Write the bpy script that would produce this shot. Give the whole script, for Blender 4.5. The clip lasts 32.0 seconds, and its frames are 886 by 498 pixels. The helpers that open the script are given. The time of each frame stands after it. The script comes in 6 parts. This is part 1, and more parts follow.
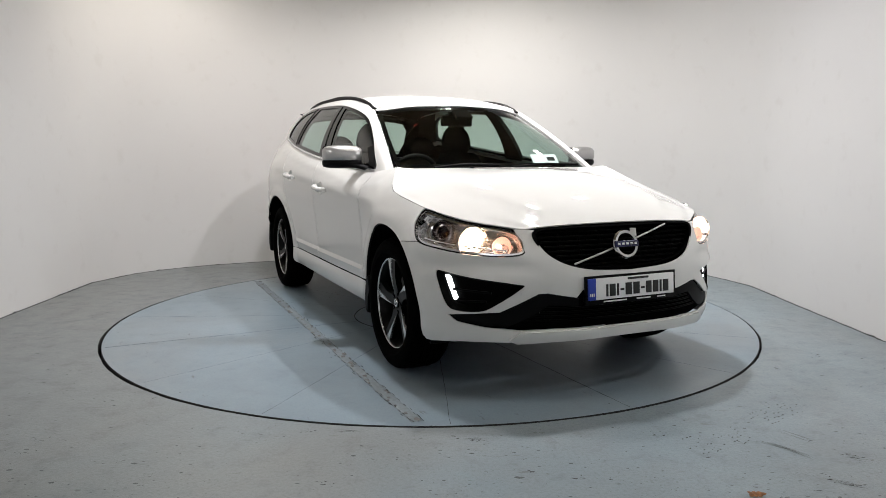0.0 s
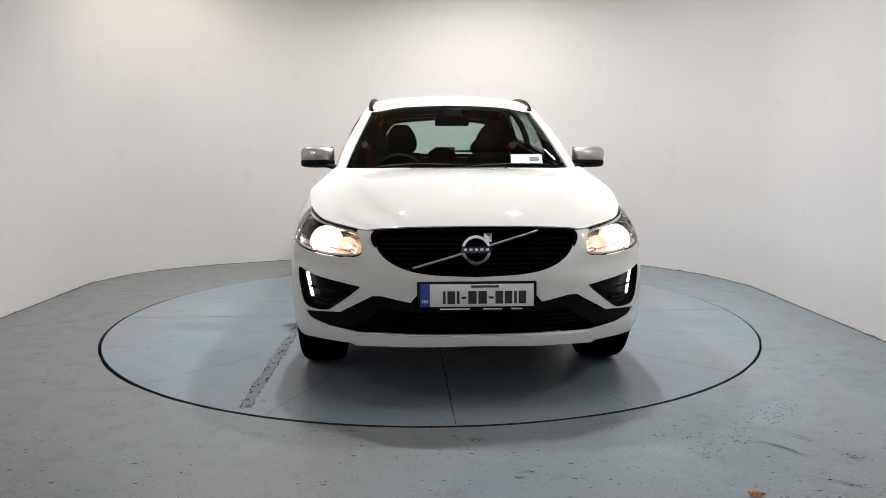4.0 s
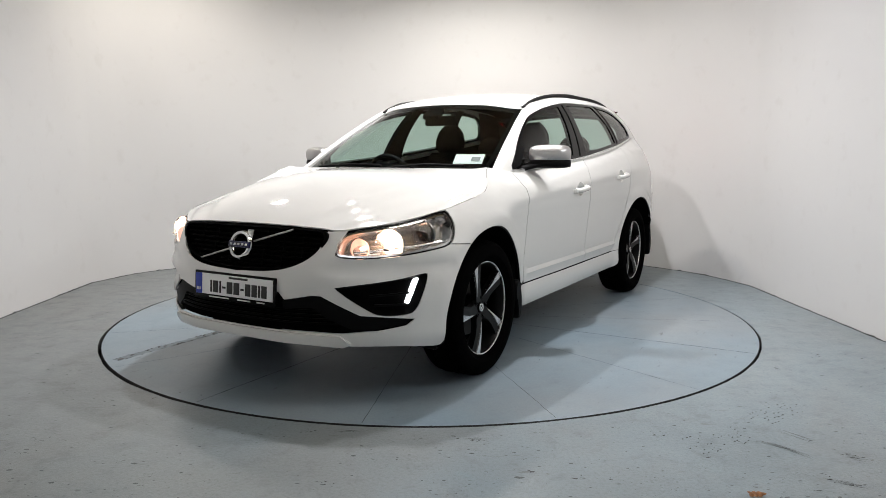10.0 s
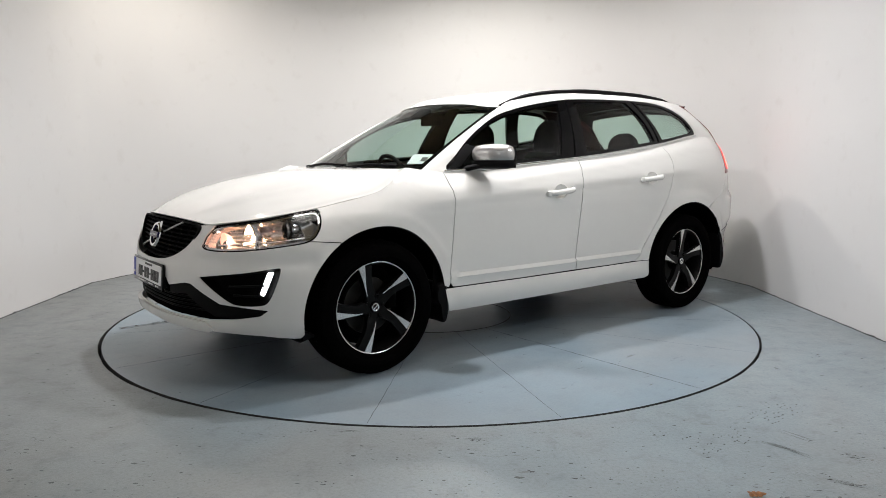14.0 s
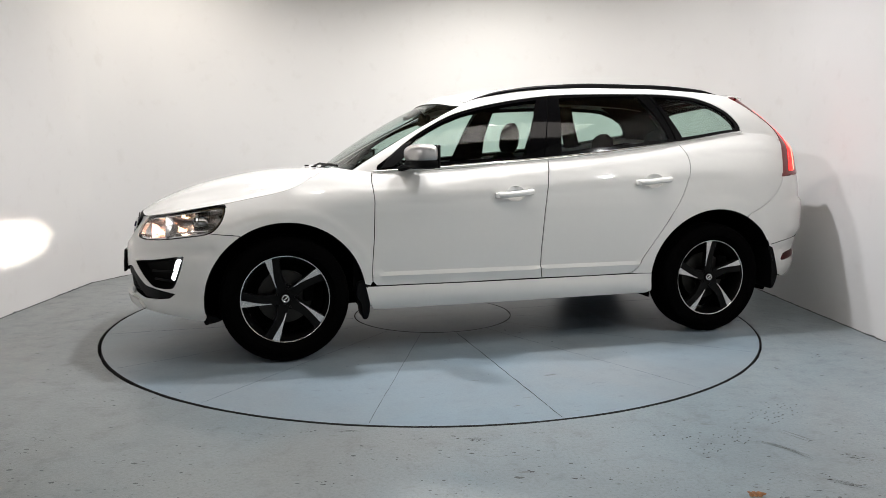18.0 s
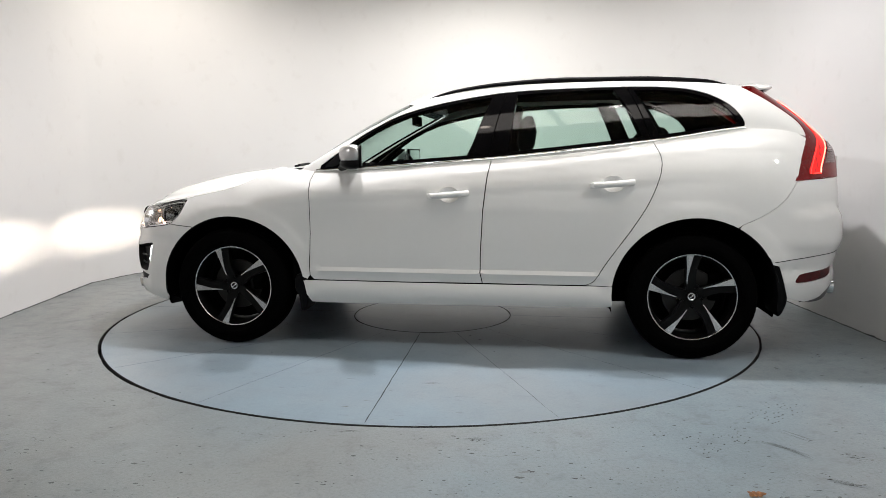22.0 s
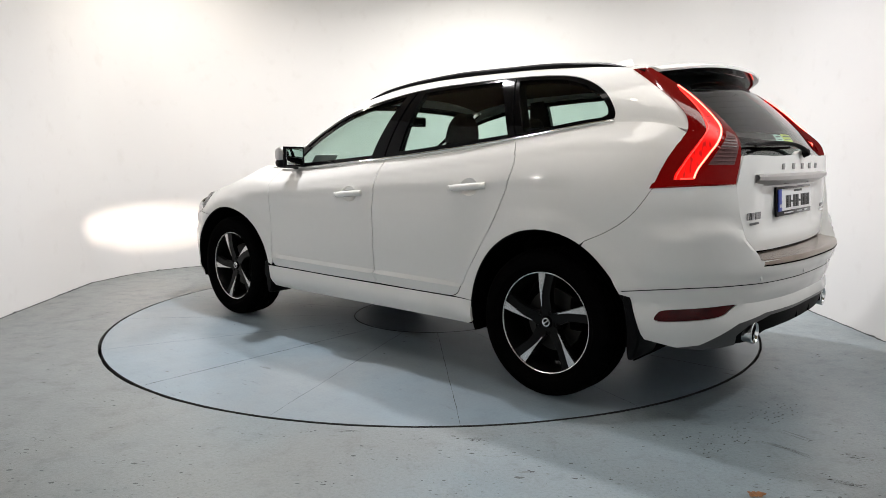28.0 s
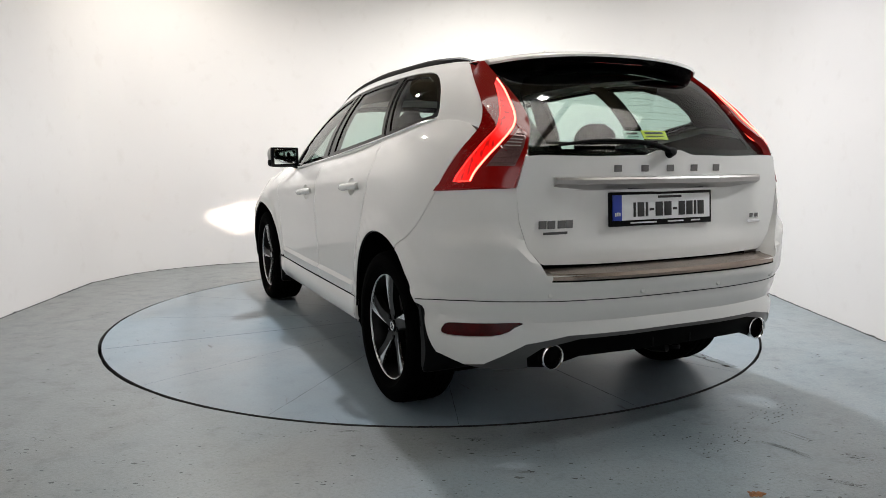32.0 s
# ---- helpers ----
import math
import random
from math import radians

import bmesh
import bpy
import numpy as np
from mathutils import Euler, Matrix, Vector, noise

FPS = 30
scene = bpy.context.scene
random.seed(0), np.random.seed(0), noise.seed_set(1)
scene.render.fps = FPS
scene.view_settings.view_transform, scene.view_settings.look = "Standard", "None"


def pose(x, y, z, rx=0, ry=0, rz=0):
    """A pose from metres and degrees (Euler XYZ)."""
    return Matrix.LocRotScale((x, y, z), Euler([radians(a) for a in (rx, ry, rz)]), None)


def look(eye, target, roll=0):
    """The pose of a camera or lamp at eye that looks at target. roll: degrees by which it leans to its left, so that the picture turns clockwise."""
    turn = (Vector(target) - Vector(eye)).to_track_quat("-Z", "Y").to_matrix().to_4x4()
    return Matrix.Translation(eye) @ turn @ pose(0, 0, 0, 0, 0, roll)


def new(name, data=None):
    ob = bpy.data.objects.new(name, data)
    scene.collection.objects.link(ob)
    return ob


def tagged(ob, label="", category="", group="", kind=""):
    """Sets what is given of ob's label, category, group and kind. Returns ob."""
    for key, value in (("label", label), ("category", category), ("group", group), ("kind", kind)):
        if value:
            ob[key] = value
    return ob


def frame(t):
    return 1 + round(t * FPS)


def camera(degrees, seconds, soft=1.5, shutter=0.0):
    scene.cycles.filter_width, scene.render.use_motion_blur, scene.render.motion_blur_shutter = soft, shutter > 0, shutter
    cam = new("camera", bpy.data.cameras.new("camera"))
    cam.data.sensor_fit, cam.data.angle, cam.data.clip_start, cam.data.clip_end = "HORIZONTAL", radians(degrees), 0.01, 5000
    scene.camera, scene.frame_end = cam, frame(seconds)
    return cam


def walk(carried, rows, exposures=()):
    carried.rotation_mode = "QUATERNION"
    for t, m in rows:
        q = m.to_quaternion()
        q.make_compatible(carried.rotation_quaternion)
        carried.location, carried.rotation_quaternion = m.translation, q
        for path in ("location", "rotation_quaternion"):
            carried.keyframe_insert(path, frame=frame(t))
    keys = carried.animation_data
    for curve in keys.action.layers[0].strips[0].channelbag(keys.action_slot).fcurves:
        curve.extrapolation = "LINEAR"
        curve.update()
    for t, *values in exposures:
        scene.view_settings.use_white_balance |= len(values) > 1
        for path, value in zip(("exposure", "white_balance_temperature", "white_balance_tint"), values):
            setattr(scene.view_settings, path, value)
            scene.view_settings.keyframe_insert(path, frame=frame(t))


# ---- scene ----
# ---- camera: stands still on a tripod before the turntable ----
cam = camera(63.987, 32.0, soft=0.45)
EYE = (0.0, -5.2163, 1.1661)
STAND = look(EYE, (0.0501, -0.2163, 0.5161), -0.081)
walk(cam, [(0.0, STAND), (32.0, STAND)], exposures=[(0.0, -0.03), (9.0, 0.07), (13.0, 0.10), (21.0, 0.26), (28.0, 0.45), (32.0, 0.36)])

# ---- light: an indoor photo bay, lamps under the ceiling, rear pair added as fill ----
world = bpy.data.worlds.new("room_dark")
world.use_nodes = True
world.node_tree.nodes["Background"].inputs[0].default_value = (0.6, 0.65, 0.7, 1)
world.node_tree.nodes["Background"].inputs[1].default_value = 0.02
scene.world = world


def area_lamp(name, at, aim, watts, size, colour, spread=180.0):
    data = bpy.data.lights.new(name, "AREA")
    data.shape, data.size, data.energy, data.color, data.spread = "DISK", size, watts, colour, radians(spread)
    ob = new(name, data)
    ob.matrix_world = look(at, aim)
    return ob


LAMPS = [  # place, aim, watts, size, colour, spread
    ((-0.62, -0.32, 3.42), (-0.62, 0.0, 0.0), 55, 0.15, (1.0, 0.98, 0.995), 150),
    ((0.85, -0.42, 3.42), (0.85, 0.0, 0.0), 61, 0.15, (1.0, 0.98, 0.995), 150),
    ((-2.2, 1.40, 3.25), (-2.2, 1.75, 0.0), 23, 0.18, (1.0, 0.92, 0.82), 170),
    ((1.9, 1.25, 3.30), (1.9, 1.7, 0.0), 5, 0.18, (1.0, 0.96, 0.90), 170),
    ((0.32, 1.70, 3.18), (0.32, 2.0, 0.0), 44, 0.18, (1.0, 0.95, 0.87), 170),
    ((-0.40, -2.30, 3.42), (-0.40, -2.50, 0.0), 1.2, 0.12, (1.0, 0.88, 0.76), 150),
    ((1.10, -1.75, 3.42), (1.10, -2.05, 0.0), 1.2, 0.12, (1.0, 0.96, 0.92), 150),
    ((2.66, -2.35, 2.30), (0.0, -1.2, 1.0), 8.5, 0.10, (0.95, 0.985, 1.0), 125),
    ((-2.98, -2.36, 2.30), (0.0, -1.2, 1.0), 5, 0.10, (1.0, 0.97, 0.94), 125),
    # rear pair: added fill, bounced off the wall behind the camera
    ((1.1, -4.95, 3.30), (1.0, -5.9, 1.7), 22, 0.14, (0.95, 0.98, 1.0), 110),
    ((-1.3, -4.95, 3.30), (-1.2, -5.9, 1.7), 22, 0.14, (0.95, 0.98, 1.0), 110),
]
for place, aim, watts, size, colour, spread in LAMPS:
    area_lamp("ceiling_lamp_light", place, aim, watts, size, colour, spread)


# ---- materials ----
def material(name):
    m = bpy.data.materials.new(name)
    m.use_nodes = True
    return m, m.node_tree.nodes, m.node_tree.links, m.node_tree.nodes["Principled BSDF"]


def noise_tex(nodes, links, scale, detail=4.0, rough=0.55, coords=None, distortion=0.0):
    n = nodes.new("ShaderNodeTexNoise")
    n.inputs["Scale"].default_value, n.inputs["Detail"].default_value = scale, detail
    n.inputs["Roughness"].default_value, n.inputs["Distortion"].default_value = rough, distortion
    if coords:
        links.new(coords, n.inputs["Vector"])
    return n


def ramp(nodes, links, source, stops):
    r = nodes.new("ShaderNodeValToRGB")
    el = r.color_ramp.elements
    while len(el) < len(stops):
        el.new(0.5)
    for e, (at, c) in zip(el, stops):
        e.position, e.color = at, (*c, 1) if len(c) == 3 else c
    links.new(source, r.inputs[0])
    return r


def mixer(nodes, links, kind, fac, a, b):
    m = nodes.new("ShaderNodeMix")
    m.data_type, m.blend_type = "RGBA", kind
    for socket, v in ((m.inputs[0], fac), (m.inputs[6], a), (m.inputs[7], b)):
        if hasattr(v, "node"):
            links.new(v, socket)
        elif isinstance(v, (int, float)):
            socket.default_value = v
        else:
            socket.default_value = (*v, 1)
    return m.outputs[2]


def plain(name, colour, rough=0.5, metal=0.0, coat=0.0, grain=0.06, scale=60.0, bump=0.0, spec=0.5):
    """A surface with fine grain and a little larger unevenness."""
    m, nodes, links, p = material(name)
    co = nodes.new("ShaderNodeTexCoord").outputs["Object"]
    fine, broad = noise_tex(nodes, links, scale, 5, 0.6, co), noise_tex(nodes, links, scale * 0.07, 3, 0.5, co)
    lo, hi = [c * (1 - grain) for c in colour], [min(1, c * (1 + grain)) for c in colour]
    a = ramp(nodes, links, fine.outputs[0], [(0.3, lo), (0.7, hi)])
    b = ramp(nodes, links, broad.outputs[0], [(0.3, (1 - grain,) * 3), (0.7, (1, 1, 1))])
    links.new(mixer(nodes, links, "MULTIPLY", 1.0, a.outputs[0], b.outputs[0]), p.inputs["Base Color"])
    r = nodes.new("ShaderNodeMapRange")
    r.inputs[3].default_value, r.inputs[4].default_value = max(0, rough - 0.06), min(1, rough + 0.06)
    links.new(fine.outputs[0], r.inputs[0])
    links.new(r.outputs[0], p.inputs["Roughness"])
    p.inputs["Metallic"].default_value, p.inputs["Coat Weight"].default_value = metal, coat
    p.inputs["Coat Roughness"].default_value, p.inputs["Specular IOR Level"].default_value = 0.04, spec
    if bump:
        bm_ = nodes.new("ShaderNodeBump")
        bm_.inputs["Strength"].default_value, bm_.inputs["Distance"].default_value = bump, 0.004
        links.new(fine.outputs[0], bm_.inputs["Height"])
        links.new(bm_.outputs[0], p.inputs["Normal"])
    return m


def glowing(name, colour, strength, base=None):
    m, nodes, links, p = material(name)
    p.inputs["Base Color"].default_value = (*(base or colour), 1)
    p.inputs["Emission Color"].default_value, p.inputs["Emission Strength"].default_value = (*colour, 1), strength
    p.inputs["Roughness"].default_value = 0.3
    return m


def streaky_glow(m, low, high):
    """A lit lens is uneven: the glow runs in soft streaks along its height."""
    nodes, links = m.node_tree.nodes, m.node_tree.links
    place, turn, noise_, span = (nodes.new("ShaderNode" + k) for k in ("TexCoord", "Mapping", "TexNoise", "MapRange"))
    turn.inputs["Scale"].default_value = (70, 70, 9)
    noise_.inputs["Scale"].default_value, noise_.inputs["Detail"].default_value = 1.0, 0.5
    span.inputs["From Min"].default_value, span.inputs["From Max"].default_value = 0.30, 0.68
    span.inputs["To Min"].default_value, span.inputs["To Max"].default_value = low, high
    links.new(place.outputs["Object"], turn.inputs[0])
    links.new(turn.outputs[0], noise_.inputs["Vector"])
    links.new(noise_.outputs[0], span.inputs[0])
    links.new(span.outputs[0], nodes["Principled BSDF"].inputs["Emission Strength"])


def pane_glass(name, tint, base=0.038):
    """Thin tinted glass: see-through with a mirror gloss that grows at grazing angles."""
    m, nodes, links, p = material(name)
    nodes.remove(p)
    clear, gloss, mix, facing = (nodes.new("ShaderNode" + k) for k in ("BsdfTransparent", "BsdfGlossy", "MixShader", "LayerWeight"))
    clear.inputs[0].default_value, gloss.inputs["Roughness"].default_value = (*tint, 1), 0.01
    facing.inputs[0].default_value = 0.5
    power, scale_ = nodes.new("ShaderNodeMath"), nodes.new("ShaderNodeMath")
    power.operation, scale_.operation = "POWER", "MULTIPLY_ADD"
    power.inputs[1].default_value = 5.0
    scale_.inputs[1].default_value, scale_.inputs[2].default_value = 1.0 - base, base
    links.new(facing.outputs["Facing"], power.inputs[0])
    links.new(power.outputs[0], scale_.inputs[0])
    links.new(scale_.outputs[0], mix.inputs[0])
    links.new(clear.outputs[0], mix.inputs[1])
    links.new(gloss.outputs[0], mix.inputs[2])
    links.new(mix.outputs[0], nodes["Material Output"].inputs[0])
    return m


def worn_floor(name, tone, seed, browning=0.0, wear=1.0):
    """Blue-grey floor paint, scuffed, stained and chipped down to the concrete."""
    m, nodes, links, p = material(name)
    tc = nodes.new("ShaderNodeTexCoord")
    mp = nodes.new("ShaderNodeMapping")
    mp.inputs["Location"].default_value = (seed, seed * 0.7, 0)
    links.new(tc.outputs["Object"], mp.inputs[0])
    co = mp.outputs[0]
    big = noise_tex(nodes, links, 1.1, 5, 0.6, co, 0.1)
    mid = noise_tex(nodes, links, 7.0, 8, 0.68, co, 0.15)
    fine = noise_tex(nodes, links, 70.0, 4, 0.7, co)
    base = ramp(nodes, links, big.outputs[0], [(0.32, [t * 0.88 for t in tone]), (0.55, tone), (0.75, [t * 1.10 for t in tone])])
    stains = ramp(nodes, links, mid.outputs[0], [(0.26, (0.74, 0.73, 0.71)), (0.46, (1, 1, 1)), (0.62, (1, 1, 1)), (0.74, (1.0, 1.06, 1.07))])
    # dusty brown-grey patches worn through the blue
    worn = noise_tex(nodes, links, 0.55, 9, 0.62, co, 0.4)
    dust = ramp(nodes, links, worn.outputs[0], [(0.44, (0, 0, 0)), (0.66, (0.42, 0.42, 0.42))])
    c = mixer(nodes, links, "MIX", dust.outputs[0], base.outputs[0], [0.5 * (tone[0] + tone[2]) * q for q in (0.98, 0.95, 0.90)])
    if browning:
        # browner tone blended in towards low x, its edge broken by noise
        axes = nodes.new("ShaderNodeSeparateXYZ")
        links.new(tc.outputs["Object"], axes.inputs[0])
        reach = nodes.new("ShaderNodeMath")
        reach.operation = "MULTIPLY_ADD"
        reach.inputs[1].default_value = -0.30
        links.new(axes.outputs[0], reach.inputs[0])
        links.new(big.outputs[0], reach.inputs[2])
        brown_mask = ramp(nodes, links, reach.outputs[0], [(0.50, (0, 0, 0)), (1.15, (browning, browning, browning))])
        c = mixer(nodes, links, "MIX", brown_mask.outputs[0], c, (0.150, 0.148, 0.136))
    c = mixer(nodes, links, "MULTIPLY", 0.9 * wear, c, stains.outputs[0])
    grit = ramp(nodes, links, fine.outputs[0], [(0.30, (0.74, 0.74, 0.74)), (0.5, (1, 1, 1)), (0.68, (1.06, 1.06, 1.06))])
    c = mixer(nodes, links, "MULTIPLY", 0.85 * wear, c, grit.outputs[0])
    # short dark scuffs, drawn out across the floor
    m2 = nodes.new("ShaderNodeMapping")
    m2.inputs["Scale"].default_value, m2.inputs["Rotation"].default_value = (1.2, 5.0, 1), (0, 0, 0.25)
    m2.inputs["Location"].default_value = (seed * 2, 0, 0)
    links.new(tc.outputs["Object"], m2.inputs[0])
    scuff = noise_tex(nodes, links, 4.5, 8, 0.72, m2.outputs[0], 0.3)
    area = noise_tex(nodes, links, 1.3, 2, 0.5, co)
    both = nodes.new("ShaderNodeMath")
    both.operation = "MULTIPLY"
    s1 = ramp(nodes, links, scuff.outputs[0], [(0.62, (0, 0, 0)), (0.67, (0.9, 0.9, 0.9))])
    s2 = ramp(nodes, links, area.outputs[0], [(0.45, (0, 0, 0)), (0.60, (1, 1, 1))])
    links.new(s1.outputs[0], both.inputs[0])
    links.new(s2.outputs[0], both.inputs[1])
    c = mixer(nodes, links, "MIX", both.outputs[0], c, (0.07, 0.07, 0.068))
    links.new(c, p.inputs["Base Color"])
    r = ramp(nodes, links, mid.outputs[0], [(0.25, (0.34 + 0.10 * wear,) * 3), (0.5, (0.35,) * 3), (0.75, (0.34 - 0.06 * wear,) * 3)])
    links.new(r.outputs[0], p.inputs["Roughness"])
    p.inputs["Specular IOR Level"].default_value = 0.5
    add = nodes.new("ShaderNodeMath")
    add.operation = "ADD"
    links.new(mid.outputs[0], add.inputs[0])
    links.new(fine.outputs[0], add.inputs[1])
    b = nodes.new("ShaderNodeBump")
    b.inputs["Strength"].default_value, b.inputs["Distance"].default_value = 0.24 * wear, 0.006
    links.new(add.outputs[0], b.inputs["Height"])
    links.new(b.outputs[0], p.inputs["Normal"])
    return m


def wall_paint(name):
    """White emulsion with roller texture, faint smudges and dust low down."""
    m, nodes, links, p = material(name)
    co = nodes.new("ShaderNodeTexCoord").outputs["Object"]
    big, mid, fine = noise_tex(nodes, links, 0.8, 3, 0.5, co), noise_tex(nodes, links, 6, 5, 0.6, co), noise_tex(nodes, links, 120, 3, 0.6, co)
    a = ramp(nodes, links, big.outputs[0], [(0.3, (0.615, 0.612, 0.612)), (0.7, (0.64, 0.638, 0.638))])
    b = ramp(nodes, links, mid.outputs[0], [(0.27, (0.955, 0.95, 0.945)), (0.42, (1, 1, 1))])
    links.new(mixer(nodes, links, "MULTIPLY", 1.0, a.outputs[0], b.outputs[0]), p.inputs["Base Color"])
    p.inputs["Roughness"].default_value, p.inputs["Specular IOR Level"].default_value = 0.7, 0.25
    bump = nodes.new("ShaderNodeBump")
    bump.inputs["Strength"].default_value, bump.inputs["Distance"].default_value = 0.12, 0.003
    links.new(fine.outputs[0], bump.inputs["Height"])
    links.new(bump.outputs[0], p.inputs["Normal"])
    return m


PAINT = plain("white_car_paint", (0.665, 0.660, 0.640), 0.5, 0.0, 1.0, 0.012, 400, 0, 0.0)
BLACK = plain("black_plastic", (0.0035, 0.0035, 0.004), 0.5, 0, 0, 0.25, 200, 0.05, 0.07)
STRIP = plain("satin_tailgate_trim", (0.40, 0.39, 0.38), 0.34, 0.85, 0.2, 0.04, 300)
REFLECTOR = plain("dark_red_bumper_reflector", (0.05, 0.0010, 0.0014), 0.2, 0, 0.0, 0.35, 250, 0, 0.2)
GLOSSBLACK = plain("gloss_black_trim", (0.002, 0.002, 0.0023), 0.07, 0, 0.0, 0.1, 120, 0, 0.14)
MATTE = plain("matt_black_lining", (0.0022, 0.0022, 0.0022), 0.95, 0, 0, 0.2, 90, 0, 0.01)
FABRIC = plain("black_seat_fabric", (0.004, 0.004, 0.0043), 0.9, 0, 0, 0.3, 300, 0.3, 0.05)
RUBBER = plain("tyre_rubber", (0.0018, 0.0018, 0.0018), 0.85, 0, 0, 0.25, 150, 0.15, 0.01)
CHROME = plain("chrome", (0.78, 0.79, 0.80), 0.09, 1.0, 0, 0.02, 50)
SATIN = plain("satin_silver", (0.45, 0.44, 0.435), 0.36, 0.85, 0.25, 0.04, 300)
GREYTRIM = plain("grey_bumper_trim", (0.07, 0.07, 0.07), 0.38, 0.4, 0.2, 0.06, 300)
GUNMETAL = plain("dark_alloy", (0.0025, 0.0025, 0.0025), 0.35, 0.0, 0.0, 0.1, 200, 0, 0.12)
CUTALLOY = plain("diamond_cut_alloy", (0.66, 0.66, 0.66), 0.26, 1.0, 0.2, 0.05, 300)
DISCIRON = plain("brake_iron", (0.018, 0.017, 0.015), 0.45, 0.6, 0, 0.12, 120)
STEEL = plain("brushed_steel", (0.34, 0.28, 0.24), 0.24, 1.0, 0, 0.08, 200)
PLATEWHITE = plain("plate_white", (0.72, 0.72, 0.72), 0.35, 0, 0, 0.02, 200)
PLATEBLUE = plain("plate_blue", (0.01, 0.035, 0.30), 0.4, 0, 0, 0.05, 200)
INK = plain("black_ink", (0.01, 0.01, 0.01), 0.5)
PALEINK = plain("pale_print", (0.6, 0.6, 0.6), 0.5)
BADGEBLUE = plain("badge_blue", (0.007, 0.010, 0.050), 0.25, 0, 0.3)
PAPER = plain("white_paper", (0.78, 0.80, 0.80), 0.7, 0, 0, 0.04, 80)
STICKYELLOW = plain("yellow_sticker", (0.55, 0.60, 0.03), 0.5)
STICKTEAL = plain("pale_teal_sticker", (0.45, 0.62, 0.55), 0.5)
REDLENS = plain("red_lit_tail_lens", (0.05, 0.0010, 0.0014), 0.10, 0, 0.4, 0.25, 150, 0, 0.2)
REDLENS.node_tree.nodes["Principled BSDF"].inputs["Emission Color"].default_value = (1.0, 0.008, 0.006, 1)
REDLENS.node_tree.nodes["Principled BSDF"].inputs["Emission Strength"].default_value = 0.06
DARKRED = plain("dark_red_reflector", (0.16, 0.003, 0.004), 0.12, 0, 0.8, 0.25, 250)
SMOKELENS = plain("smoked_ribbed_lens", (0.17, 0.09, 0.09), 0.15, 0.3, 0.6, 0.2, 120)
CLEARLENS = plain("clear_ribbed_lens", (0.55, 0.50, 0.50), 0.15, 0.3, 1.0, 0.2, 120)
LEDRED = glowing("red_light_guide", (1.0, 0.080, 0.055), 8.0, (0.4, 0.01, 0.01))
LEDDIM = glowing("dim_light_guide", (1.0, 0.03, 0.02), 2.0, (0.4, 0.01, 0.01))
LEDGLOW = glowing("red_lit_lens", (1.0, 0.002, 0.001), 1.0, (0.10, 0.001, 0.001))
streaky_glow(LEDGLOW, 0.30, 1.3)
DRL = glowing("white_running_light", (0.95, 0.98, 1.0), 7.0)
BULB = glowing("halogen_bulb", (1.0, 0.60, 0.36), 120.0)
# reflector emission stands in for bulb light bouncing inside the headlamp
LITBOWL = glowing("lit_reflector", (1.0, 0.72, 0.55), 2.4, (0.8, 0.75, 0.7))
LITWARM = glowing("warm_lit_reflector", (1.0, 0.44, 0.26), 0.75, (0.8, 0.72, 0.68))
PROJECTOR = glowing("headlamp_filament", (1.0, 0.88, 0.74), 360000.0)
REFLECT = plain("headlamp_reflector", (0.80, 0.78, 0.77), 0.20, 0.85, 0, 0.06, 60)
GRILLEBLACK = plain("grille_black", (0.0014, 0.0014, 0.0014), 0.5, 0, 0, 0.2, 120, 0, 0.03)
DARKCHROME = plain("smoked_chrome", (0.22, 0.22, 0.22), 0.18, 1.0, 0, 0.05, 200)
ROOFLIGHT = glowing("translucent_roof_sheet", (1.0, 0.93, 0.87), 3.4, (0.7, 0.7, 0.68))
GLASS = pane_glass("tinted_car_glass", (0.66, 0.78, 0.735))
WSGLASS = pane_glass("windscreen_glass", (0.68, 0.79, 0.75))
CLEAR = pane_glass("clear_lamp_cover", (0.97, 0.97, 0.97), 0.03)
MIRROR = plain("mirror_glass", (0.75, 0.78, 0.78), 0.02, 1.0)
WALL = wall_paint("white_wall_paint")
FLOOR = worn_floor("blue_grey_floor_paint", (0.202, 0.250, 0.276), 3.0, 0.55)
TABLE = worn_floor("turntable_floor_paint", (0.198, 0.258, 0.302), 11.0, 0.0, 0.45)
FILLER = plain("floor_filler", (0.180, 0.215, 0.235), 0.6, 0, 0, 0.22, 40, 0.3)
SAWCUT = plain("saw_cut_grey", (0.055, 0.06, 0.065), 0.9)
SPECK = plain("oily_chip_grey", (0.045, 0.047, 0.048), 0.7, 0, 0, 0.4, 200)
SCUFF = plain("grey_floor_scuff", (0.095, 0.108, 0.112), 0.7, 0, 0, 0.4, 120)
GROOVE = plain("dark_groove", (0.012, 0.012, 0.012), 0.9)
CONCRETE = plain("broken_concrete", (0.16, 0.16, 0.16), 0.85, 0, 0, 0.35, 60, 0.5)
CEIL = plain("ceiling_cream", (0.15, 0.12, 0.07), 0.8, 0, 0, 0.05, 30)
LEAF = plain("dry_leaf", (0.30, 0.12, 0.035), 0.7, 0, 0, 0.4, 60)


# ---- building helpers ----
def part(name, mesh, mat, parent=None, label=""):
    """Links a mesh (or bmesh) as one object under a thing or a part."""
    if isinstance(mesh, bmesh.types.BMesh):
        bm, mesh = mesh, bpy.data.meshes.new(name)
        bm.to_mesh(mesh)
        bm.free()
    if not mesh.materials:
        mesh.materials.append(mat)
    ob = new(name, mesh)
    if parent is not None:
        ob.parent = parent
    if label:
        ob["label"] = label
    return ob


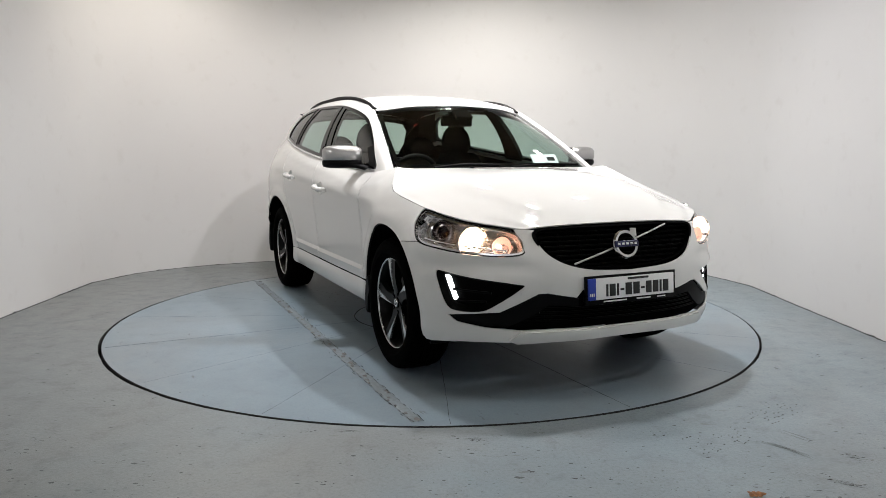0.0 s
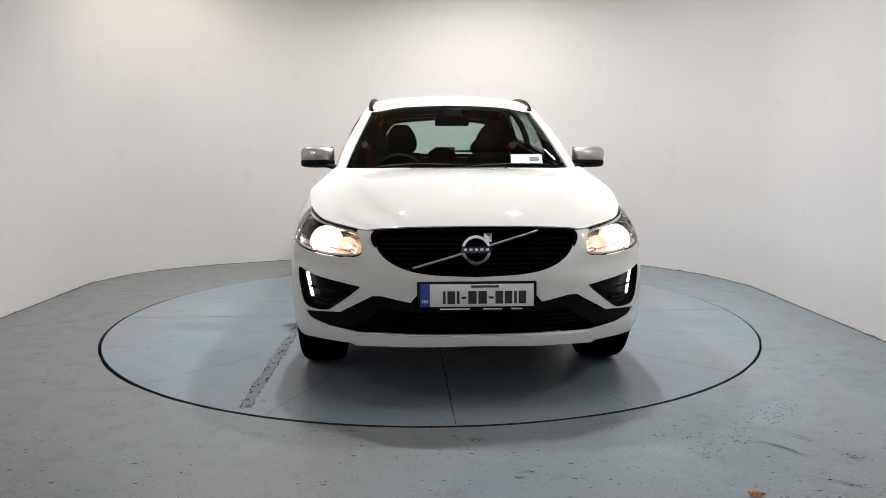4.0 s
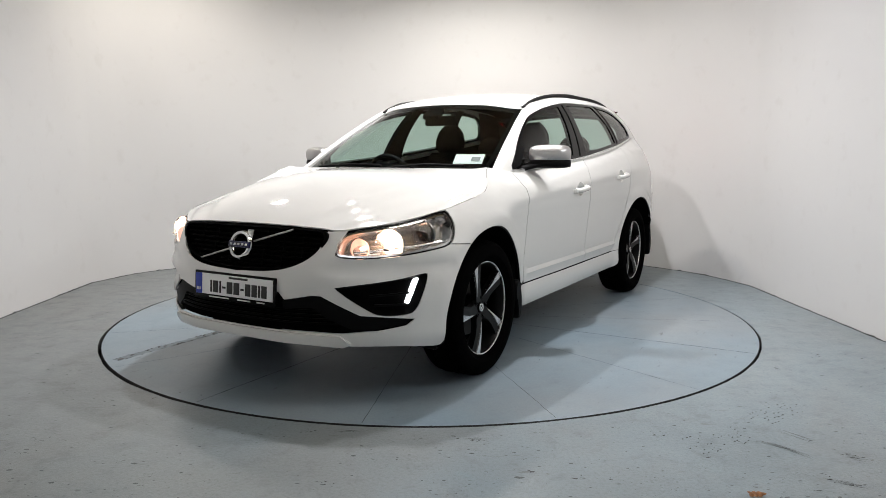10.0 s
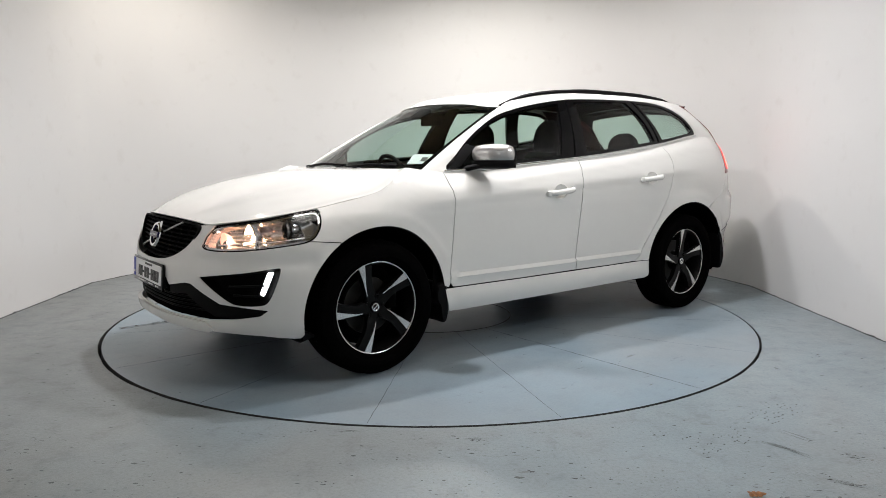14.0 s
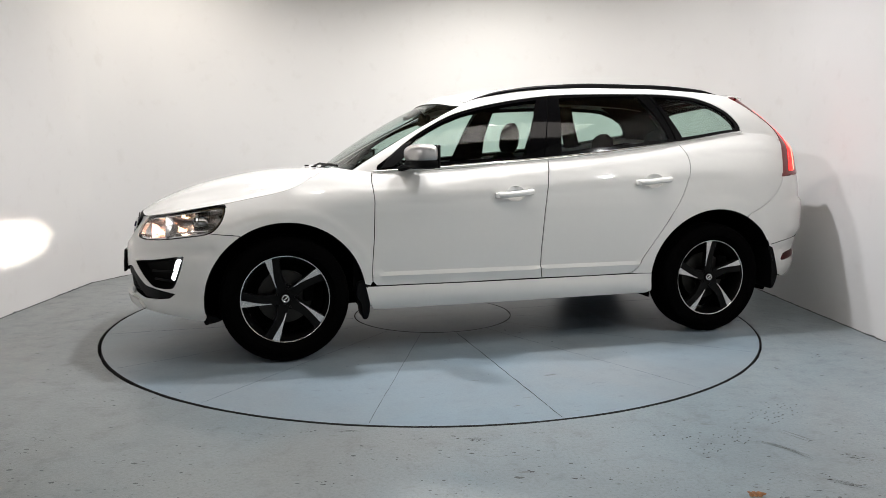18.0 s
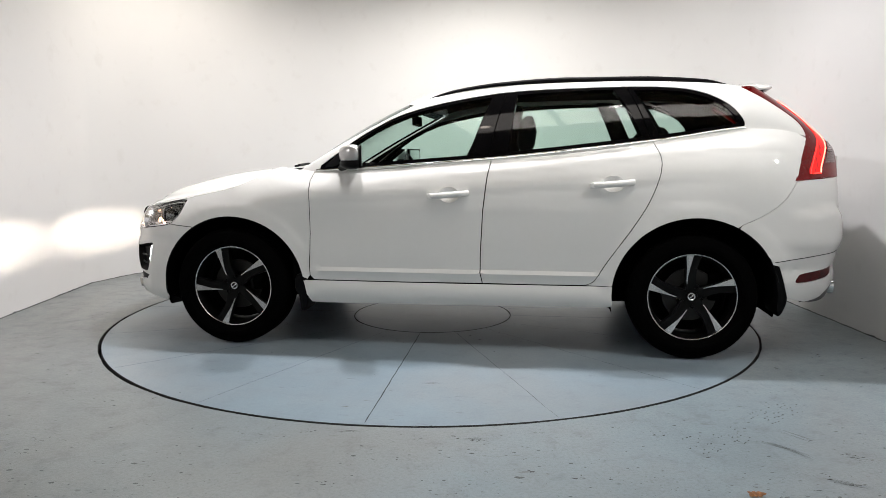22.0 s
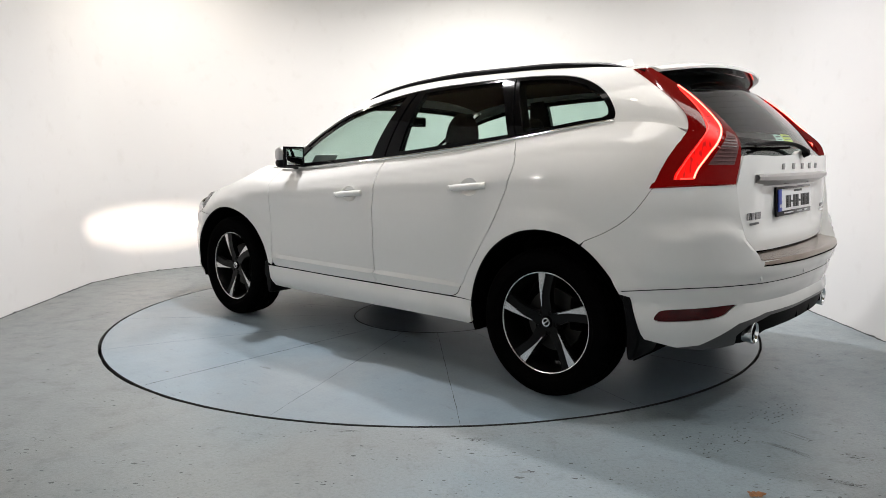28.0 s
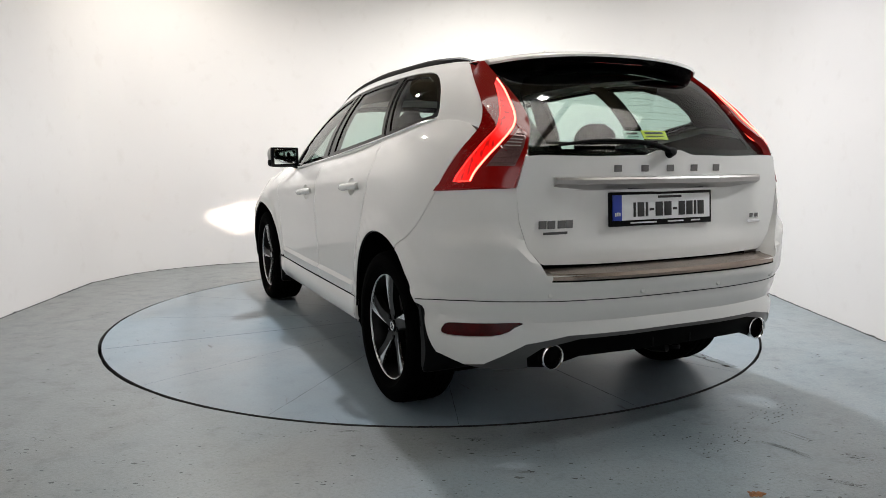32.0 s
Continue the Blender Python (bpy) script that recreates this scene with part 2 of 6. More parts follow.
def from_lists(verts, faces, smooth=True, angle=38.0, name="m"):
    me = bpy.data.meshes.new(name)
    me.from_pydata([tuple(map(float, v)) for v in verts], [], faces)
    me.validate()
    if smooth:
        me.polygons.foreach_set("use_smooth", [True] * len(me.polygons))
        me.set_sharp_from_angle(angle=radians(angle))
    me.update()
    return me


def mirrored(me):
    """The same mesh on the other side of the car."""
    m2 = me.copy()
    m2.transform(Matrix.Diagonal((1, -1, 1, 1)))
    m2.flip_normals()
    return m2


def joined(*meshes):
    bm = bmesh.new()
    for me in meshes:
        bm.from_mesh(me)
    out = bpy.data.meshes.new("joined")
    bm.to_mesh(out)
    bm.free()
    out.polygons.foreach_set("use_smooth", [True] * len(out.polygons))
    out.set_sharp_from_angle(angle=radians(38))
    return out


def block(cx, cy, cz, sx, sy, sz, bevel=0.005, segs=2, turn=None):
    bm = bmesh.new()
    bmesh.ops.create_cube(bm, size=1.0)
    for v in bm.verts:
        v.co = Vector((v.co.x * sx, v.co.y * sy, v.co.z * sz))
    if bevel:
        bmesh.ops.bevel(bm, geom=bm.edges[:], offset=min(bevel, 0.45 * min(sx, sy, sz)), segments=segs, profile=0.6, affect="EDGES")
    m = Matrix.Translation((cx, cy, cz))
    if turn is not None:
        m = m @ turn.to_4x4() if len(turn) == 3 else m @ turn
    bm.transform(m)
    me = bpy.data.meshes.new("block")
    bm.to_mesh(me)
    bm.free()
    me.polygons.foreach_set("use_smooth", [True] * len(me.polygons))
    me.set_sharp_from_angle(angle=radians(50))
    return me


def lathe(profile, n=48, frame_m=None, closed=False):
    """Turns a profile of (radius, height) about its z axis."""
    verts, faces, k = [], [], len(profile)
    for i in range(n):
        a = 2 * math.pi * i / n
        verts += [(r * math.cos(a), r * math.sin(a), h) for r, h in profile]
    for i in range(n):
        j = (i + 1) % n
        for q in range(k if closed else k - 1):
            w = (q + 1) % k
            faces.append((i * k + q, j * k + q, j * k + w, i * k + w))
    me = from_lists(verts, faces)
    if frame_m is not None:
        me.transform(frame_m)
    return me


def tube(path, radius, n=10, caps=True, flat=1.0):
    """A round bar along a path of points; radius may vary along it."""
    P = [Vector(p) for p in path]
    verts, faces = [], []
    up = Vector((0, 0, 1))
    for i, p in enumerate(P):
        t = (P[min(i + 1, len(P) - 1)] - P[max(i - 1, 0)]).normalized()
        a = t.cross(up)
        a = a.normalized() if a.length > 1e-4 else Vector((0, 1, 0))
        b = a.cross(t)
        r = radius[i] if isinstance(radius, (list, tuple)) else radius
        for q in range(n):
            ang = 2 * math.pi * q / n
            verts.append(p + a * (r * math.cos(ang)) + b * (r * flat * math.sin(ang)))
    for i in range(len(P) - 1):
        for q in range(n):
            w = (q + 1) % n
            faces.append((i * n + q, i * n + w, (i + 1) * n + w, (i + 1) * n + q))
    if caps:
        faces += [tuple(range(n - 1, -1, -1)), tuple(range((len(P) - 1) * n, len(P) * n))]
    return from_lists(verts, faces, angle=50)


def smooth_line(points, n=8, closed=False):
    """Catmull-Rom curve through the points."""
    P = [np.array(p, float) for p in points]
    if closed:
        P = [P[-1]] + P + [P[0], P[1]]
    else:
        P = [2 * P[0] - P[1]] + P + [2 * P[-1] - P[-2]]
    out = []
    for i in range(1, len(P) - 2):
        a, b, c, d = P[i - 1:i + 3]
        for q in range(n):
            t = q / n
            out.append(0.5 * (2 * b + (c - a) * t + (2 * a - 5 * b + 4 * c - d) * t * t + (3 * b - a - 3 * c + d) * t ** 3))
    if not closed:
        out.append(P[-2])
    return np.array(out)


def curve_of(xs, ys):
    """A smooth one-valued function through the points, level beyond its ends, without overshoot."""
    xs, ys = np.array(xs, float), np.array(ys, float)
    d = np.diff(ys) / np.diff(xs)
    m = np.zeros(len(xs))
    m[0], m[-1] = d[0], d[-1]
    for i in range(1, len(xs) - 1):
        m[i] = 0 if d[i - 1] * d[i] <= 0 else 2 * d[i - 1] * d[i] / (d[i - 1] + d[i])

    def f(x):
        x = float(min(max(x, xs[0]), xs[-1]))
        i = min(int(np.searchsorted(xs, x, side="right")) - 1, len(xs) - 2)
        h = xs[i + 1] - xs[i]
        t = (x - xs[i]) / h
        return float((2 * t ** 3 - 3 * t * t + 1) * ys[i] + (t ** 3 - 2 * t * t + t) * h * m[i]
                     + (3 * t * t - 2 * t ** 3) * ys[i + 1] + (t ** 3 - t * t) * h * m[i + 1])
    return f


def inside(poly, pts):
    """Which points lie inside the polygon."""
    x, y = pts[:, 0], pts[:, 1]
    r = np.zeros(len(pts), bool)
    for (ax, ay), (bx, by) in zip(poly, np.roll(poly, -1, axis=0)):
        if ay != by:
            r ^= ((ay > y) != (by > y)) & (x < (bx - ax) * (y - ay) / (by - ay) + ax)
    return r


def gap_to(poly, pts):
    d = np.full(len(pts), 9.0)
    for a, b in zip(poly, np.roll(poly, -1, axis=0)):
        w = b - a
        L = max(1e-12, float(w @ w))
        t = np.clip(((pts - a) @ w) / L, 0, 1)
        d = np.minimum(d, np.hypot(*(pts - a - t[:, None] * w).T))
    return d


def evened(poly, step):
    """A closed outline cut into steps of about equal length, corners kept."""
    out = []
    for a, b in zip(poly, np.roll(poly, -1, axis=0)):
        k = max(1, int(math.ceil(np.hypot(*(b - a)) / step)))
        out += [a + (b - a) * i / k for i in range(k)]
    return np.array(out)


def shrunk(poly, d):
    """The outline drawn in by d (the joint between two panels)."""
    area = 0.5 * np.sum(poly[:, 0] * np.roll(poly[:, 1], -1) - np.roll(poly[:, 0], -1) * poly[:, 1])
    if area < 0:
        poly = poly[::-1]
    e1 = poly - np.roll(poly, 1, axis=0)
    e2 = np.roll(poly, -1, axis=0) - poly
    n1 = np.stack([-e1[:, 1], e1[:, 0]], 1) / (np.hypot(*e1.T)[:, None] + 1e-9)
    n2 = np.stack([-e2[:, 1], e2[:, 0]], 1) / (np.hypot(*e2.T)[:, None] + 1e-9)
    n = n1 + n2
    n /= np.maximum(0.4, np.sum(n * n, axis=1))[:, None] / 2 + 1e-9
    return poly + n * d * 1.0


def skin(chart, outline, holes=(), step=0.035, gap=0.0025, depth=0.014, scale=(1, 1), sink=0.0, centre=(0, 0, 0.75)):
    """A panel cut out of a curved surface: chart(u, v) gives the surface, outline and holes are in u, v.
    The edges are turned inwards by depth."""
    from mathutils.geometry import delaunay_2d_cdt
    sc = np.array(scale, float)
    loops = []
    for i, o in enumerate([outline, *holes]):
        o = np.array([p for p in o], float) * sc
        o = evened(o, step * 0.6)
        o = shrunk(o, gap if i == 0 else -gap)
        loops.append(o)
    lo, hi = loops[0].min(axis=0), loops[0].max(axis=0)
    gx, gy = np.meshgrid(np.arange(lo[0] + step / 2, hi[0], step), np.arange(lo[1] + step / 2, hi[1], step))
    g = np.stack([gx.ravel(), gy.ravel()], 1)
    if len(g):
        ok = inside(loops[0], g)
        for h in loops[1:]:
            ok &= ~inside(h, g)
        for o in loops:
            ok &= gap_to(o, g) > step * 0.45
        g = g[ok]
    pts, edges, at = [], [], 0
    for o in loops:
        pts += [tuple(p) for p in o]
        edges += [(at + i, at + (i + 1) % len(o)) for i in range(len(o))]
        at += len(o)
    nb = at
    pts += [tuple(p) for p in g]
    v2, _, tris, ov, _, _ = delaunay_2d_cdt([Vector(p) for p in pts], edges, [], 0, 1e-6)
    v2 = np.array([tuple(v) for v in v2])
    tris = [(t[0], t[i], t[i + 1]) for t in tris for i in range(1, len(t) - 1)]
    cen = np.array([(v2[a] + v2[b] + v2[c]) / 3 for a, b, c in tris])
    ok = inside(loops[0], cen)
    for h in loops[1:]:
        ok &= ~inside(h, cen)
    def flat_area(t):
        (ax, ay), (bx, by), (cx, cy) = v2[t[0]], v2[t[1]], v2[t[2]]
        return abs((bx - ax) * (cy - ay) - (by - ay) * (cx - ax))
    tris = [t for t, k in zip(tris, ok) if k and flat_area(t) > 0.01 * step * step]
    e, verts, norms = 1e-3, [], []
    mid = np.array(centre, float)
    for u, v in v2 / sc:
        p = np.array(chart(u, v))
        du = np.array(chart(u + e / sc[0], v)) - np.array(chart(u - e / sc[0], v))
        dv = np.array(chart(u, v + e / sc[1])) - np.array(chart(u, v - e / sc[1]))
        n = np.cross(du, dv)
        n /= np.linalg.norm(n) + 1e-12
        verts.append(p)
        norms.append(n)
    verts, norms = np.array(verts), np.array(norms)
    out = verts.mean(axis=0) - mid
    if np.sum(norms @ out) < 0:
        norms = -norms
    verts = verts - norms * sink
    faces = []
    for a, b, c in tris:
        fn = np.cross(verts[b] - verts[a], verts[c] - verts[a])
        faces.append((a, b, c) if fn @ (norms[a] + norms[b] + norms[c]) > 0 else (a, c, b))
    if depth:
        count = {}
        for f in faces:
            for i in range(3):
                count[(f[i], f[(i + 1) % 3])] = 1
        rim = [(a, b) for a, b in count if (b, a) not in count]
        ids, extra = {}, []
        for a, b in rim:
            for q in (a, b):
                if q not in ids:
                    ids[q] = len(verts) + len(extra)
                    extra.append(verts[q] - norms[q] * depth)
            faces.append((b, a, ids[a], ids[b]))
        verts = np.vstack([verts, np.array(extra)])
    return from_lists(verts, faces, angle=35)


# ---- the bay: floor, curved wall, ceiling, turntable ----
WALL_LINE = [(-3.14, -6.6), (-3.16, -3.0), (-3.18, -0.2), (-3.225, 1.36), (-3.00, 1.93), (-2.56, 2.36), (-1.86, 2.72), (-0.95, 3.03),
             (0.0, 3.12), (0.95, 2.98), (1.71, 2.65), (2.14, 2.38), (2.46, 2.02), (2.70, 1.60), (2.855, 1.08), (2.845, 0.3),
             (2.845, -3.0), (2.85, -6.6)]
ROOM_TOP = 3.6


def wall_sheet():
    line = np.vstack([np.array(WALL_LINE[:3]), smooth_line(WALL_LINE[3:15], 6), np.array(WALL_LINE[15:])])
    d = np.gradient(line, axis=0)
    nrm = np.stack([d[:, 1], -d[:, 0]], 1)
    nrm /= np.hypot(*nrm.T)[:, None]
    outer = line - nrm * 0.15
    verts, faces = [], []
    levels = [-0.02, 0.0, 0.4, 1.2, 2.2, 3.0, ROOM_TOP]
    for ln in (line, outer):
        for z in levels:
            verts += [(x, y, z) for x, y in ln]
    n, k = len(line), len(levels)
    for s in range(2):
        for r in range(k - 1):
            for i in range(n - 1):
                a = s * n * k + r * n + i
                f = (a, a + 1, a + n + 1, a + n)
                faces.append(f if s else f[::-1])
    for i in range(n - 1):
        for r in (0, k - 1):
            a, b = r * n + i, n * k + r * n + i
            faces.append((a, a + 1, b + 1, b))
    for i in (0, n - 1):
        for r in range(k - 1):
            a, b = r * n + i, n * k + r * n + i
            faces.append((a, a + n, b + n, b))
    return from_lists(verts, faces, angle=25), line


wall_me, wall_line = wall_sheet()
tagged(part("wall_curved", wall_me, WALL), "curved white painted wall around the turntable bay", "wall", kind="structure")



def wall_foot():
    """The dirty open joint along the foot of the wall, uneven in height."""
    rnd = random.Random(4)
    d = np.gradient(wall_line, axis=0)
    nrm = np.stack([d[:, 1], -d[:, 0]], 1)
    nrm /= np.hypot(*nrm.T)[:, None]
    verts, faces, k = [], [], 0
    for (a, b), (na, nb) in zip(zip(wall_line[:-1], wall_line[1:]), zip(nrm[:-1], nrm[1:])):
        m = max(2, int(np.hypot(*(b - a)) / 0.03))
        for q in range(m):
            p, n = a + (b - a) * q / m, na + (nb - na) * q / m
            h = 0.0025 + 0.004 * rnd.random() ** 2 + (0.008 if rnd.random() < 0.03 else 0.0)
            w = 0.003 + 0.010 * rnd.random() ** 3
            verts += [(*(p + n * 0.0015), h), (*(p + n * 0.004), 0.002), (*(p + n * (0.004 + w)), 0.0008)]
            k += 1
    for i in range(k - 1):
        for q in range(2):
            faces.append((i * 3 + q, i * 3 + q + 1, i * 3 + q + 4, i * 3 + q + 3))
    return from_lists(verts, faces, False)


tagged(part("wall_foot_joint", wall_foot(), SPECK), "dirty dark joint along the foot of the white wall", "joint", kind="structure")
HOLE, DISC, HOLE_X = 2.260, 2.246, -0.0305
TABLE_X = -0.027


def floor_sheet():
    n = 192
    verts, faces = [], []
    for i in range(n):
        a = 2 * math.pi * i / n
        c, s = math.cos(a), math.sin(a)
        wob = 0.0035 * noise.noise((c * 9, s * 9, 1.0)) + 0.003 * noise.noise((c * 31, s * 31, 4.0))
        r0 = HOLE + wob
        verts += [(HOLE_X + r0 * c, r0 * s, -0.07), (HOLE_X + r0 * c, r0 * s, -0.004), (HOLE_X + (r0 + 0.004) * c, (r0 + 0.004) * s, 0.0)]
        k = 10.5 / max(abs(c), abs(s))
        verts += [(HOLE_X + (2.26 + 0.25) * c, 2.51 * s, 0.0), (k * c, k * s, 0.0)]
    for i in range(n):
        j = (i + 1) % n
        for q in range(4):
            faces.append((i * 5 + q, i * 5 + q + 1, j * 5 + q + 1, j * 5 + q))
    return from_lists(verts, [f[::-1] for f in faces], angle=30)


floor_me = floor_sheet()
floor_me.materials.append(FLOOR)
floor_me.materials.append(GROOVE)
# gap shade painted on: the hole wall takes the dark groove colour
for f in floor_me.polygons:
    f.material_index = 1 if f.center.z < -0.01 else 0
tagged(part("floor", floor_me, FLOOR), "scuffed blue-grey painted concrete floor", "floor", kind="structure")
tagged(part("pit_floor", lathe([(0.001, -0.30), (2.6, -0.30)], 64), GROOVE), "dark pit below the turntable", "pit", kind="structure")
tagged(part("ceiling", block(-0.15, -1.7, ROOM_TOP + 0.06, 7.2, 10.4, 0.12, 0.0), CEIL), "dull cream ceiling over the photo bay", "ceiling", kind="structure")
# unseen white wall, added to bounce the rear lamps onto the car
tagged(part("bounce_wall_rear", block(-0.15, -5.96, 1.8, 6.2, 0.12, 3.6, 0.0), WALL), "plain white wall added behind the camera to bounce light forward", "wall", kind="structure")


# ribbed translucent roof sheets over the front of the bay, and the flanges between them
def ribbed_sheet(x0, x1, y0, y1, z):
    verts, faces, n = [], [], int((y1 - y0) / 0.0125)
    for i in range(n + 1):
        y, dz = y0 + (y1 - y0) * i / n, 0.012 * (i % 4 in (1, 2))
        verts += [(x0, y, z + dz), (x1, y, z + dz)]
    for i in range(n):
        faces.append((2 * i, 2 * i + 1, 2 * i + 3, 2 * i + 2))
    return from_lists(verts, faces, False)


for x0, x1 in ((-0.68, 0.42), (0.50, 1.42), (1.50, 2.60)):
    tagged(part("rooflight", ribbed_sheet(x0, x1, -2.75, -1.80, ROOM_TOP - 0.016), ROOFLIGHT), "ribbed white roof light in the ceiling", "roof light", kind="structure")


# turntable: a disc with saw cuts, an inner ring and a rough mended strip
turntable = new("turntable")
tagged(turntable, "round painted concrete turntable with saw cuts and a rough mended strip", "turntable")


def disc_top():
    prof = [(0.0005, 0.0), (0.30, 0.0), (0.574, 0.0), (0.577, -0.006), (0.583, -0.006), (0.586, 0.0), (1.0, 0.0), (1.6, 0.0), (2.0, 0.0),
            (DISC - 0.003, 0.0)]
    return lathe(prof, 160)


part("platform", disc_top(), TABLE, turntable)
# the rim is coloured dark too, standing in for shade in the gap
part("platform_edge", lathe([(DISC - 0.003, -0.0002), (DISC, -0.004), (DISC, -0.25)], 160), GROOVE, turntable, "platform edge with the gap's shade painted on")
part("ring_groove", lathe([(0.5775, -0.0045), (0.5825, -0.0045), (0.5825, 0.0006), (0.5775, 0.0006)], 128, closed=True), GROOVE, turntable, "thin dark ring groove")
for i in range(16):
    a = radians(0.8 + 22.5 * i)
    wide = 0.0011 if i % 4 else 0.0020
    rnd = random.Random(i)
    n, verts, faces = 24, [], []
    for q in range(n + 1):
        r = 0.60 + (DISC - 0.02 - 0.60) * q / n
        w = wide * (0.5 + rnd.random())
        off = 0.002 * rnd.uniform(-1, 1)
        for sgn in (-1, 1):
            verts.append((r * math.cos(a) - (off + sgn * w) * math.sin(a), r * math.sin(a) + (off + sgn * w) * math.cos(a), 0.0012))
    for q in range(n):
        faces.append((2 * q, 2 * q + 2, 2 * q + 3, 2 * q + 1))
    part("saw_cut", from_lists(verts, faces), GROOVE if i % 4 == 0 else SAWCUT, turntable)


def ragged_strip(x0, x1, y, width, seed):
    """A broken edge of concrete along a chord of the disc: chips and dark gaps."""
    rnd = random.Random(seed)
    chips, gaps = bmesh.new(), bmesh.new()
    x = x0
    while x < x1:
        L = rnd.uniform(0.015, 0.06)
        for edge in (-0.5, 0.5):
            if rnd.random() < 0.72:
                cx, cy = x + rnd.uniform(0, 0.03), y + edge * width + rnd.gauss(0, 0.006)
                k = rnd.randint(5, 8)
                ring = [(cx + L * (0.4 + 0.3 * rnd.random()) * math.cos(t), cy + 0.0034 * (0.3 + rnd.random()) * math.sin(t)) for t in [2 * math.pi * q / k for q in range(k)]]
                gaps.faces.new([gaps.verts.new((a, b, 0.0016 + 0.0004 * rnd.random())) for a, b in ring])
        if rnd.random() < 0.28:
            cx, cy = x, y + rnd.uniform(-0.4, 0.4) * width
            k, r = 6, rnd.uniform(0.005, 0.016)
            low = [chips.verts.new((cx + r * 1.6 * math.cos(t), cy + r * math.sin(t), 0.0)) for t in [2 * math.pi * q / k for q in range(k)]]
            top = [chips.verts.new((cx + r * 0.9 * math.cos(t), cy + r * 0.6 * math.sin(t), rnd.uniform(0.003, 0.007))) for t in [2 * math.pi * q / k for q in range(k)]]
            chips.faces.new(top)
            for q in range(k):
                chips.faces.new((low[q], low[(q + 1) % k], top[(q + 1) % k], top[q]))
        x += L * 0.8
    return chips, gaps


def mended_band(x0, x1, y, width):
    """A smooth strip of filler along the chord, its edges a little wavy."""
    rnd, verts, faces, n = random.Random(9), [], [], 90
    for i in range(n + 1):
        x = x0 + (x1 - x0) * i / n
        for e in (-0.5, 0.5):
            verts.append((x, y + e * width + rnd.gauss(0, 0.0022), 0.0009))
    for i in range(n):
        faces.append((2 * i, 2 * i + 2, 2 * i + 3, 2 * i + 1))
    return from_lists(verts, faces, False)


part("mended_strip", mended_band(-1.98, 1.98, -0.945, 0.055), FILLER, turntable, "grey strip of filler")
chips, gaps = ragged_strip(-1.98, 1.98, -0.945, 0.055, 5)
tagged(part("concrete_chips", chips, CONCRETE, turntable, "rough broken concrete chips"), kind="stuff")
tagged(part("crack", gaps, GROOVE, turntable, "dark ragged crack"), kind="stuff")


def floor_specks(name, places, label, parent=None, low=0.0012, seed=1, big=1.0):
    """Small dark chips and scratches in the paint."""
    rnd, bm = random.Random(seed), bmesh.new()
    for x, y, n, spread in places:
        for _ in range(n):
            cx, cy = x + rnd.gauss(0, spread), y + rnd.gauss(0, spread * 0.8)
            a, L, w = rnd.gauss(0, 0.7), min(0.018, 0.003 + rnd.expovariate(220.0)) * big, rnd.uniform(0.0015, 0.0045) * big
            k = 7
            ring = []
            for q in range(k):
                t = 2 * math.pi * q / k
                u, v = L * math.cos(t) * rnd.uniform(0.6, 1.1), w * math.sin(t) * rnd.uniform(0.5, 1.2)
                ring.append((cx + u * math.cos(a) - v * math.sin(a), cy + u * math.sin(a) + v * math.cos(a), low))
            bm.faces.new([bm.verts.new(p) for p in ring])
    return tagged(part(name, bm, SPECK, parent, label), kind="stuff")


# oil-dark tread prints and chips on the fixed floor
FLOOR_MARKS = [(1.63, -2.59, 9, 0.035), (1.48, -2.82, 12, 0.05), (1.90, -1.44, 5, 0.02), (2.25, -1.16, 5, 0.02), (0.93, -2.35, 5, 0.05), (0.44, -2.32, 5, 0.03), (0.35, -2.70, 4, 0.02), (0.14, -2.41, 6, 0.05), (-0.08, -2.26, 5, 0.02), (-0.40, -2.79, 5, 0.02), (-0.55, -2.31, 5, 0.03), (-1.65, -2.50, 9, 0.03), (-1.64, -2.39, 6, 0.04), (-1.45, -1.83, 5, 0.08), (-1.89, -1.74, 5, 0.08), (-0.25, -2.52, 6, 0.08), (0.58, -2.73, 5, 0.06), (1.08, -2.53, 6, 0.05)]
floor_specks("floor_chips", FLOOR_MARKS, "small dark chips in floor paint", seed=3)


def tread_print(prints):
    """Oily prints of a tyre tread: slanted rows of small blots, many of them missing."""
    rnd, bm = random.Random(12), bmesh.new()
    for x0, y0, x1, y1, rows_, keep in prints:
        along_ = np.array((x1 - x0, y1 - y0))
        L = float(np.hypot(*along_))
        d = along_ / L
        n = np.array((-d[1], d[0]))
        for i in range(int(L / 0.022)):
            for q in range(rows_):
                if rnd.random() > keep:
                    continue
                c = np.array((x0, y0)) + d * (0.022 * i + 0.007 * q) + n * (0.030 * (q - rows_ / 2)) + np.array((rnd.gauss(0, 0.003), rnd.gauss(0, 0.003)))
                a, b = rnd.uniform(0.004, 0.0085), rnd.uniform(0.002, 0.0042)
                turn = math.atan2(d[1], d[0]) + 0.5
                bm.faces.new([bm.verts.new((c[0] + a * math.cos(t) * math.cos(turn) - b * math.sin(t) * math.sin(turn), c[1] + a * math.cos(t) * math.sin(turn) + b * math.sin(t) * math.cos(turn), 0.0011)) for t in (0, 0.9, 1.8, 2.8, 3.6, 4.5, 5.4)])
    return bm


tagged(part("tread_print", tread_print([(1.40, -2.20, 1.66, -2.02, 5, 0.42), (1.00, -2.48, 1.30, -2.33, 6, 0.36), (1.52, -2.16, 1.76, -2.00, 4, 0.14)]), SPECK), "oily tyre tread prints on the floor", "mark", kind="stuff")


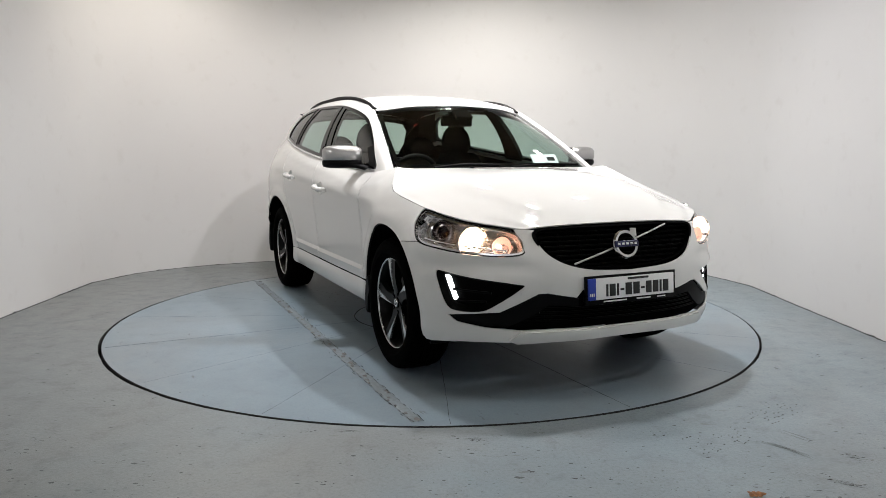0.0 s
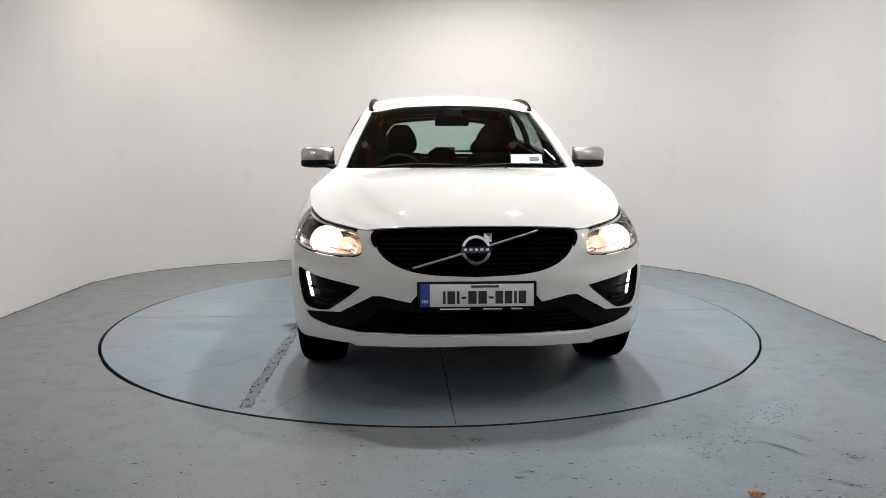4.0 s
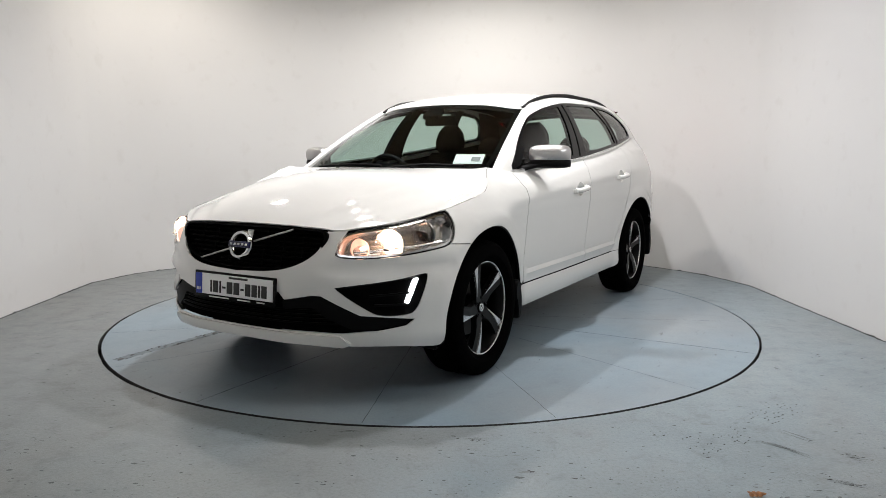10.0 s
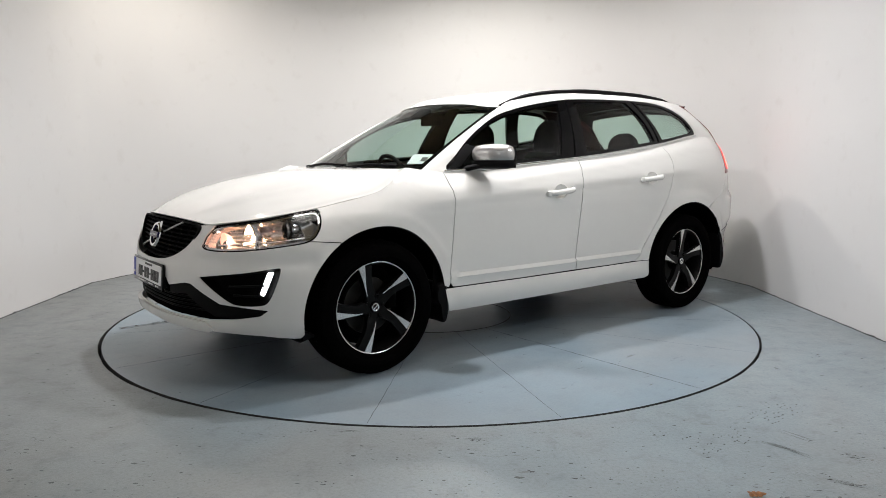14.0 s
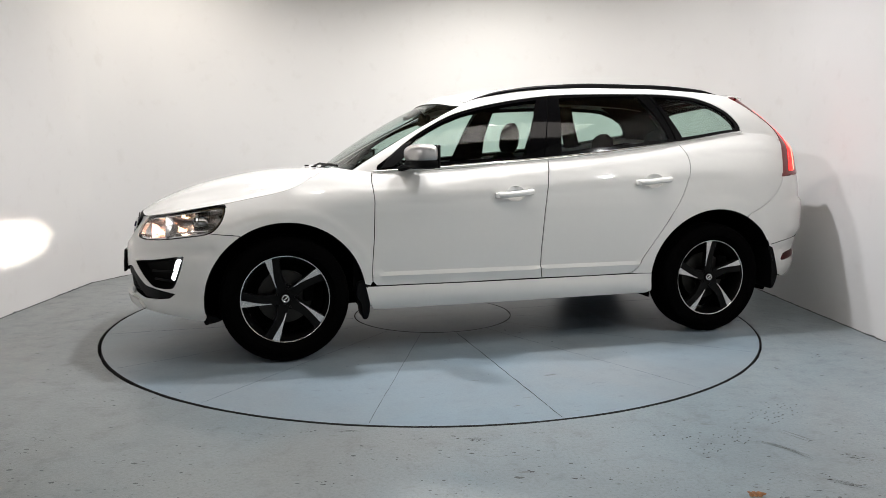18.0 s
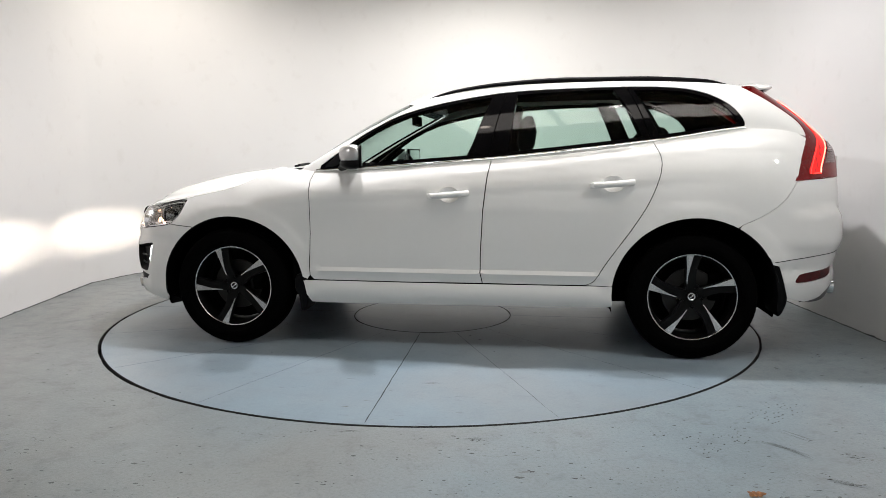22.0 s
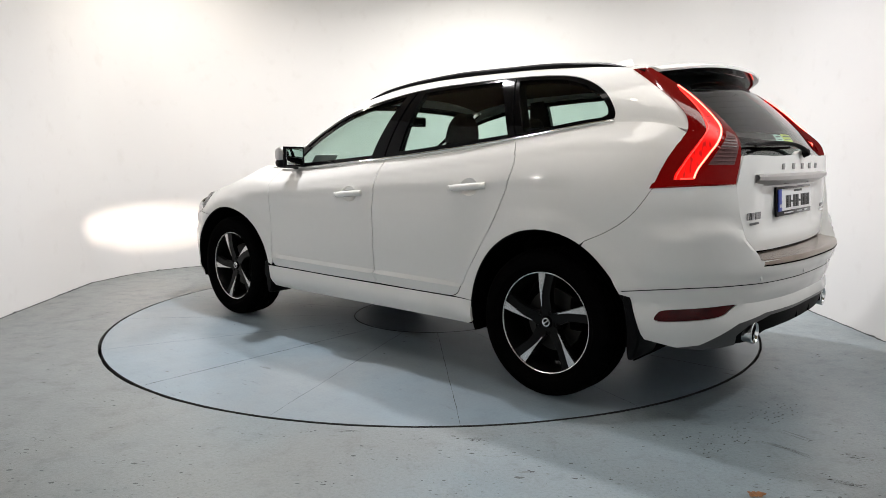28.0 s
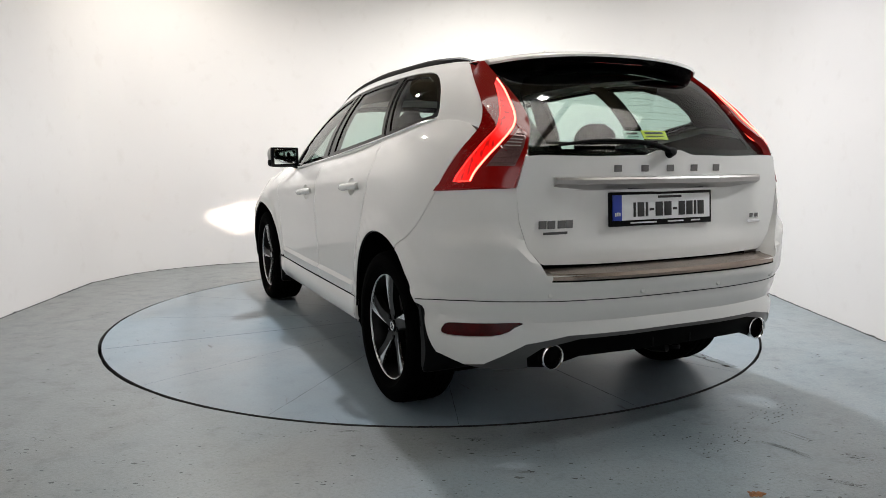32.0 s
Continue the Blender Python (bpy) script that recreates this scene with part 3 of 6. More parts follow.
def drag_marks(lines):
    """Faint grey drag marks: bundles of thin streaks."""
    rnd, bm = random.Random(21), bmesh.new()
    for pts, count, wide in lines:
        for k in range(count):
            off = rnd.gauss(0, wide)
            path = smooth_line([(x + rnd.gauss(0, 0.006) + off * 0.5, y + rnd.gauss(0, 0.006) + off) for x, y in pts], 5)
            a, b = rnd.uniform(0, 0.35), rnd.uniform(0.6, 1.0)
            path = path[int(a * len(path)):max(int(a * len(path)) + 3, int(b * len(path)))]
            w = rnd.uniform(0.0008, 0.0022)
            rim = [bm.verts.new((x, y - w * math.sin(math.pi * (q + 0.3) / len(path)), 0.0007 + 0.00002 * k)) for q, (x, y) in enumerate(path)]
            top = [bm.verts.new((x, y + w * math.sin(math.pi * (q + 0.3) / len(path)), 0.0007 + 0.00002 * k)) for q, (x, y) in enumerate(path)]
            for q in range(len(path) - 1):
                bm.faces.new((rim[q], rim[q + 1], top[q + 1], top[q]))
    return bm


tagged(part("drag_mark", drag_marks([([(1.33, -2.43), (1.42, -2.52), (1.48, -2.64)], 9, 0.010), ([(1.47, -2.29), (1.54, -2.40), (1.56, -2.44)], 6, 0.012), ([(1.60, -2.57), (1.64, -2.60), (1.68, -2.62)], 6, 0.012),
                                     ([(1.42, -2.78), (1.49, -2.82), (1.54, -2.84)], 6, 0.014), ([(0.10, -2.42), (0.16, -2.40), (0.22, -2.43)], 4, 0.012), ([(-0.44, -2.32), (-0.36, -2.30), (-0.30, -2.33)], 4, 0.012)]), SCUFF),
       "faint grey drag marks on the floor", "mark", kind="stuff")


def pits(count, seed):
    """Shallow pits and scabs in the paint, scattered thinly."""
    rnd, bm = random.Random(seed), bmesh.new()
    while count:
        x, y = rnd.uniform(-2.7, 2.6), -2.95 + 3.6 * rnd.random() ** 1.5
        if math.hypot(x, y) < 2.34 or noise.noise((x * 2.2, y * 2.2, 3.0)) < rnd.uniform(-0.5, 0.35):
            continue
        count -= 1
        r, k = 0.0012 + rnd.expovariate(600.0), 6
        a0, flat = rnd.uniform(0, 3), rnd.uniform(0.35, 0.9)
        bm.faces.new([bm.verts.new((x + r * 1.5 * math.cos(t) * rnd.uniform(0.6, 1.2), y + r * flat * math.sin(t) * rnd.uniform(0.6, 1.2), 0.0009)) for t in [a0 + 2 * math.pi * q / k for q in range(k)]])
    return bm


tagged(part("floor_pits", pits(1500, 17), SCUFF), "small pits and scabs in the floor paint", "mark", kind="stuff")
floor_specks("platform_chips", [(1.5 * math.cos(i * 2.4) * (0.5 + 0.1 * (i % 5)), 1.6 * math.sin(i * 2.4) * (0.6 + 0.1 * (i % 5)), 3, 0.10) for i in range(22)],
             "small dark chips in the paint", turntable, 0.0016, 8, 0.8)
floor_specks("platform_oil_marks", [(0.2, 0.75, 10, 0.12), (-0.5, 0.7, 8, 0.15), (0.9, 0.5, 6, 0.1), (-0.9, -0.6, 8, 0.15), (2.15, -0.04, 3, 0.02)],
             "dark oil marks", turntable, 0.0016, 9, 1.2)

# dry leaf near the camera
lx, ly = 1.107, -2.903
bm = bmesh.new()
rnd = random.Random(2)
for q in range(3):
    a = rnd.uniform(0, 6.28)
    ring = [(lx + q * 0.016 - 0.016 + 0.014 * math.cos(t) * (1 + 0.4 * math.cos(3 * t)), ly + 0.012 * math.sin(t) * (1 + 0.4 * math.cos(3 * t)), 0.003 + 0.004 * math.sin(t + a) + 0.004) for t in [2 * math.pi * i / 14 for i in range(14)]]
    c = bm.verts.new((lx + q * 0.016 - 0.016, ly, 0.010))
    vs = [bm.verts.new(p) for p in ring]
    for i in range(14):
        bm.faces.new((c, vs[i], vs[(i + 1) % 14]))
tagged(part("dry_leaf", bm, LEAF), "small curled brown dry leaf on the floor", "leaf")

# lamp fittings: floodlights hung from the ceiling (the rear pair is added fill), and two on brackets at the side walls
for place, aim, watts, size, colour, spread in LAMPS:
    r, on_wall = size * 0.5, place[2] < 3.0
    lamp = new("wall_lamp" if on_wall else "ceiling_lamp")
    lamp.location = place
    tagged(lamp, "round white floodlight on a wall bracket, switched on" if on_wall else "round white ceiling floodlight, rear pair added as fill, switched on", "lamp",
           group="wall lamps" if on_wall else "ceiling lamps")
    tilt = look((0, 0, 0), Vector(aim) - Vector(place))
    part("housing", lathe([(0.001, 0.13), (r * 0.7, 0.13), (r + 0.03, 0.08), (r + 0.03, 0.004), (r + 0.012, -0.006), (r + 0.006, 0.02)], 32, tilt), SATIN, lamp)
    if on_wall:
        reach = (2.845 if place[0] > 0 else -3.157) - place[0]
        part("bracket", tube([tilt @ Vector((0, 0, 0.12)), (reach * 0.5, 0.02, 0.06), (reach, 0.02, 0.06)], 0.012, 10), SATIN, lamp)
    else:
        part("stem", lathe([(0.012, 0.12), (0.012, ROOM_TOP + 0.001 - place[2])], 12), SATIN, lamp)


# ---- the car: x forwards, y to its left, z up, origin between the axles on the ground ----
car = new("car")
tagged(car, "white mid-size SUV with lights on, parked on the turntable", "car")
HALF_BASE = 1.387

# plan outline of the lower body, from the nose round the left side to the tail
PLAN = smooth_line([(2.315, 0.0), (2.30, 0.27), (2.255, 0.44), (2.185, 0.59), (2.08, 0.74), (1.94, 0.855), (1.75, 0.915), (1.39, 0.932), (0.90, 0.915),
                    (0.0, 0.925), (-0.80, 0.930), (-1.39, 0.945), (-1.75, 0.940), (-1.95, 0.895), (-2.12, 0.805), (-2.22, 0.69), (-2.29, 0.53),
                    (-2.335, 0.27), (-2.345, 0.0)], 14)
PLAN_S = np.concatenate([[0], np.cumsum(np.hypot(*np.diff(PLAN, axis=0).T))])
PLAN_T = np.gradient(PLAN, axis=0)
PLAN_T /= np.hypot(*PLAN_T.T)[:, None]
PLAN_T[0], PLAN_T[-1] = (0, 1), (0, -1)
S_END = float(PLAN_S[-1])

belt_z = curve_of([-2.40, -2.235, -2.08, -1.87, -1.675, -1.146, -0.226, 0.856, 1.086, 1.20, 1.36, 1.55, 1.72, 1.95, 2.10, 2.20, 2.32],
                  [1.175, 1.18, 1.277, 1.318, 1.323, 1.25, 1.148, 1.077, 1.106, 1.052, 0.982, 0.940, 0.908, 0.868, 0.836, 0.832, 0.845])
belt_in = curve_of([-2.40, -2.235, -2.08, -1.87, -1.675, -1.146, -0.226, 0.856, 1.086, 1.20, 1.36, 1.55, 1.72, 1.95, 2.10, 2.20, 2.32],
                   [0.09, 0.055, 0.115, 0.160, 0.176, 0.120, 0.089, 0.130, 0.178, 0.125, 0.070, 0.085, 0.105, 0.10, 0.085, 0.075, 0.115])
turn_z = curve_of([-2.4, -2.0, -1.6, 0.9, 1.3, 1.7, 2.1, 2.3], [0.80, 0.90, 0.92, 0.88, 0.80, 0.70, 0.60, 0.58])
foot_side = curve_of([0.22, 0.27, 0.33, 0.385, 0.405, 0.415, 0.435, 0.482, 0.494, 0.52, 0.70, 0.86], [0.085, 0.06, 0.034, 0.030, 0.036, 0.043, 0.040, 0.025, 0.040, 0.037, 0.020, 0.0])
foot_end = curve_of([0.22, 0.28, 0.33, 0.40, 0.50, 0.60], [0.07, 0.030, 0.012, 0.008, 0.0, 0.0])
foot_back = curve_of([0.22, 0.32, 0.38, 0.45, 0.49, 0.53, 0.57, 0.605, 0.625, 0.68], [0.10, 0.050, 0.024, 0.010, 0.010, 0.020, 0.006, 0.0, 0.007, 0.0])


foot_plain = curve_of([0.22, 0.27, 0.33, 0.42, 0.52, 0.70, 0.86], [0.085, 0.06, 0.036, 0.040, 0.036, 0.020, 0.0])


def plan_at(s):
    s = min(max(s, 0.0), S_END)
    x, y = np.interp(s, PLAN_S, PLAN[:, 0]), np.interp(s, PLAN_S, PLAN[:, 1])
    tx, ty = np.interp(s, PLAN_S, PLAN_T[:, 0]), np.interp(s, PLAN_S, PLAN_T[:, 1])
    L = math.hypot(tx, ty)
    return x, y, ty / L, -tx / L


def blend(a, b, x):
    t = min(max((x - a) / (b - a), 0.0), 1.0)
    return t * t * (3 - 2 * t)


ARCHES = ((1.376, 0.352, 0.450), (-1.391, 0.362, 0.459))


def lower(s, z):
    """The lower body's surface. s runs from the nose round the left flank to the tail; negative s is the right side."""
    side = 1 if s >= 0 else -1
    x, y, nx, ny = plan_at(abs(s))
    if abs(x) < 1.5:
        near = min(math.hypot(x - c[0], z - c[1]) - c[2] for c in ARCHES)
        k = blend(0.015, 0.14, near)
        foot = foot_side(z) * k + foot_plain(z) * (1 - k)
    elif x > 0:
        k = blend(1.5, 1.8, x)
        foot = foot_side(z) * (1 - k) + foot_end(z) * k
    else:
        k = blend(1.5, 1.8, -x)
        foot = foot_side(z) * (1 - k) + foot_back(z) * k
    tz, bz = turn_z(x), belt_z(x)
    t = max(0.0, (z - tz) / max(0.05, bz - tz))
    inset = foot + belt_in(x) * (t ** 2.1 if t < 1 else 1 + 2.1 * (t - 1))
    for cx, cz, r in ARCHES:
        d = math.hypot(x - cx, z - cz) - r
        inset -= (0.010 if cx > 0 else 0.015) * math.exp(-(max(d, 0) / 0.055) ** 2)
        # pressed edge that follows the wheel arch
        if z > cz:
            inset -= 0.0045 * math.exp(-((d - 0.062) / 0.016) ** 2) * blend(0.02, 0.25, z - cz)
    # hollow below the headlamps
    if x > 1.75:
        inset += 0.013 * math.exp(-((z - 0.652) / 0.032) ** 2) * blend(0.42, 0.60, abs(s)) * (1 - blend(1.05, 1.35, abs(s)))
    # ledge on the rear bumper corner, dropping to the loading edge
    if x < -1.85:
        zl = 0.752 + 0.120 * blend(0.58, 0.74, y) - 0.03 * blend(0.80, 0.93, y)
        inset -= 0.024 * (1 - blend(zl - 0.020, zl + 0.010, z)) * blend(-1.85, -2.02, x) * blend(0.60, 0.66, z)
    # shoulder crease that rises towards the tail lamp
    if -2.02 < x < 1.3:
        zs = bz - 0.062 - 0.045 * blend(0.2, 1.0, x) - 0.03 * blend(0.9, 1.9, -x)
        inset -= 0.0060 * math.exp(-((z - zs) / 0.014) ** 2) * blend(-2.02, -1.8, x) * (1 - blend(1.0, 1.3, x))
    # waist crease: the door falls away below a line that rises to the rear
    if -1.7 < x < 1.3:
        fall = 0.915 + (0.86 - x) * 0.060 - z
        if fall > -0.02:
            inset += 0.0095 * blend(-0.006, 0.026, fall) * (1 - blend(0.05, 0.34, fall)) * blend(-1.7, -1.2, x) * (1 - blend(0.95, 1.3, x))
    return (x - nx * inset, side * (y - ny * inset), z)


def S_of(x, y):
    """Where along the outline a point lies."""
    return float(PLAN_S[np.argmin((PLAN[:, 0] - x) ** 2 + (PLAN[:, 1] - y) ** 2)])


def sx(x):
    return float(np.interp(-x, -PLAN[:, 0], PLAN_S))


def arch_line(i, a0, a1, n=26, grow=0.0):
    cx, cz, r = ARCHES[i]
    r += grow
    return [(sx(cx + r * math.cos(radians(a0 + (a1 - a0) * q / n))), cz + r * math.sin(radians(a0 + (a1 - a0) * q / n))) for q in range(n + 1)]


def both_sides(name, me, mat, parent, label=""):
    a = part(name, me, mat, parent, label)
    b = part(name, mirrored(me), mat, parent, label)
    return a, b


def mirror_line(half):
    """Completes a half outline (from s = 0 round to s = 0) on the right side."""
    return list(half) + [(-s, z) for s, z in reversed(half) if abs(s) > 1e-6]


# ---- front bumper ----
GRILLE_EDGE = [tuple(p) for p in smooth_line([(0.492, 0.823), (0.480, 0.775), (0.435, 0.715), (0.345, 0.665), (0.21, 0.637), (0.0, 0.627)], 4)]
y_front = lambda y: float(np.interp(y, PLAN[:90, 1], PLAN_S[:90]))
HL_BOTTOM = [(S_of(2.175, 0.512), 0.720), (S_of(2.12, 0.58), 0.702), (S_of(2.02, 0.69), 0.706), (S_of(1.89, 0.80), 0.728), (S_of(1.785, 0.87), 0.750)]
HL_REAR = [(S_of(1.735, 0.88), 0.80), (S_of(1.700, 0.88), 0.850), (S_of(1.695, 0.88), 0.885)]
HL_TOP = [(S_of(1.74, 0.88), 0.902), (S_of(1.95, 0.80), 0.868), (S_of(2.06, 0.70), 0.848), (S_of(2.135, 0.575), 0.828)]
hl_all = [tuple(p) for p in smooth_line(HL_BOTTOM + HL_REAR + HL_TOP + [(S_of(2.165, 0.53), 0.79)], 4, True)]
nb_ = 4 * len(HL_BOTTOM) - 3
nr_ = nb_ + 4 * len(HL_REAR)
HL_BOTTOM, HL_REAR, HL_TOP = hl_all[:nb_], hl_all[nb_:nr_], hl_all[nr_:]
SEAM_FENDER = sx(1.624), 0.735
lip_z = lambda y: 0.304 - 0.018 * blend(0.45, 0.62, y) - 0.012 * blend(0.7, 0.9, y)
bottom = [(y_front(y), lip_z(y)) for y in (0.0, 0.2, 0.4, 0.5, 0.55, 0.60, 0.70, 0.80)] + [(sx(1.87), 0.258), (sx(1.835), 0.260)]
half = bottom + arch_line(0, -9, 56, 16) + [SEAM_FENDER] + HL_BOTTOM[::-1] + [(S_of(2.165, 0.525), 0.77), (S_of(2.14, 0.565), 0.826)]
half += [(y_front(y), z) for y, z in GRILLE_EDGE]
INTAKE = [(0.0, 0.545), (0.27, 0.54), (0.30, 0.505), (0.435, 0.530), (0.475, 0.528), (0.56, 0.480), (0.635, 0.437), (0.72, 0.428), (0.825, 0.412), (0.80, 0.385),
          (0.70, 0.365), (0.56, 0.352), (0.40, 0.358), (0.0, 0.360)]
intake = mirror_line([(y_front(y), z) for y, z in INTAKE])
FOG = [(S_of(2.20, 0.545), 0.556), (S_of(2.19, 0.57), 0.572), (S_of(2.06, 0.75), 0.600), (S_of(1.95, 0.845), 0.622), (S_of(1.928, 0.86), 0.612), (S_of(1.945, 0.85), 0.53),
       (S_of(1.985, 0.82), 0.455), (S_of(2.02, 0.79), 0.437), (S_of(2.10, 0.715), 0.438), (S_of(2.135, 0.66), 0.462)]
FOG = [tuple(p) for p in smooth_line(FOG, 3, True)]
fog_holes = [FOG, [(-s, z) for s, z in FOG[::-1]]]
part("front_bumper", skin(lower, mirror_line(half), [intake, *fog_holes], 0.025, 0.002, 0.008), PAINT, car, "white painted front bumper")
split = [(0.0, 0.352), (0.40, 0.350), (0.560, 0.342), (0.605, 0.300), (0.57, 0.284), (0.50, 0.290), (0.40, 0.297), (0.0, 0.306)]
raised = lambda s, z: tuple(np.array(lower(s, z)) + np.array((0.017, 0, 0)))
part("splitter", skin(raised, mirror_line([(y_front(y), z) for y, z in split]), (), 0.03, 0.0, 0.02), PAINT, car, "white splitter lip")

# black lower intake: surround, mesh and slats set back
sunk = lambda d: (lambda s, z: tuple(np.array(lower(s, z)) - np.array((d * math.cos(min(abs(s), 1.0)), (1 if s > 0 else -1) * d * math.sin(min(abs(s), 1.0)) * (abs(s) > 1e-6), 0))))
part("lower_intake", skin(sunk(0.03), mirror_line([(y_front(y), z) for y, z in INTAKE]), (), 0.05, -0.004, 0.0), MATTE, car, "black lower intake")
for z in (0.395, 0.415, 0.435, 0.455):
    w = 0.56 if z < 0.43 else 0.46
    part("intake_slat", tube([np.array(lower(y_front(abs(y)) * (1 if y >= 0 else -1), z)) - np.array((0.022, 0, 0)) for y in np.linspace(-w, w, 25)], 0.005, 6), GRILLEBLACK, car)
wing = [(0.285, 0.500), (0.435, 0.528), (0.475, 0.526), (0.56, 0.478), (0.635, 0.435), (0.72, 0.426), (0.82, 0.411), (0.80, 0.388), (0.70, 0.368), (0.60, 0.368), (0.50, 0.42), (0.43, 0.472), (0.285, 0.462)]
both_sides("intake_wing", skin(sunk(0.012), [(y_front(y), z) for y, z in wing], (), 0.03, 0.0, 0.02), BLACK, car, "black plastic intake wing")

# ---- fog pockets with daytime running lights ----
fog_c = np.mean(np.array(FOG), axis=0)
small = [tuple(fog_c + (np.array(p) - fog_c) * 0.80) for p in FOG]


def pocket(outline, shrink, d0, d1, chart=None):
    """Side walls of a recess from its outline to a smaller floor further in."""
    chart = chart or lower
    o = evened(np.array(outline), 0.02)
    c = o.mean(axis=0)
    inner = c + (o - c) * shrink
    e = 1e-3

    def sunk_at(u, v, d):
        p = np.array(chart(u, v))
        n = np.cross(np.array(chart(u + e, v)) - p, np.array(chart(u, v + e)) - p)
        n /= np.linalg.norm(n)
        if n @ (p - np.array((0, 0, 0.7))) < 0:
            n = -n
        return p - n * d
    verts = [sunk_at(*p, d0) for p in o] + [sunk_at(*p, d1) for p in inner]
    k = len(o)
    faces = [(i, (i + 1) % k, k + (i + 1) % k, k + i) for i in range(k)]
    faces.append(tuple(range(k, 2 * k)))
    return from_lists(verts, faces, angle=30), sunk_at


fog_me, fog_at = pocket(FOG, 0.80, 0.002, 0.045)
both_sides("fog_pocket", fog_me, GRILLEBLACK, car, "black air-vent pocket")
for z0, z1, w in ((0.525, 0.535, 0.09), (0.480, 0.478, 0.07)):
    path = [fog_at(s, z0 + (z1 - z0) * i / 8, 0.028) for i, s in enumerate(np.linspace(fog_c[0] - w * 1.2, fog_c[0] + w, 9))]
    both_sides("vent_blade", tube(path, 0.006, 6), BLACK, car)
drl = [(0.957, 0.600), (0.950, 0.607), (0.929, 0.605), (0.923, 0.597), (0.881, 0.494), (0.884, 0.486), (0.898, 0.481), (0.906, 0.488)]
drl_chart = lambda s, z: tuple(fog_at(s, z, 0.030))
both_sides("running_light", skin(drl_chart, drl, (), 0.02, 0.0, 0.003), DRL, car, "lit white running light")

tow = [(-0.500, 0.551), (-0.556, 0.549), (-0.566, 0.541), (-0.568, 0.520), (-0.561, 0.512), (-0.514, 0.516), (-0.505, 0.524), (-0.495, 0.543)]
part("tow_eye_cover", skin(lambda s, z: tuple(np.array(lower(s, z)) + np.array((0.0025, -0.001, 0))), tow, (), 0.02, 0.0, 0.006), PAINT, car, "small square tow-eye cover")

# ---- grille ----
grille_half = [(0.0, 0.838), (0.30, 0.836)] + [tuple(p) for p in smooth_line([(0.445, 0.830), (0.478, 0.815), (0.478, 0.775), (0.436, 0.715), (0.345, 0.666), (0.21, 0.638), (0.0, 0.628)], 4)]


def grille_face(y, z):
    """Slightly bowed, leaning plane of the grille."""
    return (2.268 - 0.16 * y * y - 0.40 * max(0, z - 0.64) ** 1.2, y, z)


deep = lambda d: (lambda y, z: tuple(np.array(grille_face(y, z)) - np.array((d, 0, 0))))
full = mirror_line(grille_half)
part("grille", skin(deep(0.045), full, (), 0.06, -0.004, 0.0), MATTE, car, "black grille")
outer, inner_ = np.array(full), np.array(full) * np.array((0.965, 1.0)) - np.array((0, 0.733))
inner_ = inner_ * np.array((1, 0.92)) + np.array((0, 0.733))
part("grille_surround", skin(deep(-0.004), full, [inner_], 0.03, 0.0, 0.05), GRILLEBLACK, car, "black grille frame")
for i, z in enumerate(np.linspace(0.652, 0.808, 8)):
    w = float(np.interp(z, [0.631, 0.641, 0.669, 0.718, 0.775, 0.815], [0.05, 0.2, 0.335, 0.42, 0.462, 0.468])) - 0.012
    part("grille_bar", tube([deep(0.016)(y, z) for y in np.linspace(-w, w, 19)], 0.0085, 6, True, 0.5), GRILLEBLACK, car)
for y in (-0.34, -0.23, -0.115, 0.115, 0.23, 0.34):
    top, low = 0.822, float(np.interp(abs(y), [0, 0.21, 0.343, 0.43], [0.635, 0.645, 0.673, 0.722]))
    part("grille_rib", tube([deep(0.026)(y, z) for z in np.linspace(low, top, 7)], 0.006, 6), GRILLEBLACK, car)
part("badge_bar", tube([deep(-0.004)(y, 0.742 + y * 0.285) for y in np.linspace(0.065, 0.29, 8)], 0.0052, 8), SATIN, car, "thin chrome diagonal bar")
part("badge_bar", tube([deep(-0.004)(y, 0.742 + y * 0.285) for y in np.linspace(-0.29, -0.065, 8)], 0.0052, 8), SATIN, car, "thin chrome diagonal bar")
badge = new("front_badge")
badge.parent = car
badge.matrix_basis = Matrix.Translation((2.262, 0, 0.742)) @ Matrix.Rotation(radians(90 - 16), 4, "Y") @ Matrix.Rotation(radians(90), 4, "Z")
part("ring", lathe([(0.050, 0.0), (0.054, 0.010), (0.066, 0.012), (0.072, 0.0)], 40), CHROME, badge)
part("arrow", from_lists([(0.036, 0.040, 0.004), (0.072, 0.036, 0.004), (0.074, 0.076, 0.004), (0.036, 0.078, 0.004), (0.058, 0.060, 0.011)], [(0, 1, 4), (1, 2, 4), (2, 3, 4), (3, 0, 4)], False), CHROME, badge)
part("bar", block(0, 0, 0.010, 0.140, 0.032, 0.012, 0.004), BADGEBLUE, badge, "dark blue badge bar")
for i in range(5):
    part("letter_bar", block(-0.05 + 0.025 * i, 0, 0.017, 0.014, 0.010, 0.002, 0.0005), PALEINK, badge)


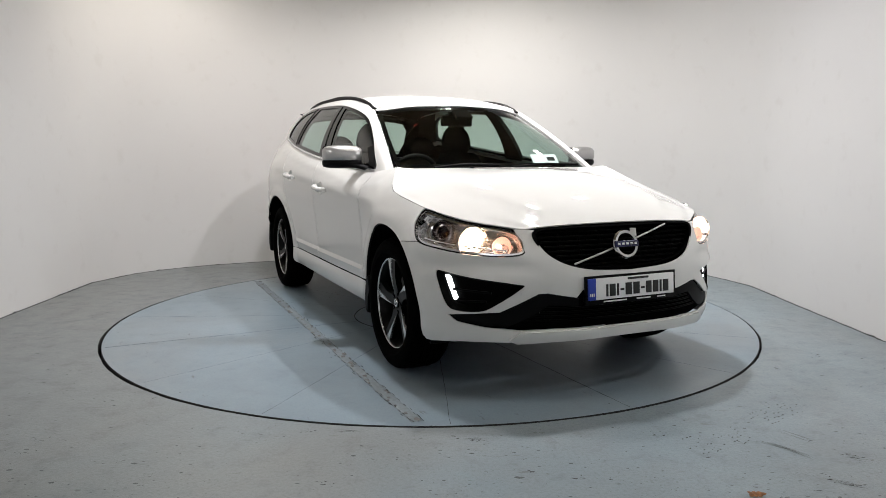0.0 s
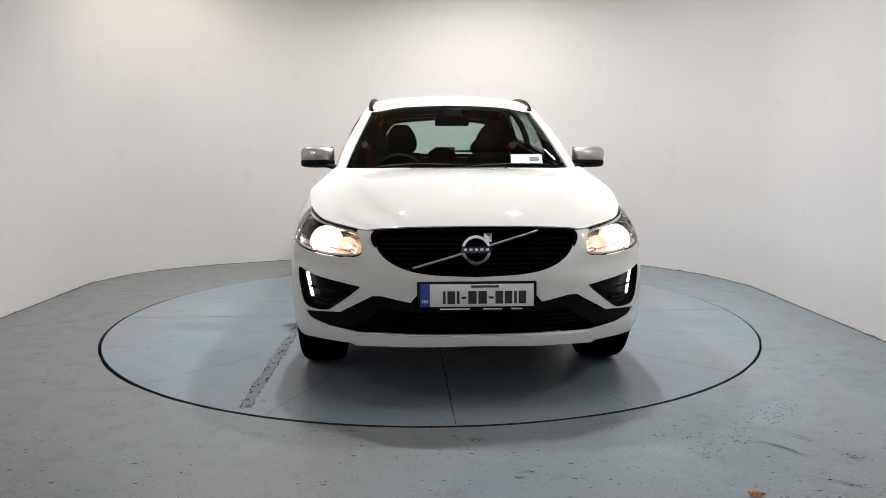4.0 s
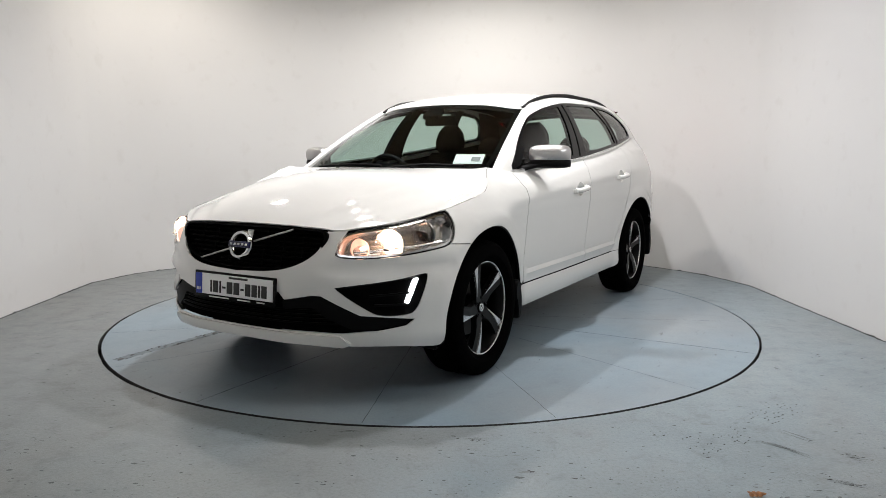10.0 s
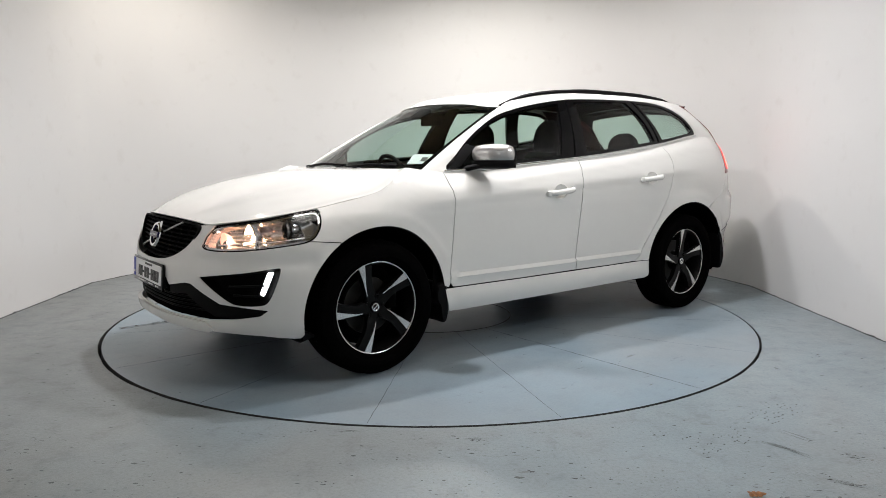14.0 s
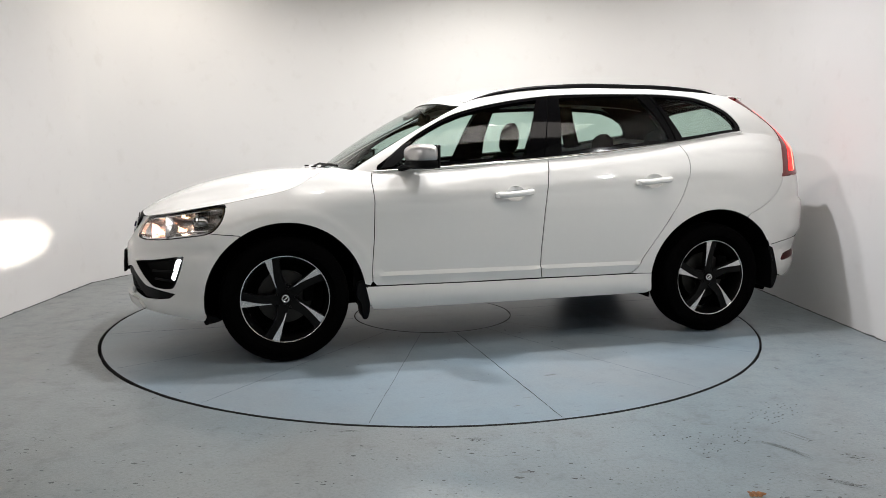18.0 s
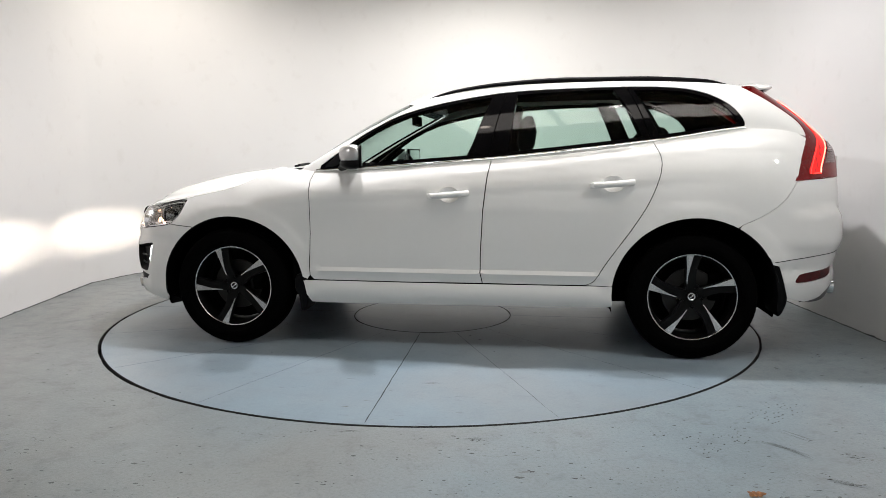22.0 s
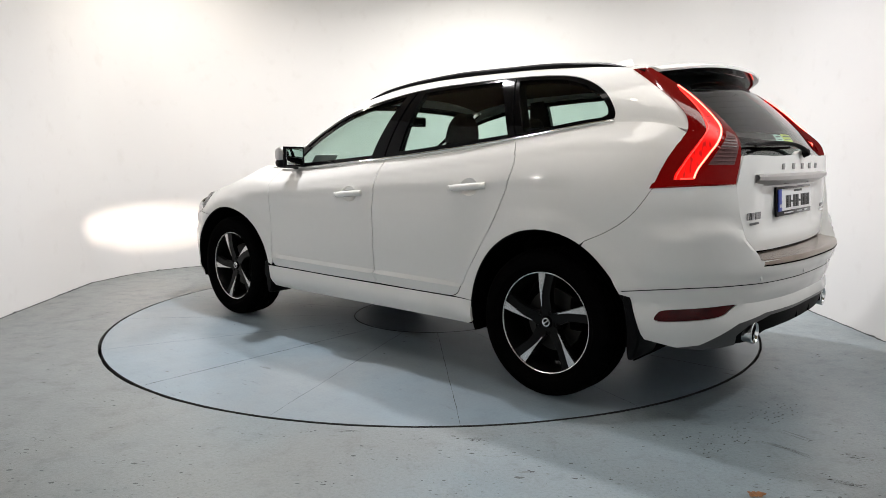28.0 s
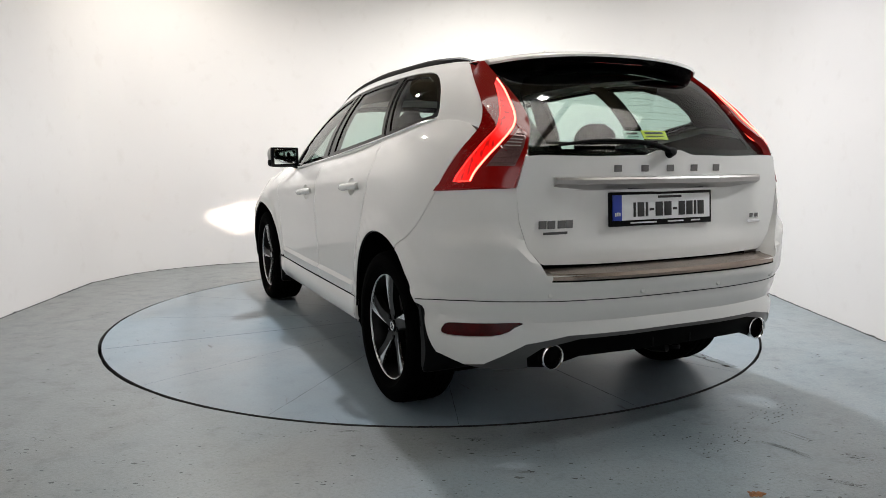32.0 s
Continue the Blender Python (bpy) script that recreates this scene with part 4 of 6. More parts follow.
# ---- number plates, writing as plain bars ----
def number_plate(at, turn, rear=False):
    plate = new("number_plate")
    plate.parent = car
    plate["label"] = "white number plate in a black dealer frame"
    plate.matrix_basis = Matrix.Translation(at) @ turn
    part("frame", block(0, 0, -0.004, 0.542, 0.138, 0.012, 0.004), GLOSSBLACK, plate)
    part("sheet", block(0, 0.006, 0.0035, 0.514, 0.102, 0.006, 0.002), PLATEWHITE, plate)
    part("country_band", block(-0.236, 0.006, 0.0050, 0.044, 0.102, 0.006, 0.001), PLATEBLUE, plate)
    for i in range(3):
        part("letter_bar", block(-0.246 + 0.010 * i, -0.020, 0.0085, 0.0055, 0.014, 0.002, 0), PALEINK, plate)
    x = -0.155
    for w in (0.012, 0.034, 0.012, 0.022, 0.038, 0.038, 0.022, 0.034, 0.034, 0.012, 0.034):
        dash = w == 0.022
        part("digit_bar", block(x + w / 2, -0.003 if not dash else -0.004, 0.0072, w, 0.058 if not dash else 0.010, 0.003, 0.001), INK, plate)
        x += w + 0.0085
    part("small_print", block(0.035, 0.046, 0.0072, 0.125, 0.010, 0.003, 0), INK, plate)
    for cx, w in ((-0.10, 0.135), (0.07, 0.085), (0.18, 0.05)):
        part("small_print", block(cx, -0.056, 0.0030, w, 0.006, 0.003, 0), PALEINK, plate)


FACING_FRONT = Matrix(((0, 0, 1, 0), (1, 0, 0, 0), (0, 1, 0, 0), (0, 0, 0, 1)))
FACING_REAR = Matrix(((0, 0, -1, 0), (-1, 0, 0, 0), (0, 1, 0, 0), (0, 0, 0, 1)))
number_plate((2.318, 0, 0.538), Matrix.Rotation(radians(-4), 4, "Y") @ FACING_FRONT)
part("plate_mount", block(2.300, 0, 0.54, 0.02, 0.52, 0.118, 0.004), BLACK, car)

# ---- front wings and bonnet ----
WING_TOP = [(sx(1.70), 0.889), (sx(1.715), 0.906), (sx(1.55), 0.939), (sx(1.45), 0.958), (sx(1.36), 0.981), (sx(1.27), 1.016), (sx(1.19), 1.058), (sx(1.125), 1.092), (sx(1.086), 1.106)]
DOOR_FRONT = [(sx(0.868), 1.078), (sx(0.880), 1.02), (sx(0.872), 0.90), (sx(0.875), 0.70), (sx(0.888), 0.50), (sx(0.885), 0.44), (sx(0.862), 0.414)]
wing_o = arch_line(0, 57, 168, 30)[0:1] + [SEAM_FENDER, (S_of(1.785, 0.87), 0.750)] + HL_REAR + WING_TOP + [(sx(0.98), 1.090)] + DOOR_FRONT[:-1] + [(sx(0.90), 0.416)] + arch_line(0, 57, 170, 30)[:0:-1]
both_sides("front_wing", skin(lower, wing_o, (), 0.025, 0.0022, 0.006), PAINT, car, "white front wing")

HOOD_MID = smooth_line([(2.205, 0, 0.846), (2.15, 0, 0.880), (2.06, 0, 0.922), (1.88, 0, 0.985), (1.62, 0, 1.045), (1.38, 0, 1.080), (1.10, 0, 1.098)], 8)
edge_pts = [lower(S_of(2.155, 0.545), 0.829), lower(S_of(2.06, 0.70), 0.850), lower(S_of(1.95, 0.80), 0.870)] + [lower(s, z) for s, z in WING_TOP[1:]]
HOOD_EDGE = smooth_line(edge_pts, 8)
HOOD_FRONT = smooth_line([(2.205, 0, 0.846), (2.198, 0.25, 0.843), (2.175, 0.43, 0.836), (2.158, 0.485, 0.828), edge_pts[0]], 8)
HOOD_BACK = smooth_line([(1.10, 0, 1.098), (1.09, 0.35, 1.098), (1.075, 0.62, 1.098), (edge_pts[-1][0] - 0.01, edge_pts[-1][1] - 0.01, edge_pts[-1][2] + 0.002)], 8)


def along(line, t):
    L = np.concatenate([[0], np.cumsum(np.linalg.norm(np.diff(line, axis=0), axis=1))])
    return np.array([np.interp(t * L[-1], L, line[:, i]) for i in range(3)])


def bonnet_at(u, v):
    """u: 0 at the middle to 1 at the left edge; v: 0 at the nose to 1 at the windscreen."""
    side, u = (1 if u >= 0 else -1), abs(u)
    f, b, c, e = along(HOOD_FRONT, u), along(HOOD_BACK, u), along(HOOD_MID, v), along(HOOD_EDGE, v)
    bow = u ** 2.4
    p = (1 - v) * f + v * b + (1 - bow) * c + bow * e
    lateral = (1 - u) * c + u * e
    q = (1 - v) * ((1 - bow) * HOOD_FRONT[0] + bow * HOOD_FRONT[-1]) + v * ((1 - bow) * HOOD_BACK[0] + bow * HOOD_BACK[-1])
    p = p - q
    p[0], p[1] = ((1 - v) * f + v * b + lateral - (1 - v) * ((1 - u) * HOOD_FRONT[0] + u * HOOD_FRONT[-1]) - v * ((1 - u) * HOOD_BACK[0] + u * HOOD_BACK[-1]))[:2]
    crease = 0.56 + 0.20 * v
    p[2] += 0.012 * math.sin(math.pi * min(1, v * 1.02)) * (1 - blend(crease - 0.04, crease + 0.05, u))
    p[2] -= 0.014 * math.sin(math.pi * v) ** 0.8 * blend(crease - 0.05, crease + 0.12, u) * (1 - blend(0.85, 1.0, u))
    return (p[0], side * p[1], p[2])


hood_o = [(-1, 0), (-0.5, 0), (0, 0), (0.5, 0), (1, 0), (1, 0.5), (1, 1), (0.5, 1), (0, 1), (-0.5, 1), (-1, 1), (-1, 0.5)]
part("bonnet", skin(bonnet_at, hood_o, (), 0.026, 0.0032, 0.007, (0.8, 1.1)), PAINT, car, "white bonnet with two soft creases")
for y in (-0.28, 0.28):
    part("washer_jet", block(1.16, y, 1.103, 0.03, 0.02, 0.012, 0.004), BLACK, car)

# ---- headlamps ----
HL_O = hl_all
hl_me, hl_at = pocket(HL_O, 0.90, 0.004, 0.066)
hl_in = lambda s, z, d: tuple(hl_at(s, z, d))


def headlamp(side):
    lamp = new("headlamp")
    lamp.parent = car
    lamp["label"] = "lit clear headlamp with warm halogen glow"
    fix = (lambda me: me) if side > 0 else mirrored
    part("housing", fix(hl_me), REFLECT, lamp)
    cover = part("cover", fix(skin(lower, HL_O, (), 0.03, 0.002, 0.006)), CLEAR, lamp, "clear lamp cover")
    cover.visible_shadow = False
    o = evened(np.array(HL_O), 0.015)
    rim0, rim1, rim2 = shrunk(o, 0.0), shrunk(o, 0.005), shrunk(o, 0.015)
    part("bezel", fix(skin(lambda s_, z_: hl_in(s_, z_, 0.004), rim0, [rim1], 0.02, 0.0, 0.006)), GLOSSBLACK, lamp, "black lamp rim")
    part("chrome_rim", fix(skin(lambda s_, z_: hl_in(s_, z_, 0.012), rim1, [rim2], 0.02, 0.0, 0.02)), CHROME, lamp, "bright inner rim")
    # main reflector with its halogen bulb, and the outer projector
    def aimed(s, z, d, rx=0.0):
        p = np.array(hl_in(s, z, d))
        return Matrix.Translation(p) @ Matrix.Rotation(radians(90), 4, "Y") @ Matrix.Rotation(rx, 4, "X")
    s_main, s_in, s_out = S_of(2.00, 0.715), S_of(2.10, 0.61), S_of(1.86, 0.83)
    bowl = lathe([(0.012, -0.030), (0.040, -0.020), (0.066, 0.0), (0.078, 0.026)], 36, aimed(s_main, 0.780, 0.050))
    part("reflector_shell", fix(lathe([(0.012, -0.036), (0.044, -0.025), (0.071, -0.002), (0.083, 0.026)], 36, aimed(s_main, 0.780, 0.050))), REFLECT, lamp)
    part("main_reflector", fix(bowl), LITBOWL, lamp, "glowing main reflector")
    part("lens_ring", fix(lathe([(0.074, 0.024), (0.079, 0.032), (0.082, 0.024), (0.075, 0.016)], 36, aimed(s_main, 0.780, 0.050))), CHROME, lamp)
    part("bulb", fix(lathe([(0.001, 0.016), (0.010, 0.012), (0.013, 0.0), (0.013, -0.03)], 16, aimed(s_main, 0.790, 0.050))), BULB, lamp, "lit halogen bulb")
    part("inner_reflector", fix(lathe([(0.008, -0.02), (0.03, -0.012), (0.044, 0.006), (0.050, 0.024)], 28, aimed(s_in, 0.762, 0.052))), LITWARM, lamp, "warm glowing inner reflector")
    part("inner_bulb", fix(lathe([(0.001, 0.012), (0.010, 0.008), (0.012, -0.02)], 14, aimed(s_in, 0.762, 0.052))), LITBOWL, lamp, "small lit side bulb")
    part("projector_surround", fix(lathe([(0.040, 0.004), (0.056, 0.010), (0.060, 0.002)], 28, aimed(s_out, 0.825, 0.050))), DARKCHROME, lamp)
    part("projector", fix(lathe([(0.034, 0.026), (0.040, 0.020), (0.042, -0.03), (0.03, -0.05)], 28, aimed(s_out, 0.825, 0.050))), DARKCHROME, lamp, "dark unlit projector")
    part("projector_lens", fix(lathe([(0.001, 0.036), (0.014, 0.033), (0.026, 0.025), (0.033, 0.014)], 24, aimed(s_out, 0.825, 0.050))), GLOSSBLACK, lamp)
    for i in range(5):
        zs = 0.735 + 0.022 * i
        ss = np.linspace(s_in - 0.02, s_in + 0.09, 6)
        part("reflector_facet", fix(tube([np.array(hl_in(q, zs + 0.1 * (q - s_in), 0.066)) for q in ss], 0.004, 6)), REFLECT, lamp)
    # beam: a filament in an oval tube, added to shape the patch it throws
    eye = np.array(hl_in(s_main, 0.758, 0.030)) * np.array((1, side, 1))
    aim_b = Matrix.Translation(eye) @ Matrix.Rotation(radians(-11), 4, "Z") @ Matrix.Rotation(radians(90 + 7.5), 4, "Y")
    n, sv_, sf_ = 28, [], []
    for h, rx, ry in ((-0.012, 0.006, 0.006), (0.0, 0.0065, 0.0065), (0.020, 0.0055, 0.012), (0.050, 0.0058, 0.0235)):
        sv_ += [(rx * math.cos(2 * math.pi * q / n), ry * math.sin(2 * math.pi * q / n), h) for q in range(n)]
    for r in range(3):
        sf_ += [(r * n + q, r * n + (q + 1) % n, (r + 1) * n + (q + 1) % n, (r + 1) * n + q) for q in range(n)]
    sf_.append(tuple(range(n)))
    shield = from_lists(sv_, sf_)
    shield.transform(aim_b)
    part("beam_mask", shield, MATTE, lamp, "dark tube added to shape the beam")
    # emissive sleeve added so the dark tube blends into the glow
    sleeve = shield.copy()
    sleeve.materials.clear()
    sleeve.transform(aim_b @ Matrix.Diagonal((1.12, 1.08, 0.985, 1)) @ aim_b.inverted())
    part("added_glow_sleeve", sleeve, LITBOWL, lamp, "glowing sleeve added over the dark beam tube")
    part("filament", lathe([(0.0002, 0.0), (0.0042, 0.0)], 16, aim_b), PROJECTOR, lamp, "white-hot filament")
    strip = [np.array(hl_in(s, z, 0.03)) for s, z in zip(np.linspace(S_of(2.13, 0.58), S_of(1.80, 0.86), 9), np.linspace(0.735, 0.775, 9))]
    part("light_pipe", fix(tube(strip, 0.006, 8)), CHROME, lamp)


headlamp(1)
headlamp(-1)

# ---- doors, sills, quarters ----
belt_edge = lambda xs: [(sx(x), belt_z(x)) for x in xs]
B_SEAM = [(sx(-0.226), 1.149), (sx(-0.205), 1.05), (sx(-0.182), 0.85), (sx(-0.168), 0.60), (sx(-0.166), 0.48), (sx(-0.180), 0.414)]
REAR_EDGE = [tuple(p) for p in smooth_line([(sx(-1.146), 1.25), (sx(-1.185), 1.17), (sx(-1.190), 1.10), (sx(-1.165), 1.00), (sx(-1.108), 0.87), (sx(-1.014), 0.72), (sx(-0.905), 0.56), (sx(-0.855), 0.475), (sx(-0.825), 0.435), (sx(-0.785), 0.416)], 3)]
front_door = DOOR_FRONT + [(sx(0.83), 0.412), (sx(0.3), 0.411)] + B_SEAM[::-1] + belt_edge(np.linspace(-0.1, 0.75, 6))
rear_door = B_SEAM + [(sx(-0.5), 0.413), (sx(-0.76), 0.415)] + REAR_EDGE[::-1] + belt_edge(np.linspace(-1.0, -0.35, 4))


def dish(name_s, name_z):
    """A scoop pressed into the door skin behind the handle: its surface and its oval rim."""
    def chart(s, z):
        p = np.array(lower(s, z))
        d = math.hypot((s - name_s) / 0.058, (z - name_z) / 0.043)
        p[1] -= 0.003 + 0.024 * max(0.0, 1 - d * d) ** 0.7
        return tuple(p)
    return chart, [(name_s + 0.058 * math.cos(a), name_z + 0.043 * math.sin(a)) for a in np.linspace(0, 2 * math.pi, 29)[:-1]]


def door(name, outline, hx, hz, side):
    hs = sx(hx)
    cup, rim = dish(hs, hz)
    me = skin(lower, outline, [rim], 0.023, 0.0031, 0.006)
    fix = (lambda m: m) if side > 0 else mirrored
    d = part(name, fix(me), PAINT, car, "white door with lower moulding")
    part("handle_cup", fix(skin(cup, rim, (), 0.009, -0.004, 0.0)), PAINT, d, "white scooped handle cup")
    base = np.array(lower(hs, hz))
    path = [(hx + 0.112 - 0.224 * t, base[1] + 0.006 + 0.030 * min(1, 4.5 * t, 4.5 * (1 - t)), hz - 0.009 + 0.019 * t) for t in np.linspace(0, 1, 15)]
    h = part("door_handle", fix(tube(path, 0.0185, 12, True, 0.95)), PAINT, d, "white pull handle")
    part("handle_keeper", fix(block(hx + 0.115, base[1] + 0.012, hz - 0.010, 0.03, 0.03, 0.032, 0.008)), PAINT, d)
    return d


for side in (1, -1):
    door("front_door", front_door, 0.017, 0.943, side)
    door("rear_door", rear_door, -0.925, 1.010, side)
sill = [(sx(0.926), 0.411), (sx(0.86), 0.409), (sx(0.3), 0.408), (sx(-0.78), 0.411), (sx(-0.84), 0.412), (sx(-0.934), 0.412)] + [(sx(-0.932), 0.36), (sx(-0.937), 0.30)] + [(sx(-0.90), 0.283), (sx(0.3), 0.272), (sx(0.80), 0.268), (sx(0.880), 0.272), (sx(0.905), 0.32)]
both_sides("sill", skin(lower, sill, (), 0.03, 0.0, 0.014), PAINT, car, "white side sill")
# tray added to block light leaking between sill and underbody
tv, tf = [], []
for x in np.linspace(-0.925, 0.885, 20):
    y = lower(sx(x), 0.285)[1]
    tv += [(x, y - 0.003, 0.285), (x, y - 0.020, 0.300), (x, 0.55, 0.300)]
for i in range(19):
    for q in range(2):
        tf.append((i * 3 + q, i * 3 + q + 1, i * 3 + q + 4, i * 3 + q + 3))
both_sides("leak_block_tray", from_lists(tv, tf, angle=40), BLACK, car, "black tray added inside the sill to block light leaks")
BUMP_SEAM = [tuple(p) for p in smooth_line([(4.560, 0.786), (4.652, 0.828), (4.730, 0.876), (4.790, 0.932), (4.832, 0.989), (4.858, 1.030)], 3)]
TAIL_F = [(4.885, 1.10), (4.915, 1.16), (4.957, 1.217), (5.012, 1.262)]
quarter = REAR_EDGE + [(sx(-0.835), 0.4145), (sx(-0.93), 0.4145)] + arch_line(1, 7, 118, 31) + BUMP_SEAM + TAIL_F + belt_edge([-2.0, -1.9, -1.8, -1.675, -1.5, -1.35, -1.2])

# ---- upper body: a loft from the waist line to the roof edge ----
WAIST = [(1.075, 0, 1.098), (1.045, 0.42, 1.094), (0.975, 0.690, 1.090)] + [lower(sx(x), belt_z(x)) for x in (0.856, -0.226, -1.146, -1.675, -2.08, -2.235)] + [(-2.262, 0, 1.172)]
EAVES = [(0.275, 0, 1.573), (0.262, 0.33, 1.553), (0.222, 0.555, 1.500), (0.165, 0.600, 1.524), (-0.33, 0.595, 1.598), (-1.00, 0.595, 1.613),
         (-1.47, 0.588, 1.598), (-1.690, 0.598, 1.572), (-1.758, 0.548, 1.568), (-1.80, 0, 1.615)]
BULGE = [0.030, 0.030, 0.012, 0.022, 0.036, 0.036, 0.030, 0.022, 0.028, 0.045]
flip = lambda p: (p[0], -p[1], p[2])
WAIST_L = np.array([flip(WAIST[2]), flip(WAIST[1]), *WAIST, flip(WAIST[8]), flip(WAIST[7])])
EAVES_L = np.array([flip(EAVES[2]), flip(EAVES[1]), *EAVES, flip(EAVES[8]), flip(EAVES[7])])


def knot(L, k):
    i = min(max(int(math.floor(k)), 0), 8)
    t = k - i
    a, b, c, d = L[i + 1:i + 5]
    return 0.5 * (2 * b + (c - a) * t + (2 * a - 5 * b + 4 * c - d) * t * t + (3 * b - a - 3 * c + d) * t ** 3)


def cabin(k, v):
    """k: 0 windscreen middle, 3 door front, 4 and 5 the pillars, 6 window end, 7 to 8 tail lamp, 9 rear middle. v: 0 waist, 1 roof edge."""
    side = 1
    if k < 0:
        side, k = -1, -k
    if k > 9:
        side, k = -1, 18 - k
    a, b = knot(WAIST_L, k), knot(EAVES_L, k)
    p = a + (b - a) * v
    t = knot(WAIST_L, min(k + 0.01, 9)) - knot(WAIST_L, max(k - 0.01, 0))
    n = np.cross(t, b - a)
    n /= np.linalg.norm(n) + 1e-9
    if n @ (p - np.array((-0.4, 0, 1.2))) < 0:
        n = -n
    p = p + n * (np.interp(k, range(10), BULGE) * 4 * v * (1 - v) if v > 0 else 0)
    return (p[0], side * p[1], p[2])


CS = (0.62, 0.45)
# window opening in k, v
DLO_FRONT = [(3.0, 0.03), (2.93, 0.22), (2.86, 0.40), (2.84, 0.56), (2.90, 0.70), (3.02, 0.78)]
DLO_TOP = [(3.22, 0.83), (3.5, 0.865), (4.0, 0.885), (4.5, 0.885), (5.0, 0.88), (5.35, 0.86)]
DLO_BACK = [(5.66, 0.80), (5.88, 0.65), (6.01, 0.44), (6.045, 0.21), (6.02, 0.075), (5.93, 0.035)]
dlo = DLO_FRONT + DLO_TOP + DLO_BACK + [(k, 0.03) for k in (5.4, 5.0, 4.5, 4.0, 3.5)]
dlo_s = [tuple(p) for p in smooth_line(dlo, 3, True)]
# white pillars and roof sides round the windows
frame_o = [(2.12, -0.02), (2.10, 0.3), (2.10, 0.7), (2.12, 1.0), (2.5, 1.0), (3.0, 1.0), (4.0, 1.0), (5.0, 1.0), (6.0, 1.0), (6.6, 1.0), (7.0, 0.99), (7.0, 0.62), (7.06, 0.45), (7.15, 0.27), (7.10, 0.13), (7.0, -0.02), (6.0, -0.02), (5.0, -0.02), (4.0, -0.02), (3.0, -0.02)]
side_me = skin(cabin, frame_o, [dlo_s], 0.026, 0.0015, 0.018, CS)
quarter_me = skin(lower, quarter, (), 0.025, 0.0016, 0.006)
both_sides("body_side", side_me, PAINT, car, "white roof side and pillars")
both_sides("rear_quarter", quarter_me, PAINT, car, "white rear quarter panel")

# black window surround, door posts, and the panes
def cab_sunk(d):
    e = 1e-3

    def chart(k, v):
        p = np.array(cabin(k, v))
        n = np.cross(np.array(cabin(k + e, v)) - p, np.array(cabin(k, v + e)) - p)
        n /= np.linalg.norm(n) + 1e-12
        if n @ (p - np.array((-0.4, 0, 1.2))) < 0:
            n = -n
        return tuple(p - n * d)
    return chart


g1 = [(3.08, 0.075), (3.02, 0.22), (2.96, 0.40), (2.95, 0.54), (3.01, 0.66), (3.13, 0.74), (3.3, 0.785), (3.55, 0.82), (3.86, 0.835), (3.86, 0.075)]
g2 = [(4.09, 0.075), (4.09, 0.835), (4.5, 0.84), (4.86, 0.84), (4.915, 0.45), (4.935, 0.075)]
g3 = [(5.07, 0.075), (5.05, 0.45), (5.04, 0.82), (5.32, 0.80), (5.58, 0.75), (5.79, 0.61), (5.93, 0.43), (5.975, 0.20), (5.95, 0.11), (5.87, 0.075)]
both_sides("window_surround", skin(cab_sunk(0.004), dlo_s, [g1, g2, g3], 0.03, 0.0, 0.03, CS), GLOSSBLACK, car, "gloss black window surround")
for g, lab in ((g1, "front door window"), (g2, "rear door window"), (g3, "rear quarter window")):
    for ob in both_sides("side_window", skin(cab_sunk(0.010), g, (), 0.04, -0.004, 0.0, CS), GLASS, car, "tinted " + lab):
        ob.visible_shadow = False
for k0, k1 in ((3.90, 4.05), (4.95, 5.04)):
    mid = (k0 + k1) / 2
    both_sides("post_joint", tube([cab_sunk(0.001)(mid + 0.0 * v, v) for v in np.linspace(0.05, 0.86, 10)], 0.0025, 6), MATTE, car)
both_sides("waist_moulding", tube([np.array(cabin(k, 0.012)) + np.array((0, 0.003, 0)) for k in np.linspace(2.98, 6.0, 50)], 0.0075, 8, True, 0.8), CHROME, car, "thin bright waist moulding")

# ---- windscreen ----
ws_top = lambda k: 0.868 + 0.095 * (abs(k) / 1.95) ** 2.5
ws = [(k, 0.005) for k in np.linspace(-1.93, 1.93, 15)] + [(2.02, 0.15), (2.05, 0.5), (2.03, 0.85), (1.97, 0.965)] + [(k, ws_top(k) + 0.022) for k in np.linspace(1.85, -1.85, 15)] + [(-1.97, 0.965), (-2.03, 0.85), (-2.05, 0.5), (-2.02, 0.15)]
ws_in = [(k, 0.06) for k in np.linspace(-1.86, 1.86, 15)] + [(1.89, 0.2), (1.90, 0.5), (1.88, 0.8), (1.84, 0.895)] + [(k, ws_top(k) - 0.05) for k in np.linspace(1.8, -1.8, 13)] + [(-1.84, 0.895), (-1.88, 0.8), (-1.90, 0.5), (-1.89, 0.2)]
header = [(k, ws_top(k) + 0.002) for k in np.linspace(-1.85, 1.85, 31)] + [(1.98, 0.96), (2.06, 0.97), (2.10, 1.0)] + [(k, 1.0) for k in np.linspace(1.9, -1.9, 15)] + [(-2.10, 1.0), (-2.06, 0.97), (-1.98, 0.96)]
part("roof_front", skin(cabin, header, (), 0.03, 0.0, 0.004, (0.40, 0.9)), PAINT, car, "white roof front edge")
part("roof_seam", tube([np.array(cabin(k, 0.995)) - np.array((0, 0, 0.003)) for k in np.linspace(-2.1, 2.1, 49)], 0.0055, 8), PAINT, car)
glass_ob = part("windscreen", skin(cab_sunk(0.006), ws, (), 0.05, 0.0, 0.0, (0.40, 0.9)), WSGLASS, car, "tinted windscreen")
glass_ob.visible_shadow = False
part("windscreen_band", skin(cab_sunk(0.009), ws, [ws_in], 0.04, 0.0, 0.004, (0.40, 0.9)), GLOSSBLACK, car, "black painted glass border")

